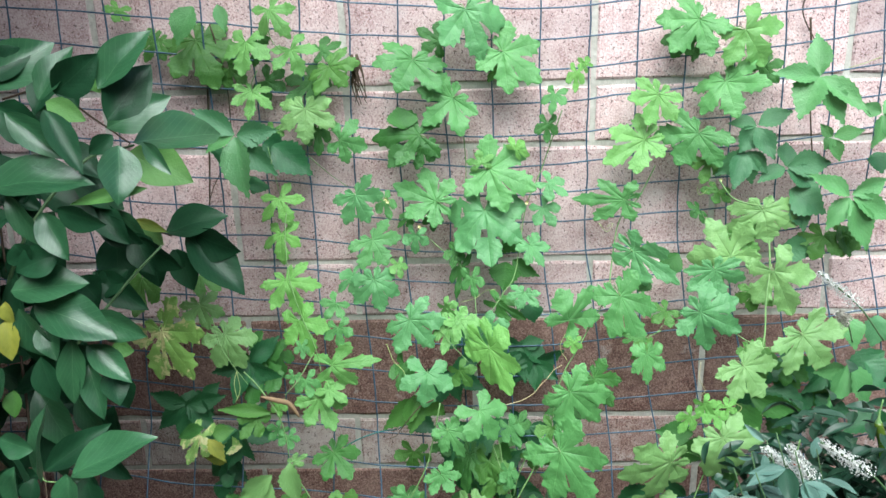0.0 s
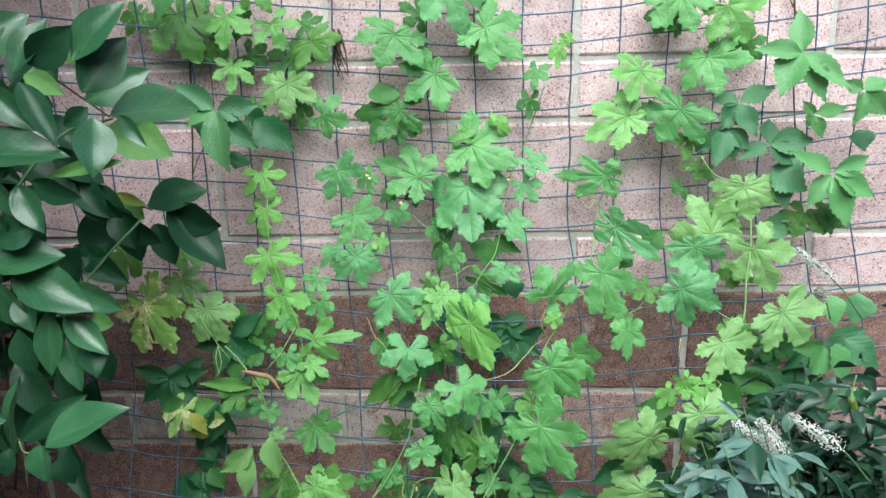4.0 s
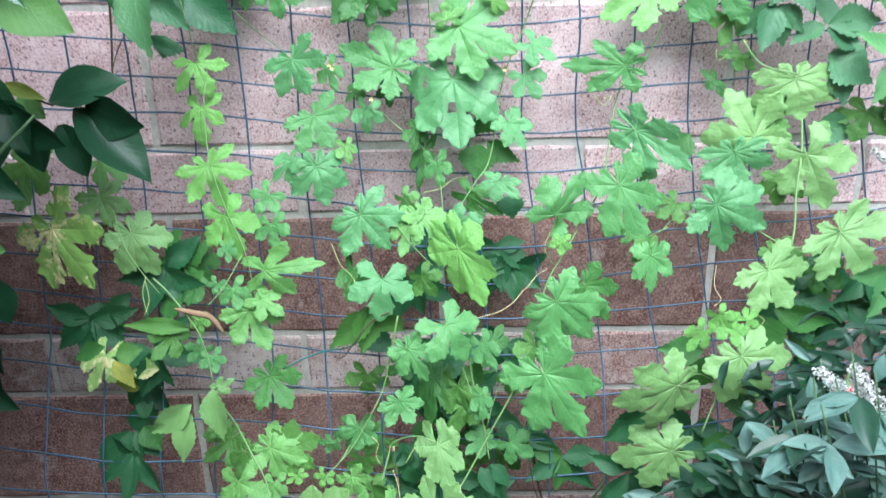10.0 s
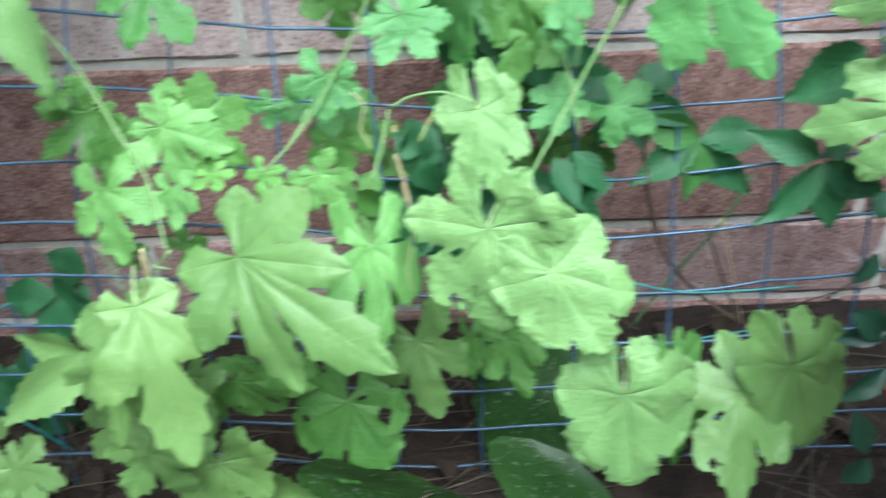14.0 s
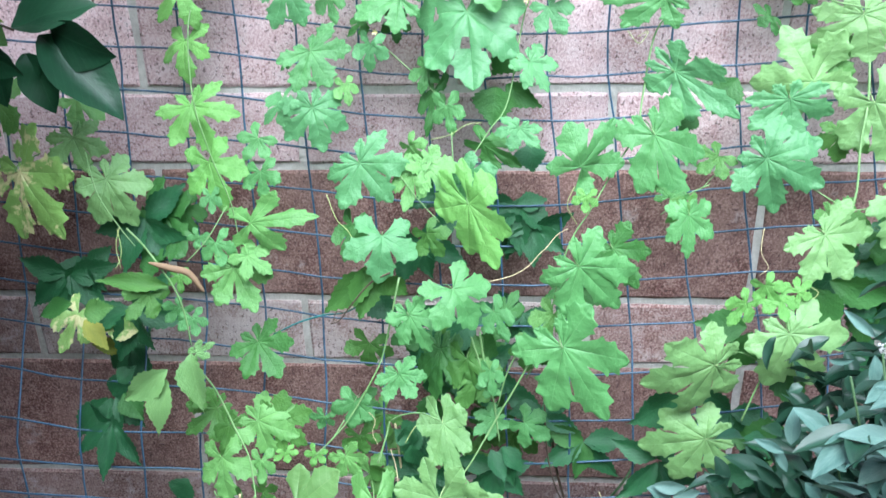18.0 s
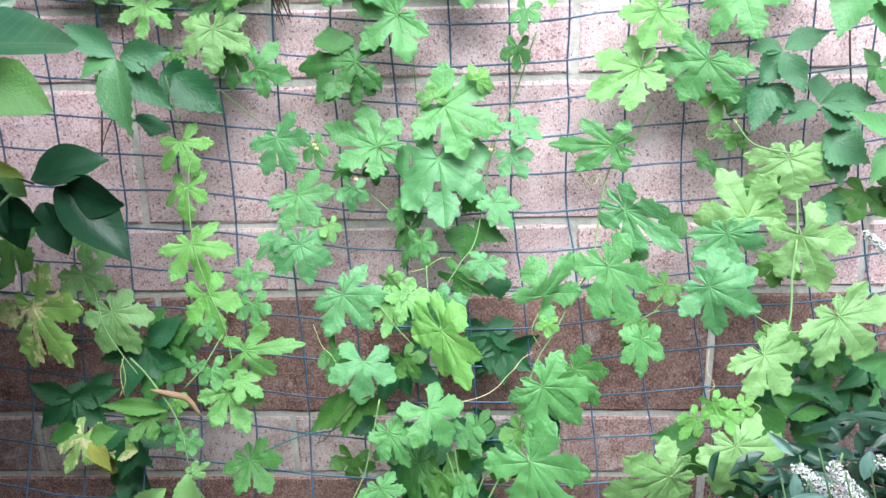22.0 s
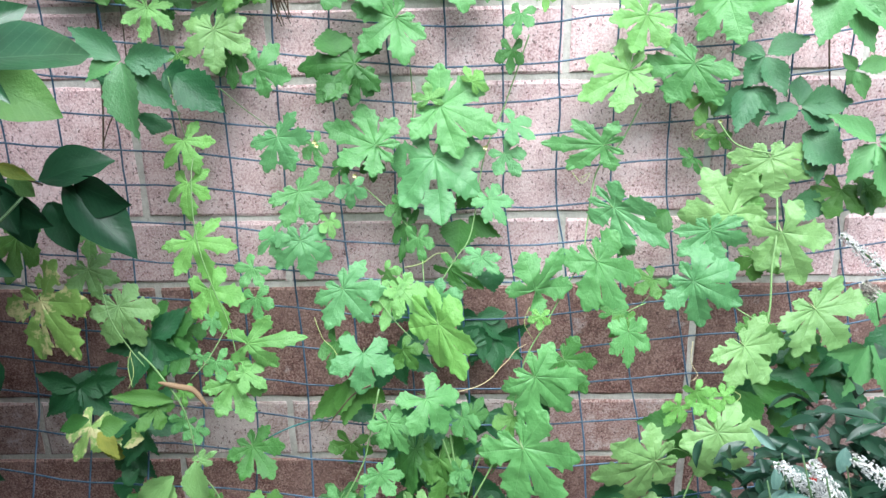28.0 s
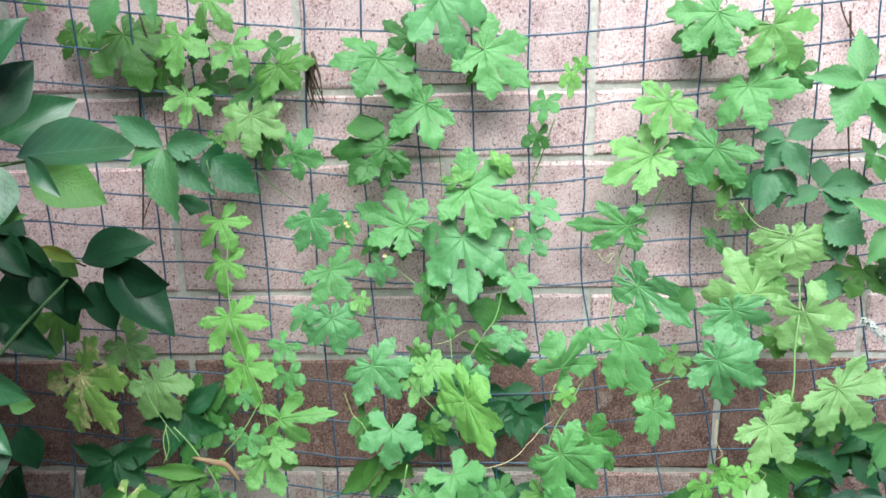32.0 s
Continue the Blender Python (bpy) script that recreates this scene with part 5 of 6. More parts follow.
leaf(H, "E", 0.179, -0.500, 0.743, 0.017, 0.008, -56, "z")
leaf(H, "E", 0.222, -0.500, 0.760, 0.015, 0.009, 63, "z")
leaf(S, "E", -0.614, -0.420, 1.116, 0.074, 0.062, 76, "e", -14, 1.72)
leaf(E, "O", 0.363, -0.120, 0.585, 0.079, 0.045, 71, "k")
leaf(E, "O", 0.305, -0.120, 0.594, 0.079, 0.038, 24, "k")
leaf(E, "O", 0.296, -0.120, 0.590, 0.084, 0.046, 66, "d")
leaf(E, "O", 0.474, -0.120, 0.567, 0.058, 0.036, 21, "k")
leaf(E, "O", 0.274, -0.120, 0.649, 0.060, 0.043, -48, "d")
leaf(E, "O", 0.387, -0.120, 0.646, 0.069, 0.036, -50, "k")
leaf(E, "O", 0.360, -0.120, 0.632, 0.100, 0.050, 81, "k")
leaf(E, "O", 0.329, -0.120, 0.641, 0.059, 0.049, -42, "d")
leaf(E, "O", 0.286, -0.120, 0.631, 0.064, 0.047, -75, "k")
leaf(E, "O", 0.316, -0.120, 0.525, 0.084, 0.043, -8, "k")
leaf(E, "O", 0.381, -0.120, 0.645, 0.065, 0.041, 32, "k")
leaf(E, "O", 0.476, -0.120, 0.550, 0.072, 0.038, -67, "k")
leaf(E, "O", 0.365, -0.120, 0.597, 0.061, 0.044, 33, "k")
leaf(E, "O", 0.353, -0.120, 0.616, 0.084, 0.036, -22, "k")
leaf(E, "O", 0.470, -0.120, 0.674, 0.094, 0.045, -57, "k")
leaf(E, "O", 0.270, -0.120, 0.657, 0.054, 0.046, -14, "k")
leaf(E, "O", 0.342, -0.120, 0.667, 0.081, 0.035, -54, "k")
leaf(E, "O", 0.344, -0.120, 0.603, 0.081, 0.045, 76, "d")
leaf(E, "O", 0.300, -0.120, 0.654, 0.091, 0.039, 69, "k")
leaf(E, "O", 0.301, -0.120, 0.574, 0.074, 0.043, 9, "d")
# low back leaves, mixed from the shaded and backlit melon colours
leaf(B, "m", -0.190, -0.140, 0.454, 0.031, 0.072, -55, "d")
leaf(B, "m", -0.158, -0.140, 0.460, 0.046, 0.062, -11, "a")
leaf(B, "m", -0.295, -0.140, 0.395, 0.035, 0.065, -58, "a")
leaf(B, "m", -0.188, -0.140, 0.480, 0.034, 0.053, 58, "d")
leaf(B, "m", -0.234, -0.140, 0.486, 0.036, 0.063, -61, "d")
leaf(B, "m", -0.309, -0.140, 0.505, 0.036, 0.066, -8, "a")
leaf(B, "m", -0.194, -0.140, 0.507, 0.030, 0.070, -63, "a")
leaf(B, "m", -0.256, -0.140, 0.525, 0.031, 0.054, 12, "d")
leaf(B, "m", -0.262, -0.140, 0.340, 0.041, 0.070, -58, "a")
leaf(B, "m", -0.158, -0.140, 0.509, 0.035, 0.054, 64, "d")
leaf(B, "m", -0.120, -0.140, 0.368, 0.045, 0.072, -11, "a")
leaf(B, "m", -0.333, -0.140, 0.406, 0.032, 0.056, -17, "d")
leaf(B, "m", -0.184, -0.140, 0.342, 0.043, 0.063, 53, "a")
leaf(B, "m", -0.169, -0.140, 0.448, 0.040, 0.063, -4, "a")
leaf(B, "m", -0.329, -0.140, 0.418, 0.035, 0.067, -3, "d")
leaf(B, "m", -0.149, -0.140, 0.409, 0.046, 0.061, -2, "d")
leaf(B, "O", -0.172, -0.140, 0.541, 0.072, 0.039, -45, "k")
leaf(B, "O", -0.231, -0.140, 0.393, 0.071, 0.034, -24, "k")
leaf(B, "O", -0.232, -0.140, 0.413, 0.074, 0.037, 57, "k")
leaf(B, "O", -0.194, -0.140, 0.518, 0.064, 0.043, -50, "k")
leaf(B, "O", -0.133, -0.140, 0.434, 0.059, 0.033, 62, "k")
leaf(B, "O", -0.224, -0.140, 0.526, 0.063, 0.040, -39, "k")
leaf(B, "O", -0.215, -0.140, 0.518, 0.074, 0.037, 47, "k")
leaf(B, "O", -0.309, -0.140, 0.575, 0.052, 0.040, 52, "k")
leaf(E, "O", 0.378, -0.206, 0.693, 0.078, 0.043, -23, "c")
leaf(E, "O", 0.380, -0.206, 0.693, 0.088, 0.048, 34, "c")
leaf(E, "O", 0.374, -0.207, 0.690, 0.051, 0.034, -74, "c")
leaf(E, "O", 0.264, -0.152, 0.621, 0.062, 0.055, -43, "k")
leaf(E, "O", 0.269, -0.152, 0.620, 0.072, 0.052, 29, "k")
leaf(E, "O", 0.270, -0.152, 0.621, 0.084, 0.047, 70, "k")
leaf(E, "O", -0.123, -0.076, 0.671, 0.051, 0.036, -45, "k")
leaf(E, "O", -0.121, -0.076, 0.670, 0.066, 0.036, 4, "k")
leaf(E, "O", -0.119, -0.076, 0.670, 0.057, 0.036, 50, "k")
leaf(E, "O", -0.121, -0.075, 0.672, 0.041, 0.028, 103, "k")
leaf(E, "O", -0.123, -0.075, 0.672, 0.041, 0.031, -88, "k")
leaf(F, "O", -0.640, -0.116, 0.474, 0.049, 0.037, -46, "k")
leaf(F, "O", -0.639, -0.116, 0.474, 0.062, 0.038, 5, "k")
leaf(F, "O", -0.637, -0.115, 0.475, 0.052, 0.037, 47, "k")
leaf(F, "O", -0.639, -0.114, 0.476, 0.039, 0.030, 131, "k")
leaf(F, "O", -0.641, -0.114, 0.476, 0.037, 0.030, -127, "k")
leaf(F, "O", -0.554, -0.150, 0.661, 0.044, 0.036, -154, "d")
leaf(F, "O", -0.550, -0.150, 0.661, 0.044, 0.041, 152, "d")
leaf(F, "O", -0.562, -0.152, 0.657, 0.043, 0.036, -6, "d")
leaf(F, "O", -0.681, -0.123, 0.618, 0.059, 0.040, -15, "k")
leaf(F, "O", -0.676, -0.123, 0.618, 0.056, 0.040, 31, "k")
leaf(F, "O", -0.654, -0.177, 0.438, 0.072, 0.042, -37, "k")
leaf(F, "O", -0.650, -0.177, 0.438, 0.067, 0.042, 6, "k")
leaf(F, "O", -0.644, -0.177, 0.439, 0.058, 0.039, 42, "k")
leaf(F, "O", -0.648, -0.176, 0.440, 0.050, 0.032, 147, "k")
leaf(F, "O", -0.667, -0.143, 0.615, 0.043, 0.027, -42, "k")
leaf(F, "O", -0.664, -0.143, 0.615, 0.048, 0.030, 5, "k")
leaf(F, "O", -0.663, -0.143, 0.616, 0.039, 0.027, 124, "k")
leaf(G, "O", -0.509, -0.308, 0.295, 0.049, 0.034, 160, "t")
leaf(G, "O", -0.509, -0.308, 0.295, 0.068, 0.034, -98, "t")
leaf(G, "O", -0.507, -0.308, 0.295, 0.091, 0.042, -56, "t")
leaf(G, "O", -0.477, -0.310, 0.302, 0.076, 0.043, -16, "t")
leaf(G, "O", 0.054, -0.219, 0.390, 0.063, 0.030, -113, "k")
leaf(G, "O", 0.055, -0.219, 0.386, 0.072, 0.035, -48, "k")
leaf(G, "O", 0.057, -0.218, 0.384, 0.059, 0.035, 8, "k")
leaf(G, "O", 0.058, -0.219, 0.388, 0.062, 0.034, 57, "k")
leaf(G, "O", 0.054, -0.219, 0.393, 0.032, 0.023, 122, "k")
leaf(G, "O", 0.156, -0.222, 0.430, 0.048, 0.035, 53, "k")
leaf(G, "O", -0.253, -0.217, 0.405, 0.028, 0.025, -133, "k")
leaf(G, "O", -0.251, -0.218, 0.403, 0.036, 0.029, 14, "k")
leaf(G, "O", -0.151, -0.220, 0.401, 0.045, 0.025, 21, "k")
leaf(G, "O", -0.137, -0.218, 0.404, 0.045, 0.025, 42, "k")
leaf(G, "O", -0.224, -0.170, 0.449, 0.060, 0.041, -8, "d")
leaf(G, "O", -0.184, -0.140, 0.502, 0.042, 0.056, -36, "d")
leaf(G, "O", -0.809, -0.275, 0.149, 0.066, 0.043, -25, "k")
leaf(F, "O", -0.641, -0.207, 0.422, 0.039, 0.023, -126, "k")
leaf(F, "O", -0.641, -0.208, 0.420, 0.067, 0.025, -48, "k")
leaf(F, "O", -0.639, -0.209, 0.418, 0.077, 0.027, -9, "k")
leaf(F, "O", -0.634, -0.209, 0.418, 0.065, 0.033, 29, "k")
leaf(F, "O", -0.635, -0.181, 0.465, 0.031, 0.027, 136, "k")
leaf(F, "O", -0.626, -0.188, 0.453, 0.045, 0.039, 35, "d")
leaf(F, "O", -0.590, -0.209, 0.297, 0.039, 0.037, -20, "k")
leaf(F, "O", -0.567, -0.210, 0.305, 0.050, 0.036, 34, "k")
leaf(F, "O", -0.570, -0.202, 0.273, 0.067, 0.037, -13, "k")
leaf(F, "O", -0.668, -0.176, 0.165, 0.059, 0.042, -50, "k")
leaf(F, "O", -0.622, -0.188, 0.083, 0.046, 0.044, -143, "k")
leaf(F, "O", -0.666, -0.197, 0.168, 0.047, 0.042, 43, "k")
leaf(G, "O", -0.252, -0.215, 0.346, 0.046, 0.030, 24, "k")
leaf(G, "O", -0.212, -0.200, 0.201, 0.033, 0.031, 10, "g")
leaf(G, "O", -0.216, -0.210, 0.417, 0.050, 0.028, -13, "k")
leaf(G, "O", -0.254, -0.206, 0.424, 0.037, 0.028, -19, "k")
leaf(G, "Q", -0.130, -0.177, 0.166, 0.158, 0.142, -18, "q")
leaf(G, "Q", -0.374, -0.294, 0.140, 0.154, 0.101, 71, "q")
leaf(G, "Q", -0.135, -0.306, 0.159, 0.093, 0.129, -25, "q")
leaf(E, "O", 0.421, -0.163, 0.676, 0.069, 0.056, 49, "k")
leaf(E, "O", 0.398, -0.134, 0.742, 0.057, 0.047, 16, "c")
leaf(G, "O", -0.299, -0.259, 0.402, 0.034, 0.028, 69, "a")
leaf(F, "O", -0.043, -0.120, 0.575, 0.046, 0.028, -83, "d")
leaf(F, "O", -0.043, -0.120, 0.575, 0.058, 0.028, -28, "k")
leaf(F, "O", -0.043, -0.120, 0.575, 0.058, 0.028, 17, "k")
leaf(F, "O", -0.043, -0.120, 0.575, 0.050, 0.028, 67, "d")
leaf(F, "O", -0.043, -0.120, 0.575, 0.054, 0.028, 122, "k")
leaf(F, "O", -0.034, -0.190, 0.394, 0.059, 0.032, -112, "d")
leaf(F, "O", -0.034, -0.190, 0.394, 0.067, 0.032, -57, "k")
leaf(F, "O", -0.034, -0.190, 0.394, 0.052, 0.032, -12, "d")
leaf(F, "O", -0.034, -0.190, 0.394, 0.070, 0.032, 38, "k")
leaf(F, "O", -0.034, -0.190, 0.394, 0.064, 0.032, 93, "k")
# dark leaflet clusters that paint the shade behind the low vines
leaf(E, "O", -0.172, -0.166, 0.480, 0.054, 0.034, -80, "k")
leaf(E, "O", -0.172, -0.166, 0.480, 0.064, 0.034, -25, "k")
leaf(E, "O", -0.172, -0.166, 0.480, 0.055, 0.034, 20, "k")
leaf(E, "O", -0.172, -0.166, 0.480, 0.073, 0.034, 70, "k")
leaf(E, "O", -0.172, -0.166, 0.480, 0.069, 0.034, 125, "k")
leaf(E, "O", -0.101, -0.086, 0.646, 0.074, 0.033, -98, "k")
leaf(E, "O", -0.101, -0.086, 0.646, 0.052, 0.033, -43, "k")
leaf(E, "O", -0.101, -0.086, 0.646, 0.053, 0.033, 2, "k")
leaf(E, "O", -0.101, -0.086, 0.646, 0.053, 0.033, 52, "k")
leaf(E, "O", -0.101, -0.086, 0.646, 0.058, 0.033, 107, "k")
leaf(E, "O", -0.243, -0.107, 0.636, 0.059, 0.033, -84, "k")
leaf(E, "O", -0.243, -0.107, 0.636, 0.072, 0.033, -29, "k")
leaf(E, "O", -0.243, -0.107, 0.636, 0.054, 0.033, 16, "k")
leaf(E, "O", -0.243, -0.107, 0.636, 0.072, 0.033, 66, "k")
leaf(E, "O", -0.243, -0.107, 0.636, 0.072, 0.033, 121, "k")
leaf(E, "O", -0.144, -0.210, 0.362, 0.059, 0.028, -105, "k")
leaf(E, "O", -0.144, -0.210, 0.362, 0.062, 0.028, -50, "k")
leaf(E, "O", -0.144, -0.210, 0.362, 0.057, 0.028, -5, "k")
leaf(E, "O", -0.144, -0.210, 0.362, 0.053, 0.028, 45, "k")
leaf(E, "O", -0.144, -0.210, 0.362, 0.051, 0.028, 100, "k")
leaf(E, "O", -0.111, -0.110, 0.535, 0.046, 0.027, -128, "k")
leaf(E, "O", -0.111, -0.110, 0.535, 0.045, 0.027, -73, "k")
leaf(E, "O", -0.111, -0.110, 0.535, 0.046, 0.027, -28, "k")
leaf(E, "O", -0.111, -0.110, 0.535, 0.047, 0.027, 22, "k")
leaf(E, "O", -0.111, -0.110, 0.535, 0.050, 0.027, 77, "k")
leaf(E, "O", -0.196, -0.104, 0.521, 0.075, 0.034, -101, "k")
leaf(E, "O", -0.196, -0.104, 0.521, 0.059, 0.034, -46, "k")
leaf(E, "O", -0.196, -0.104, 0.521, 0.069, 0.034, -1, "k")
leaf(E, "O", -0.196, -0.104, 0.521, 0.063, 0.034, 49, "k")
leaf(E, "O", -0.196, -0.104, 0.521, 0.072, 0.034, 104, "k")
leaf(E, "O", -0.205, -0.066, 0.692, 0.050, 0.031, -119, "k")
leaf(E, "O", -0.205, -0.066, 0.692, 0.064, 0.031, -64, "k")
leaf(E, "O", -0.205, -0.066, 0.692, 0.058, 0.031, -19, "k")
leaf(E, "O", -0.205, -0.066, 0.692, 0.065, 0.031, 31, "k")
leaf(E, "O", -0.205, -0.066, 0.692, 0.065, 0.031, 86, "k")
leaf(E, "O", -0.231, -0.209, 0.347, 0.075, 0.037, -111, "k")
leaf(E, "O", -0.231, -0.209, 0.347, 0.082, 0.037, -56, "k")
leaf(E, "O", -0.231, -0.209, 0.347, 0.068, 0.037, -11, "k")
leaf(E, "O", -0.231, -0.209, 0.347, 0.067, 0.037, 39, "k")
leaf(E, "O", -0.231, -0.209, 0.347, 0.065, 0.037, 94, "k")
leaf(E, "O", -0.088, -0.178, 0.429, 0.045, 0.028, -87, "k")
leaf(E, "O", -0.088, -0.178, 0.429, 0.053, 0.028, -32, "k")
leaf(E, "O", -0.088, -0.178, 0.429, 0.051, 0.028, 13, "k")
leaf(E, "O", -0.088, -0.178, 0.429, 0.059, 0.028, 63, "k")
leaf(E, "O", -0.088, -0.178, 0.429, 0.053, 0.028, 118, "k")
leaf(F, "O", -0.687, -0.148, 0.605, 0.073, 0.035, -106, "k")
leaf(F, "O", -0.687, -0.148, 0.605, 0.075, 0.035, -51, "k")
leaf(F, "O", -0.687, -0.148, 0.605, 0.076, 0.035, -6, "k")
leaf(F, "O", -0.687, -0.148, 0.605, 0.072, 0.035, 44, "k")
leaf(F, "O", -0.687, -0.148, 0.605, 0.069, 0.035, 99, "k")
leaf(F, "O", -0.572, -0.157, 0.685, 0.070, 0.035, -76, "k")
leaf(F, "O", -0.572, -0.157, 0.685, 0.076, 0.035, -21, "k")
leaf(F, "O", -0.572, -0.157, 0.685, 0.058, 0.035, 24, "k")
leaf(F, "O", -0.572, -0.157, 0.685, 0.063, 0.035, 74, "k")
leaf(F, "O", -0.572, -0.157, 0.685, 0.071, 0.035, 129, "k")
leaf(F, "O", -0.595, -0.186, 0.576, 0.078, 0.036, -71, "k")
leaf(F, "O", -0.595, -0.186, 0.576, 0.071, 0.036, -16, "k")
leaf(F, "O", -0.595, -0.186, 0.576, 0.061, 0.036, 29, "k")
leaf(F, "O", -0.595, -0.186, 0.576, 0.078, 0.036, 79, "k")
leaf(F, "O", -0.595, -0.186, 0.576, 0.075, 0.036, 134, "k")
leaf(E, "O", 0.152, -0.165, 0.427, 0.056, 0.032, -125, "k")
leaf(E, "O", 0.152, -0.165, 0.427, 0.070, 0.032, -70, "k")
leaf(E, "O", 0.152, -0.165, 0.427, 0.071, 0.032, -25, "k")
leaf(E, "O", 0.152, -0.165, 0.427, 0.072, 0.032, 25, "k")
leaf(E, "O", 0.152, -0.165, 0.427, 0.056, 0.032, 80, "k")
leaf(E, "O", 0.184, -0.206, 0.353, 0.081, 0.037, -104, "k")
leaf(E, "O", 0.184, -0.206, 0.353, 0.071, 0.037, -49, "k")
leaf(E, "O", 0.184, -0.206, 0.353, 0.071, 0.037, -4, "k")
leaf(E, "O", 0.184, -0.206, 0.353, 0.063, 0.037, 46, "k")
leaf(E, "O", 0.184, -0.206, 0.353, 0.062, 0.037, 101, "k")
stem(D, 0.0028, "s", (0.190, -0.089, 0.962), (0.215, -0.099, 0.932), (0.263, -0.105, 0.920))
stem(D, 0.0035, "s", (0.273, -0.081, 0.907), (0.271, -0.123, 0.828), (0.261, -0.151, 0.781), (0.254, -0.181, 0.726), (0.233, -0.199, 0.686), (0.205, -0.216, 0.646), (0.188, -0.228, 0.593), (0.176, -0.237, 0.558), (0.158, -0.245, 0.522), (0.139, -0.262, 0.481))
stem(D, 0.002, "s", (0.209, -0.177, 0.735), (0.243, -0.185, 0.717), (0.270, -0.185, 0.716), (0.314, -0.177, 0.734))
stem(D, 0.002, "s", (0.157, -0.248, 0.552), (0.129, -0.245, 0.563), (0.108, -0.250, 0.544))
stem(C, 0.0028, "s", (0.099, -0.038, 0.974), (0.071, -0.053, 0.924), (0.038, -0.070, 0.889), (0.023, -0.105, 0.825), (0.015, -0.129, 0.786), (-0.009, -0.150, 0.751), (-0.036, -0.169, 0.707), (-0.057, -0.183, 0.677), (-0.071, -0.197, 0.640), (-0.083, -0.212, 0.576), (-0.087, -0.219, 0.549), (-0.109, -0.227, 0.512))
stem(C, 0.0016, "s", (0.098, -0.158, 0.733), (0.071, -0.163, 0.721), (0.043, -0.172, 0.701))
stem(C, 0.0016, "s", (0.125, -0.150, 0.749), (0.107, -0.152, 0.745), (0.089, -0.160, 0.729))
stem(B, 0.0024, "s", (-0.054, -0.042, 1.069), (-0.087, -0.048, 0.974), (-0.114, -0.069, 0.913), (-0.133, -0.117, 0.821), (-0.154, -0.135, 0.791), (-0.177, -0.154, 0.760))
stem(B, 0.002, "s", (-0.213, -0.034, 1.039), (-0.210, -0.038, 0.974), (-0.214, -0.051, 0.929))
stem(B, 0.002, "s", (-0.201, -0.108, 0.821), (-0.198, -0.136, 0.773), (-0.195, -0.154, 0.741))
stem(B, 0.002, "s", (-0.291, -0.073, 0.884), (-0.254, -0.088, 0.854), (-0.222, -0.103, 0.829), (-0.199, -0.117, 0.805))
stem(B, 0.0026, "s", (-0.164, -0.223, 0.572), (-0.157, -0.234, 0.526), (-0.147, -0.247, 0.489), (-0.140, -0.270, 0.451))
stem(B, 0.0026, "s", (-0.256, -0.226, 0.644), (-0.269, -0.240, 0.584), (-0.282, -0.251, 0.539), (-0.321, -0.275, 0.475), (-0.359, -0.296, 0.440))
stem(B, 0.0013, "w", (-0.153, -0.236, 0.645), (-0.127, -0.234, 0.652), (-0.109, -0.230, 0.662), (-0.097, -0.224, 0.674), (-0.088, -0.221, 0.682), (-0.077, -0.215, 0.694), (-0.064, -0.212, 0.701))
stem(B, 0.0016, "s", (-0.263, -0.174, 0.760), (-0.236, -0.190, 0.728), (-0.210, -0.201, 0.703))
stem(A, 0.0028, "s", (-0.557, -0.247, 0.713), (-0.537, -0.255, 0.695), (-0.514, -0.265, 0.665), (-0.503, -0.268, 0.643), (-0.496, -0.271, 0.614), (-0.492, -0.277, 0.580))
stem(A, 0.003, "s", (-0.494, -0.269, 0.549), (-0.471, -0.276, 0.518), (-0.446, -0.296, 0.474), (-0.431, -0.310, 0.450), (-0.424, -0.326, 0.423), (-0.421, -0.335, 0.409))
stem(A, 0.0018, "s", (-0.466, -0.059, 1.008), (-0.438, -0.047, 0.976), (-0.408, -0.040, 0.949))
stem(A, 0.002, "s", (-0.509, -0.082, 1.241), (-0.505, -0.080, 1.198), (-0.486, -0.072, 1.175))
stem(A, 0.0016, "s", (-0.529, -0.089, 1.152), (-0.540, -0.089, 1.131), (-0.539, -0.090, 1.117))
stem(A, 0.002, "s", (-0.498, -0.095, 0.938), (-0.502, -0.117, 0.898), (-0.495, -0.149, 0.832), (-0.475, -0.173, 0.773), (-0.453, -0.190, 0.721), (-0.441, -0.210, 0.661))
stem(A, 0.0016, "s", (-0.522, -0.095, 1.032), (-0.510, -0.095, 0.957), (-0.506, -0.093, 0.952))
stem(A, 0.0018, "s", (-0.615, -0.190, 0.783), (-0.600, -0.213, 0.744), (-0.577, -0.227, 0.711), (-0.555, -0.238, 0.687))
stem(A, 0.0012, "t", (-0.573, -0.229, 0.707), (-0.577, -0.238, 0.687), (-0.571, -0.249, 0.663))
stem(A, 0.0018, "s", (-0.457, -0.193, 0.718), (-0.478, -0.218, 0.686), (-0.499, -0.237, 0.666))
stem(E, 0.004, "n", (0.335, -0.012, 1.201), (0.344, -0.012, 1.122), (0.349, -0.012, 1.049), (0.361, -0.012, 0.964))
stem(E, 0.003, "n", (0.335, -0.012, 1.253), (0.322, -0.012, 1.210), (0.354, -0.012, 1.148), (0.357, -0.012, 1.114))
stem(F, 0.004, "n", (-0.631, -0.012, 1.119), (-0.638, -0.014, 1.035), (-0.642, -0.018, 0.978), (-0.644, -0.037, 0.916))
stem(F, 0.0022, "n", (-0.620, -0.018, 0.977), (-0.637, -0.021, 0.949), (-0.644, -0.031, 0.927))
stem(F, 0.003, "n", (-0.613, -0.028, 1.221), (-0.595, -0.029, 1.131), (-0.594, -0.034, 1.042))
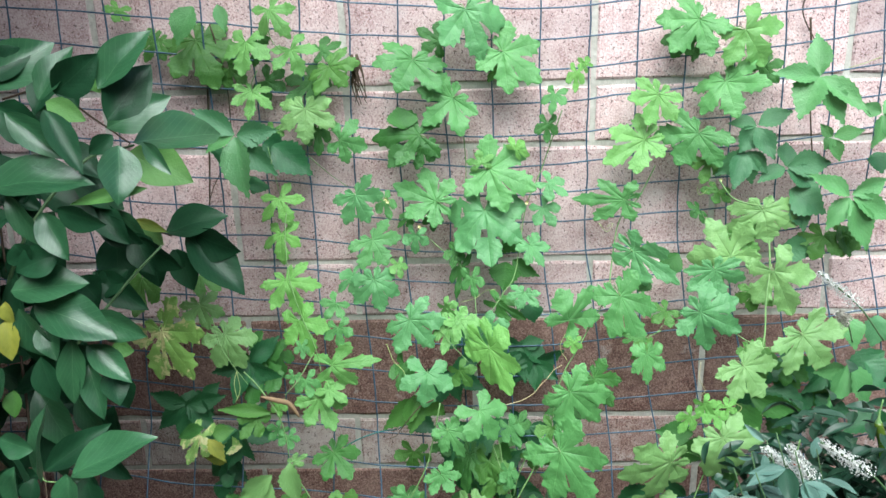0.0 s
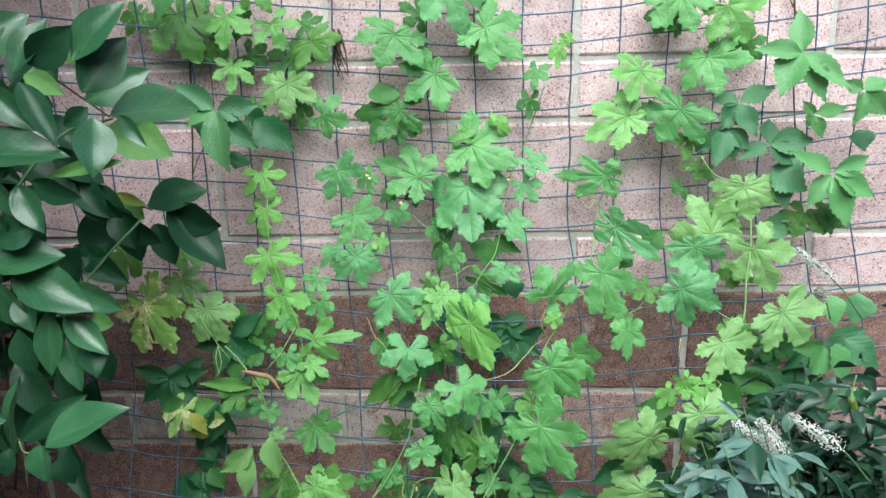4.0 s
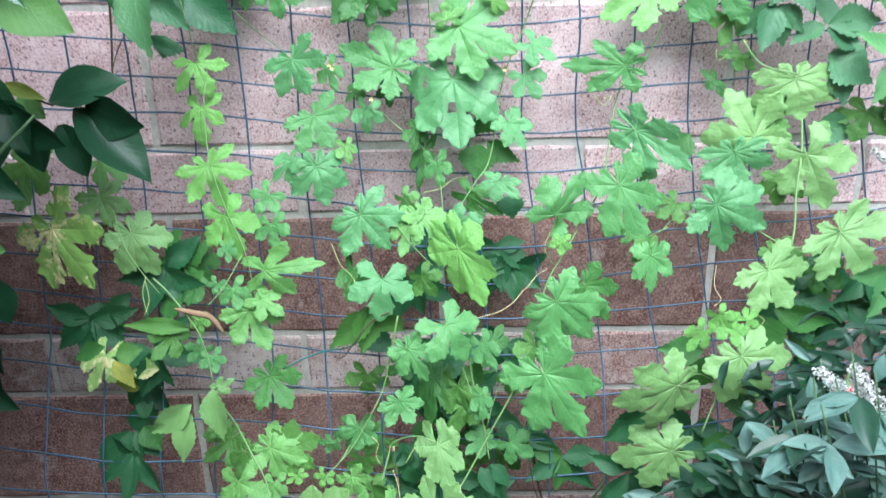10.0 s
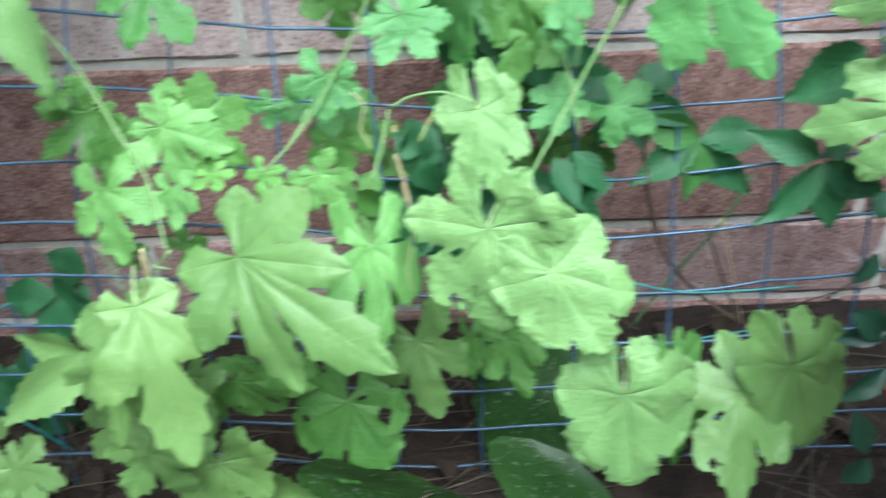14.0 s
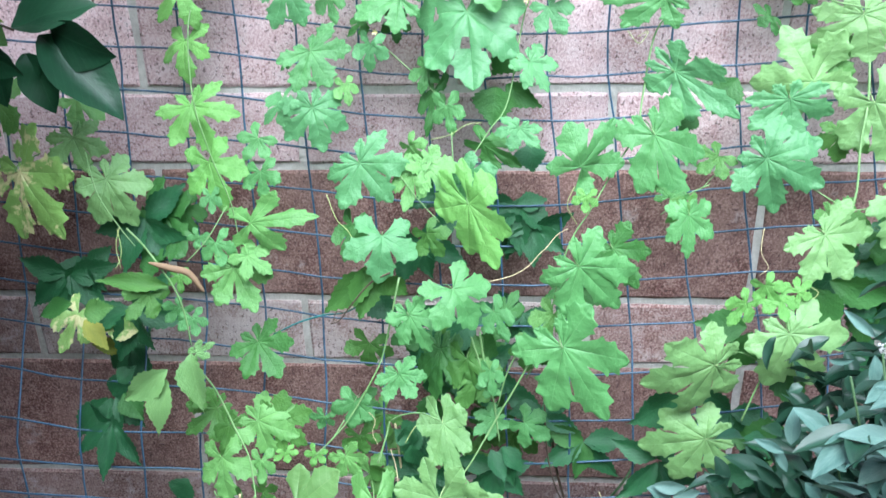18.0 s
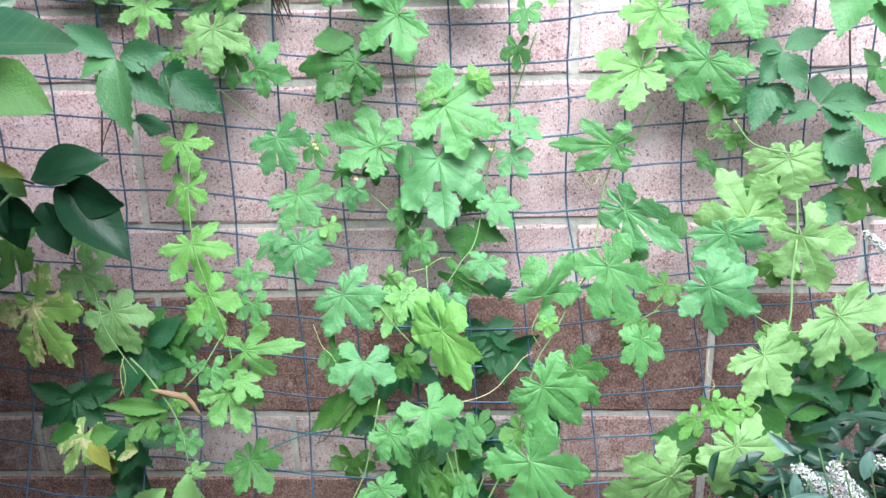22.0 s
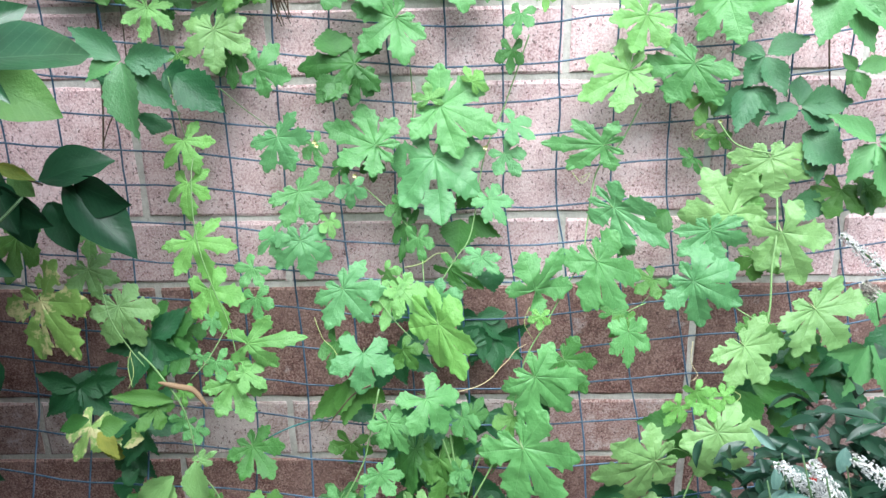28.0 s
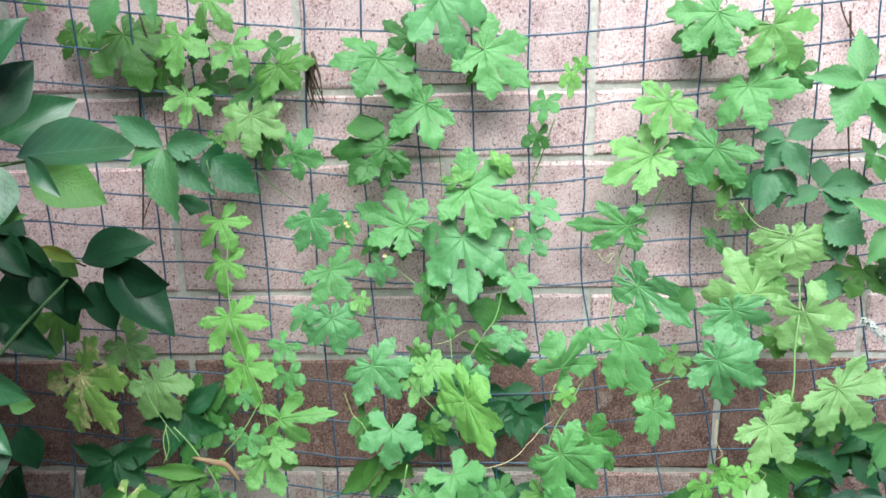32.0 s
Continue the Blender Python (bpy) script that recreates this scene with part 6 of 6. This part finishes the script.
stem(G, 0.003, "s", (-0.098, -0.245, 0.563), (-0.118, -0.254, 0.524), (-0.140, -0.267, 0.488), (-0.168, -0.293, 0.446), (-0.186, -0.307, 0.422))
stem(G, 0.0025, "s", (-0.174, -0.225, 0.566), (-0.162, -0.233, 0.529), (-0.149, -0.244, 0.494), (-0.144, -0.252, 0.480))
stem(G, 0.0025, "s", (-0.120, -0.228, 0.549), (-0.134, -0.236, 0.516), (-0.142, -0.248, 0.487))
stem(G, 0.002, "s", (-0.323, -0.273, 0.478), (-0.337, -0.284, 0.459), (-0.352, -0.292, 0.446))
stem(G, 0.002, "s", (-0.450, -0.299, 0.388), (-0.449, -0.297, 0.370), (-0.437, -0.296, 0.364))
stem(G, 0.0028, "s", (-0.437, -0.287, 0.374), (-0.456, -0.285, 0.350), (-0.465, -0.283, 0.325), (-0.480, -0.269, 0.265))
stem(G, 0.0025, "s", (-0.607, -0.280, 0.196), (-0.643, -0.277, 0.170), (-0.685, -0.274, 0.139), (-0.725, -0.270, 0.101))
stem(G, 0.003, "n", (-0.736, -0.256, 0.163), (-0.742, -0.253, 0.129), (-0.758, -0.248, 0.083), (-0.784, -0.242, 0.023))
stem(G, 0.0022, "n", (-0.085, -0.188, 0.454), (-0.080, -0.219, 0.392), (-0.064, -0.213, 0.326), (-0.028, -0.196, 0.252), (0.016, -0.181, 0.202), (0.050, -0.178, 0.180))
stem(G, 0.0022, "s", (-0.445, -0.226, 0.156), (-0.409, -0.225, 0.147), (-0.366, -0.224, 0.143))
stem(G, 0.002, "s", (-0.257, -0.294, 0.343), (-0.236, -0.295, 0.354), (-0.210, -0.293, 0.330))
stem(G, 0.0016, "t", (-0.238, -0.276, 0.474), (-0.242, -0.278, 0.469), (-0.250, -0.286, 0.457))
stem(S, 0.004, "n", (-0.867, -0.229, 1.142), (-0.799, -0.229, 1.153), (-0.732, -0.230, 1.106), (-0.690, -0.232, 1.074))
stem(S, 0.004, "n", (-0.925, -0.219, 0.966), (-0.800, -0.218, 0.980), (-0.733, -0.219, 0.961), (-0.648, -0.229, 0.931))
stem(S, 0.005, "n", (-0.856, -0.389, 0.549), (-0.825, -0.420, 0.628), (-0.846, -0.355, 0.775), (-0.870, -0.304, 0.861), (-0.890, -0.260, 0.951), (-0.879, -0.250, 1.118))
stem(S, 0.003, "n", (-0.761, -0.518, 0.638), (-0.769, -0.495, 0.694), (-0.788, -0.493, 0.699))
stem(S, 0.003, "s", (-0.773, -0.494, 0.697), (-0.765, -0.500, 0.683), (-0.734, -0.500, 0.683))
stem(G, 0.0016, "w", (-0.013, -0.213, 0.332), (0.006, -0.202, 0.273), (0.032, -0.179, 0.190))
stem(C, 0.0011, "t", (0.002, -0.097, 0.896), (0.015, -0.103, 0.883), (0.025, -0.097, 0.895), (0.013, -0.100, 0.890))
stem(C, 0.0011, "t", (-0.056, -0.167, 0.734), (-0.064, -0.176, 0.714), (-0.053, -0.185, 0.694))
stem(B, 0.0011, "t", (-0.275, -0.049, 0.959), (-0.269, -0.059, 0.932), (-0.248, -0.060, 0.930), (-0.257, -0.053, 0.945), (-0.266, -0.057, 0.937))
stem(B, 0.0011, "t", (-0.222, -0.150, 0.784), (-0.199, -0.147, 0.789), (-0.181, -0.141, 0.799), (-0.163, -0.139, 0.801))
stem(D, 0.0012, "t", (0.189, -0.070, 0.953), (0.166, -0.078, 0.934), (0.162, -0.072, 0.946), (0.175, -0.069, 0.964))
stem(D, 0.0012, "w", (0.153, -0.203, 0.699), (0.150, -0.214, 0.675), (0.158, -0.221, 0.659), (0.149, -0.224, 0.651))
stem(D, 0.0012, "t", (0.212, -0.221, 0.659), (0.203, -0.227, 0.642), (0.214, -0.229, 0.632), (0.203, -0.232, 0.620))
stem(A, 0.0012, "t", (-0.568, -0.247, 0.712), (-0.563, -0.258, 0.688), (-0.570, -0.266, 0.670))
stem(A, 0.0011, "t", (-0.340, -0.189, 0.731), (-0.329, -0.200, 0.706), (-0.316, -0.205, 0.694), (-0.306, -0.212, 0.679))
stem(E, 0.0012, "t", (0.425, -0.079, 1.147), (0.401, -0.079, 1.138), (0.376, -0.079, 1.131))
stem(B, 0.0022, "n", (-0.266, -0.225, 0.650), (-0.289, -0.228, 0.638), (-0.312, -0.234, 0.612), (-0.326, -0.238, 0.594), (-0.337, -0.239, 0.589))
stem(B, 0.0016, "n", (-0.326, -0.238, 0.594), (-0.321, -0.236, 0.601), (-0.329, -0.236, 0.604), (-0.334, -0.239, 0.592))
stem(G, 0.0012, "w", (-0.267, -0.290, 0.450), (-0.260, -0.301, 0.431), (-0.257, -0.317, 0.404), (-0.262, -0.317, 0.370), (-0.258, -0.314, 0.344))
stem(G, 0.001, "w", (-0.294, -0.268, 0.487), (-0.286, -0.273, 0.479), (-0.289, -0.280, 0.466), (-0.282, -0.287, 0.454))
stem(G, 0.0012, "w", (-0.445, -0.320, 0.395), (-0.450, -0.316, 0.364), (-0.460, -0.313, 0.331), (-0.465, -0.310, 0.300))
stem(G, 0.0026, "s", (-0.269, -0.258, 0.469), (-0.255, -0.255, 0.475), (-0.233, -0.254, 0.477), (-0.211, -0.258, 0.470))
stem(G, 0.003, "s", (-0.284, -0.285, 0.426), (-0.276, -0.271, 0.449), (-0.271, -0.259, 0.468))
stem(G, 0.002, "s", (-0.483, -0.299, 0.389), (-0.477, -0.295, 0.353), (-0.472, -0.292, 0.319))

stem(G, 0.0042, "w", (-0.719, -0.300, 0.208), (-0.706, -0.300, 0.183), (-0.717, -0.300, 0.139), (-0.741, -0.300, 0.089), (-0.745, -0.3, 0.03))
stem(G, 0.0036, "w", (-0.706, -0.298, 0.183), (-0.732, -0.290, 0.150), (-0.750, -0.290, 0.087), (-0.755, -0.29, 0.03))
stem(G, 0.004, "n", (-0.075, -0.150, 0.418), (-0.066, -0.170, 0.336), (-0.044, -0.170, 0.263), (0.002, -0.170, 0.209), (0.054, -0.170, 0.170))
stem(G, 0.003, "n", (-0.021, -0.200, 0.316), (0.005, -0.200, 0.248), (0.036, -0.200, 0.167), (0.045, -0.2, 0.05))
stem(G, 0.0045, "g", (0.06, -0.060, 0.275), (0.031, -0.080, 0.233), (-0.011, -0.080, 0.170), (-0.05, -0.09, 0.11))
stem(G, 0.0032, "w", (-0.273, -0.200, 0.422), (-0.267, -0.200, 0.333), (-0.265, -0.200, 0.278), (-0.251, -0.200, 0.265))
stem(G, 0.003, "w", (-0.452, -0.300, 0.386), (-0.453, -0.300, 0.351), (-0.463, -0.300, 0.316))

# trunk and boughs of the citrus shrub
tube("trunk", [(-0.87, -0.42, -0.02), (-0.86, -0.42, 0.3), (-0.88, -0.4, 0.7), (-0.86, -0.36, 1.1), (-0.84, -0.3, 1.4)], 0.011, BARK, S, "", 8, 0.5)
tube("bough", [(-0.87, -0.41, 0.6), (-0.78, -0.4, 0.78), (-0.7, -0.34, 0.88), (-0.64, -0.3, 0.94)], 0.0034, STEM["g"], S, "", 6, 0.5)
tube("bough", [(-0.88, -0.4, 0.75), (-0.82, -0.36, 0.95), (-0.74, -0.3, 1.06), (-0.67, -0.27, 1.08)], 0.0034, STEM["g"], S, "", 6, 0.5)
tube("bough", [(-0.87, -0.42, 0.25), (-0.83, -0.5, 0.45), (-0.78, -0.55, 0.6)], 0.0034, STEM["g"], S, "", 6, 0.5)

# shrub with white spikes, and the chilli plant under it
rnd = random.Random(5)


def sprig(plant, base, tip, leaves, size, colours, spread=0.5, clad=0.4):
    """A thin stem with leaves along it, larger ones lower down."""
    base, tip = Vector(base), Vector(tip)
    mid = (base + tip) / 2 + Vector((rnd.uniform(-0.03, 0.03), rnd.uniform(-0.03, 0.03), 0.02))
    pts = glide([base, mid, tip], 8)
    tube("stem", [base, mid, tip], 0.0015, STEM["g"], plant, "", 5, 0.5)
    for i in range(leaves):
        t = 1 - clad * ((i + rnd.random()) / leaves)
        p = pts[min(len(pts) - 1, int(t * (len(pts) - 1)))]
        c = rnd.choice(colours)
        length = size * rnd.uniform(0.7, 1.25)
        a = rnd.uniform(0, 2 * math.pi)
        out = Vector((math.cos(a), math.sin(a) * 0.8 - 0.25, rnd.uniform(-0.5, spread))).normalized()
        side = out.cross(Vector((0, 0, 1))).normalized()
        face = side.cross(out)
        face = Matrix.Rotation(rnd.gauss(0, 0.5), 3, out) @ face
        m = Matrix((out.cross(face) * -1, -out, face)).transposed().to_4x4()
        m.translation = p
        part("leaf", leaf_mesh("E", rnd.randrange(60), c), plant, m @ Matrix.Diagonal((length * rnd.uniform(0.3, 0.45), length, length * 0.6, 1)))


def grow(plant, x, y, z):
    """One sprig of a shrub, from its foot to the given tip."""
    foot = Vector(plant.location) + Vector((rnd.uniform(-0.07, 0.07), rnd.uniform(-0.05, 0.05), 0))
    if plant is H:
        sprig(H, foot, (x, y, z), 22, 0.039, "xxxz")
    else:
        sprig(K, foot, (x, y, z), 15, 0.042, "xxzx", 0.5, 0.26)


grow(H, 0.13, -0.71, 0.85)
grow(H, 0.16, -0.53, 0.72)
grow(H, 0.17, -0.70, 0.78)
grow(H, 0.27, -0.50, 0.65)
grow(H, 0.12, -0.67, 0.82)
grow(H, 0.14, -0.71, 0.79)
grow(H, 0.14, -0.59, 0.79)
grow(H, 0.11, -0.71, 0.87)
grow(H, 0.07, -0.71, 0.83)
grow(H, 0.09, -0.70, 0.84)
grow(H, 0.11, -0.58, 0.72)
grow(H, 0.19, -0.61, 0.79)
grow(H, 0.22, -0.59, 0.70)
grow(H, 0.23, -0.54, 0.65)
grow(H, 0.09, -0.72, 0.83)
grow(K, 0.03, -0.50, 0.55)
grow(K, 0.04, -0.50, 0.55)
grow(K, 0.03, -0.50, 0.52)
grow(K, 0.06, -0.46, 0.50)
grow(K, 0.10, -0.45, 0.46)
grow(K, 0.13, -0.42, 0.40)
grow(K, 0.13, -0.42, 0.29)
grow(K, 0.12, -0.34, 0.34)

def spike(plant, base, tip, fresh, seed):
    """A flower spike: a stalk set with many small florets."""
    r = random.Random(seed)
    base, tip = Vector(base), Vector(tip)
    verts, faces = [], []
    axis = (tip - base).normalized()
    side = axis.cross(Vector((0.3, 0.2, 1))).normalized()
    other = axis.cross(side)
    for i in range(480):
        t = r.random()
        a = r.uniform(0, 2 * math.pi)
        rad = 0.0115 * (1 - 0.55 * t) * r.uniform(0.25, 1.1)
        c = base + (tip - base) * t + (side * math.cos(a) + other * math.sin(a)) * rad
        n = (c - base - (tip - base) * t).normalized()
        u = n.cross(axis).normalized()
        w = n.cross(u)
        s = r.uniform(0.0008, 0.0016)
        k = len(verts)
        verts.append(c - n * s * 0.6)
        for j in range(5):
            b = 2 * math.pi * j / 5 + a
            verts.append(c + (u * math.cos(b) + w * math.sin(b)) * s + n * s * 0.3)
            faces.append((k, k + 1 + j, k + 1 + (j + 1) % 5))
    me = mesh_of("flower_spike", verts, faces, PETAL if fresh else SPENT, smooth=False)
    part("flower_spike", me, plant, Matrix(), "white flower spike" if fresh else "fading flower spike")
    tube("stem", [base - (tip - base) * 0.7 + Vector((0, 0, -0.02)), base, tip], 0.0013, STEM["g"], plant, "", 5)


def pod(plant, top, bottom, radius, mat, label):
    top, bottom = Vector(top), Vector(bottom)
    mid = (top + bottom) / 2 + Vector((radius * 0.6, 0, 0))
    pts = glide([top, mid, bottom], 8)
    n = len(pts) - 1
    v, f = tube_data(pts, [radius * (0.75 + 0.5 * (i / n) ** 0.5 if i / n < 0.25 else 1.0 * (1 - (i / n - 0.25) / 0.75) ** 0.6 + 0.03) for i in range(n + 1)], 10)
    ob = part("pod", mesh_of("pod", v, f, mat), plant, Matrix(), label)
    v, f = tube_data(glide([top + Vector((0.004, 0.004, 0.03)), top + Vector((0, 0, 0.012)), top - (top - bottom) * 0.05], 4), [0.0011] * 4 + [0.0013, 0.0016, 0.0022, radius * 0.7, radius * 0.75], 7)
    part("pod_stalk", mesh_of("pod_stalk", v, f, STEM["s"]), ob, Matrix())


def withered(plant, *points, full=0.003):
    """A rolled dead leaf along a line."""
    pts = glide(points, 5)
    n = len(pts) - 1
    v, f = tube_data(pts, [0.0012 + full * math.sin(math.pi * i / n) ** 0.7 for i in range(n + 1)], 7)
    v = [p + Vector((0, 0, 0.0015 * noise.noise(p * 160))) for p in v]
    part("withered_leaf", mesh_of("withered_leaf", v, f, LEAF["o"]), plant, Matrix(), "rolled tan dead leaf")


def tuft(plant, top, bottom):
    r = random.Random(4)
    verts, faces = [], []
    for i in range(9):
        a = Vector(top) + Vector((r.uniform(-1, 1), r.uniform(-1, 1), r.uniform(-1, 1))) * 0.01
        b = Vector(bottom) + Vector((r.uniform(-1, 1), r.uniform(-1, 1), r.uniform(0, 2))) * 0.012
        v, f = tube_data(glide([a, (a + b) / 2 + Vector((r.uniform(-0.01, 0.01), 0, 0)), b], 4), [0.0025, 0.003, 0.0025, 0.002, 0.0015, 0.001, 0.001, 0.0008, 0.0006], 5)
        faces += [tuple(k + len(verts) for k in q) for q in f]
        verts += v
    part("withered_leaf", mesh_of("withered_leaf", verts, faces, BARK), plant, Matrix(), "shrivelled brown dead leaf")


def cord(*points):
    tube("cord", points, 0.0011, CABLE, fence, "teal twisted cord", 6, 1.0)


def bloom(plant, at):
    r = random.Random(int(at[0] * 1000))
    verts, faces = [], []
    for k in range(5):
        a = 2 * math.pi * k / 5
        c = Vector(at) + Vector((math.cos(a) * 0.0018, -0.002, math.sin(a) * 0.0018))
        b = len(verts)
        verts += [Vector(at), c + Vector((-math.sin(a) * 0.0013, 0, math.cos(a) * 0.0013)), Vector(at) + (c - Vector(at)) * 2.2, c - Vector((-math.sin(a) * 0.0013, 0, math.cos(a) * 0.0013)), c + Vector((0, 0.002, 0))]
        faces += [(b, b + 1, b + 2, b + 3), (b, b + 4, b + 1), (b + 3, b + 4, b)]
    part("flower_bud", mesh_of("flower_bud", verts, faces, YELLOW), plant, Matrix(), "small pale yellow flower")


spike(H, (0.344, -0.300, 0.833), (0.284, -0.300, 0.884), True, 0)
spike(H, (0.183, -0.600, 0.742), (0.134, -0.600, 0.786), True, 1)
spike(H, (0.183, -0.620, 0.757), (0.155, -0.620, 0.801), True, 2)
spike(H, (0.249, -0.620, 0.764), (0.190, -0.620, 0.805), True, 3)
spike(H, (0.332, -0.300, 0.807), (0.317, -0.300, 0.823), False, 4)
pod(K, (0.063, -0.387, 0.313), (0.080, -0.387, 0.258), 0.006, CHILLI, "long red chilli pod")
pod(K, (0.084, -0.39, 0.296), (0.093, -0.39, 0.219), 0.0085, CHILLI, "long red chilli pod")
pod(K, (0.050, -0.389, 0.391), (0.073, -0.389, 0.335), 0.007, UNRIPE, "ripening green and orange chilli pod")
pod(K, (0.304, -0.500, 0.760), (0.313, -0.500, 0.700), 0.006, UNRIPE, "small green chilli pod")
pod(K, (0.208, -0.500, 0.704), (0.205, -0.500, 0.691), 0.006, CHILLI, "small red chilli pod")
pod(K, (0.136, -0.380, 0.370), (0.142, -0.380, 0.356), 0.009, CHILLI, "small red chilli pod")
withered(A, (-0.529, -0.270, 0.682), (-0.506, -0.267, 0.674), (-0.488, -0.262, 0.665), (-0.473, -0.263, 0.642))
withered(K, (0.029, -0.387, 0.452), (0.038, -0.39, 0.45), (0.045, -0.385, 0.42), full=0.005)
tuft(A, (-0.383, -0.039, 1.158), (-0.376, -0.041, 1.082))
cord((-0.420, -0.190, 0.545), (-0.388, -0.186, 0.560), (-0.356, -0.184, 0.570), (-0.331, -0.183, 0.573), (-0.308, -0.180, 0.585))
cord((-0.107, -0.207, 0.170), (-0.055, -0.209, 0.189), (-0.013, -0.210, 0.201), (0.027, -0.213, 0.211))
cord((-0.092, -0.237, 0.290), (-0.043, -0.232, 0.273), (0.003, -0.232, 0.272), (0.052, -0.232, 0.275))
cord((-0.666, -0.240, 0.233), (-0.640, -0.250, 0.265), (-0.616, -0.257, 0.291), (-0.585, -0.261, 0.309))
cord((-0.731, -0.286, 0.360), (-0.676, -0.280, 0.303), (-0.647, -0.250, 0.197), (-0.592, -0.242, 0.115))
bloom(B, (-0.286, -0.105, 0.899))
bloom(B, (-0.340, -0.085, 0.940))
bloom(B, (-0.113, -0.090, 0.931))
bloom(B, (-0.337, -0.087, 0.936))
bloom(B, (0.195, -0.079, 0.959))

# more small shrub leaves behind the near sprigs, in the colour darkened for shade
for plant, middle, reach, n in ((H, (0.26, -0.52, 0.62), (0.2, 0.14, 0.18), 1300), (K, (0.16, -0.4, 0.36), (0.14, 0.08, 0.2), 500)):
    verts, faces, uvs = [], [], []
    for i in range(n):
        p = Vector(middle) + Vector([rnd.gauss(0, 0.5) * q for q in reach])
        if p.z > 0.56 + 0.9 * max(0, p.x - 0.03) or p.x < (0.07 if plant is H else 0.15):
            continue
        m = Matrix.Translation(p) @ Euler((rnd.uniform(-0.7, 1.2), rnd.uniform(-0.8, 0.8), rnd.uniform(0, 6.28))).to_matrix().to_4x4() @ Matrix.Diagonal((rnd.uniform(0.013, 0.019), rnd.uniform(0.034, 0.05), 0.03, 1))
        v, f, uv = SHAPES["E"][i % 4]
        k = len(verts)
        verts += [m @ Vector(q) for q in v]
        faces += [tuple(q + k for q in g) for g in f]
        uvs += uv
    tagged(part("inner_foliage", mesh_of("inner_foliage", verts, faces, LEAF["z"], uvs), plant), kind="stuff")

# leaves deep inside the citrus shrub and on its far side, too many to tell apart; mostly out of view, added to shade
# the wall
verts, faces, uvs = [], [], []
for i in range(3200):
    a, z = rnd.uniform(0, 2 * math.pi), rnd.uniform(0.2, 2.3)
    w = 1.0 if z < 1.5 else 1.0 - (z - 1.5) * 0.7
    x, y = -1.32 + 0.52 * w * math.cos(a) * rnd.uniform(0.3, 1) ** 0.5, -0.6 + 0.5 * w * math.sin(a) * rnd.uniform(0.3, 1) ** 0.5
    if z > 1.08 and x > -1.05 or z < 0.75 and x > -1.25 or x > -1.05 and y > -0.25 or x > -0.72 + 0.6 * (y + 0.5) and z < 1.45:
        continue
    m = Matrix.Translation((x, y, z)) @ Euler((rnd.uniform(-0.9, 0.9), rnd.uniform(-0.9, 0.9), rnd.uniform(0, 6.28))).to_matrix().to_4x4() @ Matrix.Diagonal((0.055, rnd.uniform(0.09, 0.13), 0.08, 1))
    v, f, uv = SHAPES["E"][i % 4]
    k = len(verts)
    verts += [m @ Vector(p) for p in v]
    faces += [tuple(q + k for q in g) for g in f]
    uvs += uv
# overhead leaves above the view, added to block light on the wall's left
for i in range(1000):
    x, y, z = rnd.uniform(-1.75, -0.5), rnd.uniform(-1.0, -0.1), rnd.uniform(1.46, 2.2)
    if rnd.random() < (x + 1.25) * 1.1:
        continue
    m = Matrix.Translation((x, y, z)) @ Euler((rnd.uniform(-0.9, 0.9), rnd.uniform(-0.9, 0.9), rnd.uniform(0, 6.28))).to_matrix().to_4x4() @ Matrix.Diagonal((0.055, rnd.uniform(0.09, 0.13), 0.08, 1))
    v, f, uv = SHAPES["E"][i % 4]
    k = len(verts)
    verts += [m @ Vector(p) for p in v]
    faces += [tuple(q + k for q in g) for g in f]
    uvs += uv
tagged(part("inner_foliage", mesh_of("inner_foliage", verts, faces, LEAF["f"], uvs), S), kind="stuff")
for i in range(70):
    a, z = rnd.uniform(0, 2 * math.pi), rnd.uniform(0.6, 1.06)
    x, y = -0.9 + 0.12 * math.cos(a), -0.36 + 0.12 * math.sin(a)
    leaf(S, "E", x, y, z, rnd.uniform(0.07, 0.11), rnd.uniform(0.035, 0.05), rnd.uniform(-120, 120), rnd.choice("fffe"))

# straw, twigs and dead stalks on the soil
litter = thing("plant_litter", (0, -0.15, 0.05), "tangle of dry stalks, straw and twigs on the soil at the wall foot", "litter", kind="stuff")
verts, faces = [], []
for i in range(420):
    x, y = rnd.uniform(-1.0, 0.6), rnd.uniform(-0.55, -0.01)
    a, n = rnd.uniform(0, 6.28), rnd.uniform(0.05, 0.2)
    z = ground_z(x, y) + rnd.uniform(0.002, 0.05) * rnd.random()
    d = Vector((math.cos(a) * n, math.sin(a) * n * 0.6, rnd.uniform(-0.1, 0.35) * n))
    p = Vector((x, y, z))
    v, f = tube_data([p, p + d * 0.5 + Vector((0, 0, rnd.uniform(0, 0.015))), p + d], [0.001, 0.0009, 0.0005], 4)
    faces += [tuple(q + len(verts) for q in g) for g in f]
    verts += v
part("stalks", mesh_of("stalks", verts, faces, LITTER), litter)
verts, faces, uvs = [], [], []
for i in range(160):
    x, y = rnd.uniform(-1.0, 0.6), rnd.uniform(-0.6, -0.02)
    m = Matrix.Translation((x, y, ground_z(x, y) + rnd.uniform(0.004, 0.02))) @ Euler((rnd.uniform(-0.5, 0.5), rnd.uniform(-0.5, 0.5), rnd.uniform(0, 6.28))).to_matrix().to_4x4() @ Matrix.Diagonal((0.025, rnd.uniform(0.03, 0.06), 0.04, 1))
    v, f, uv = SHAPES["O"][i % 4]
    k = len(verts)
    verts += [m @ Vector(p) for p in v]
    faces += [tuple(q + k for q in g) for g in f]
    uvs += uv
part("dead_leaves", mesh_of("dead_leaves", verts, faces, LEAF["i"], uvs), litter)
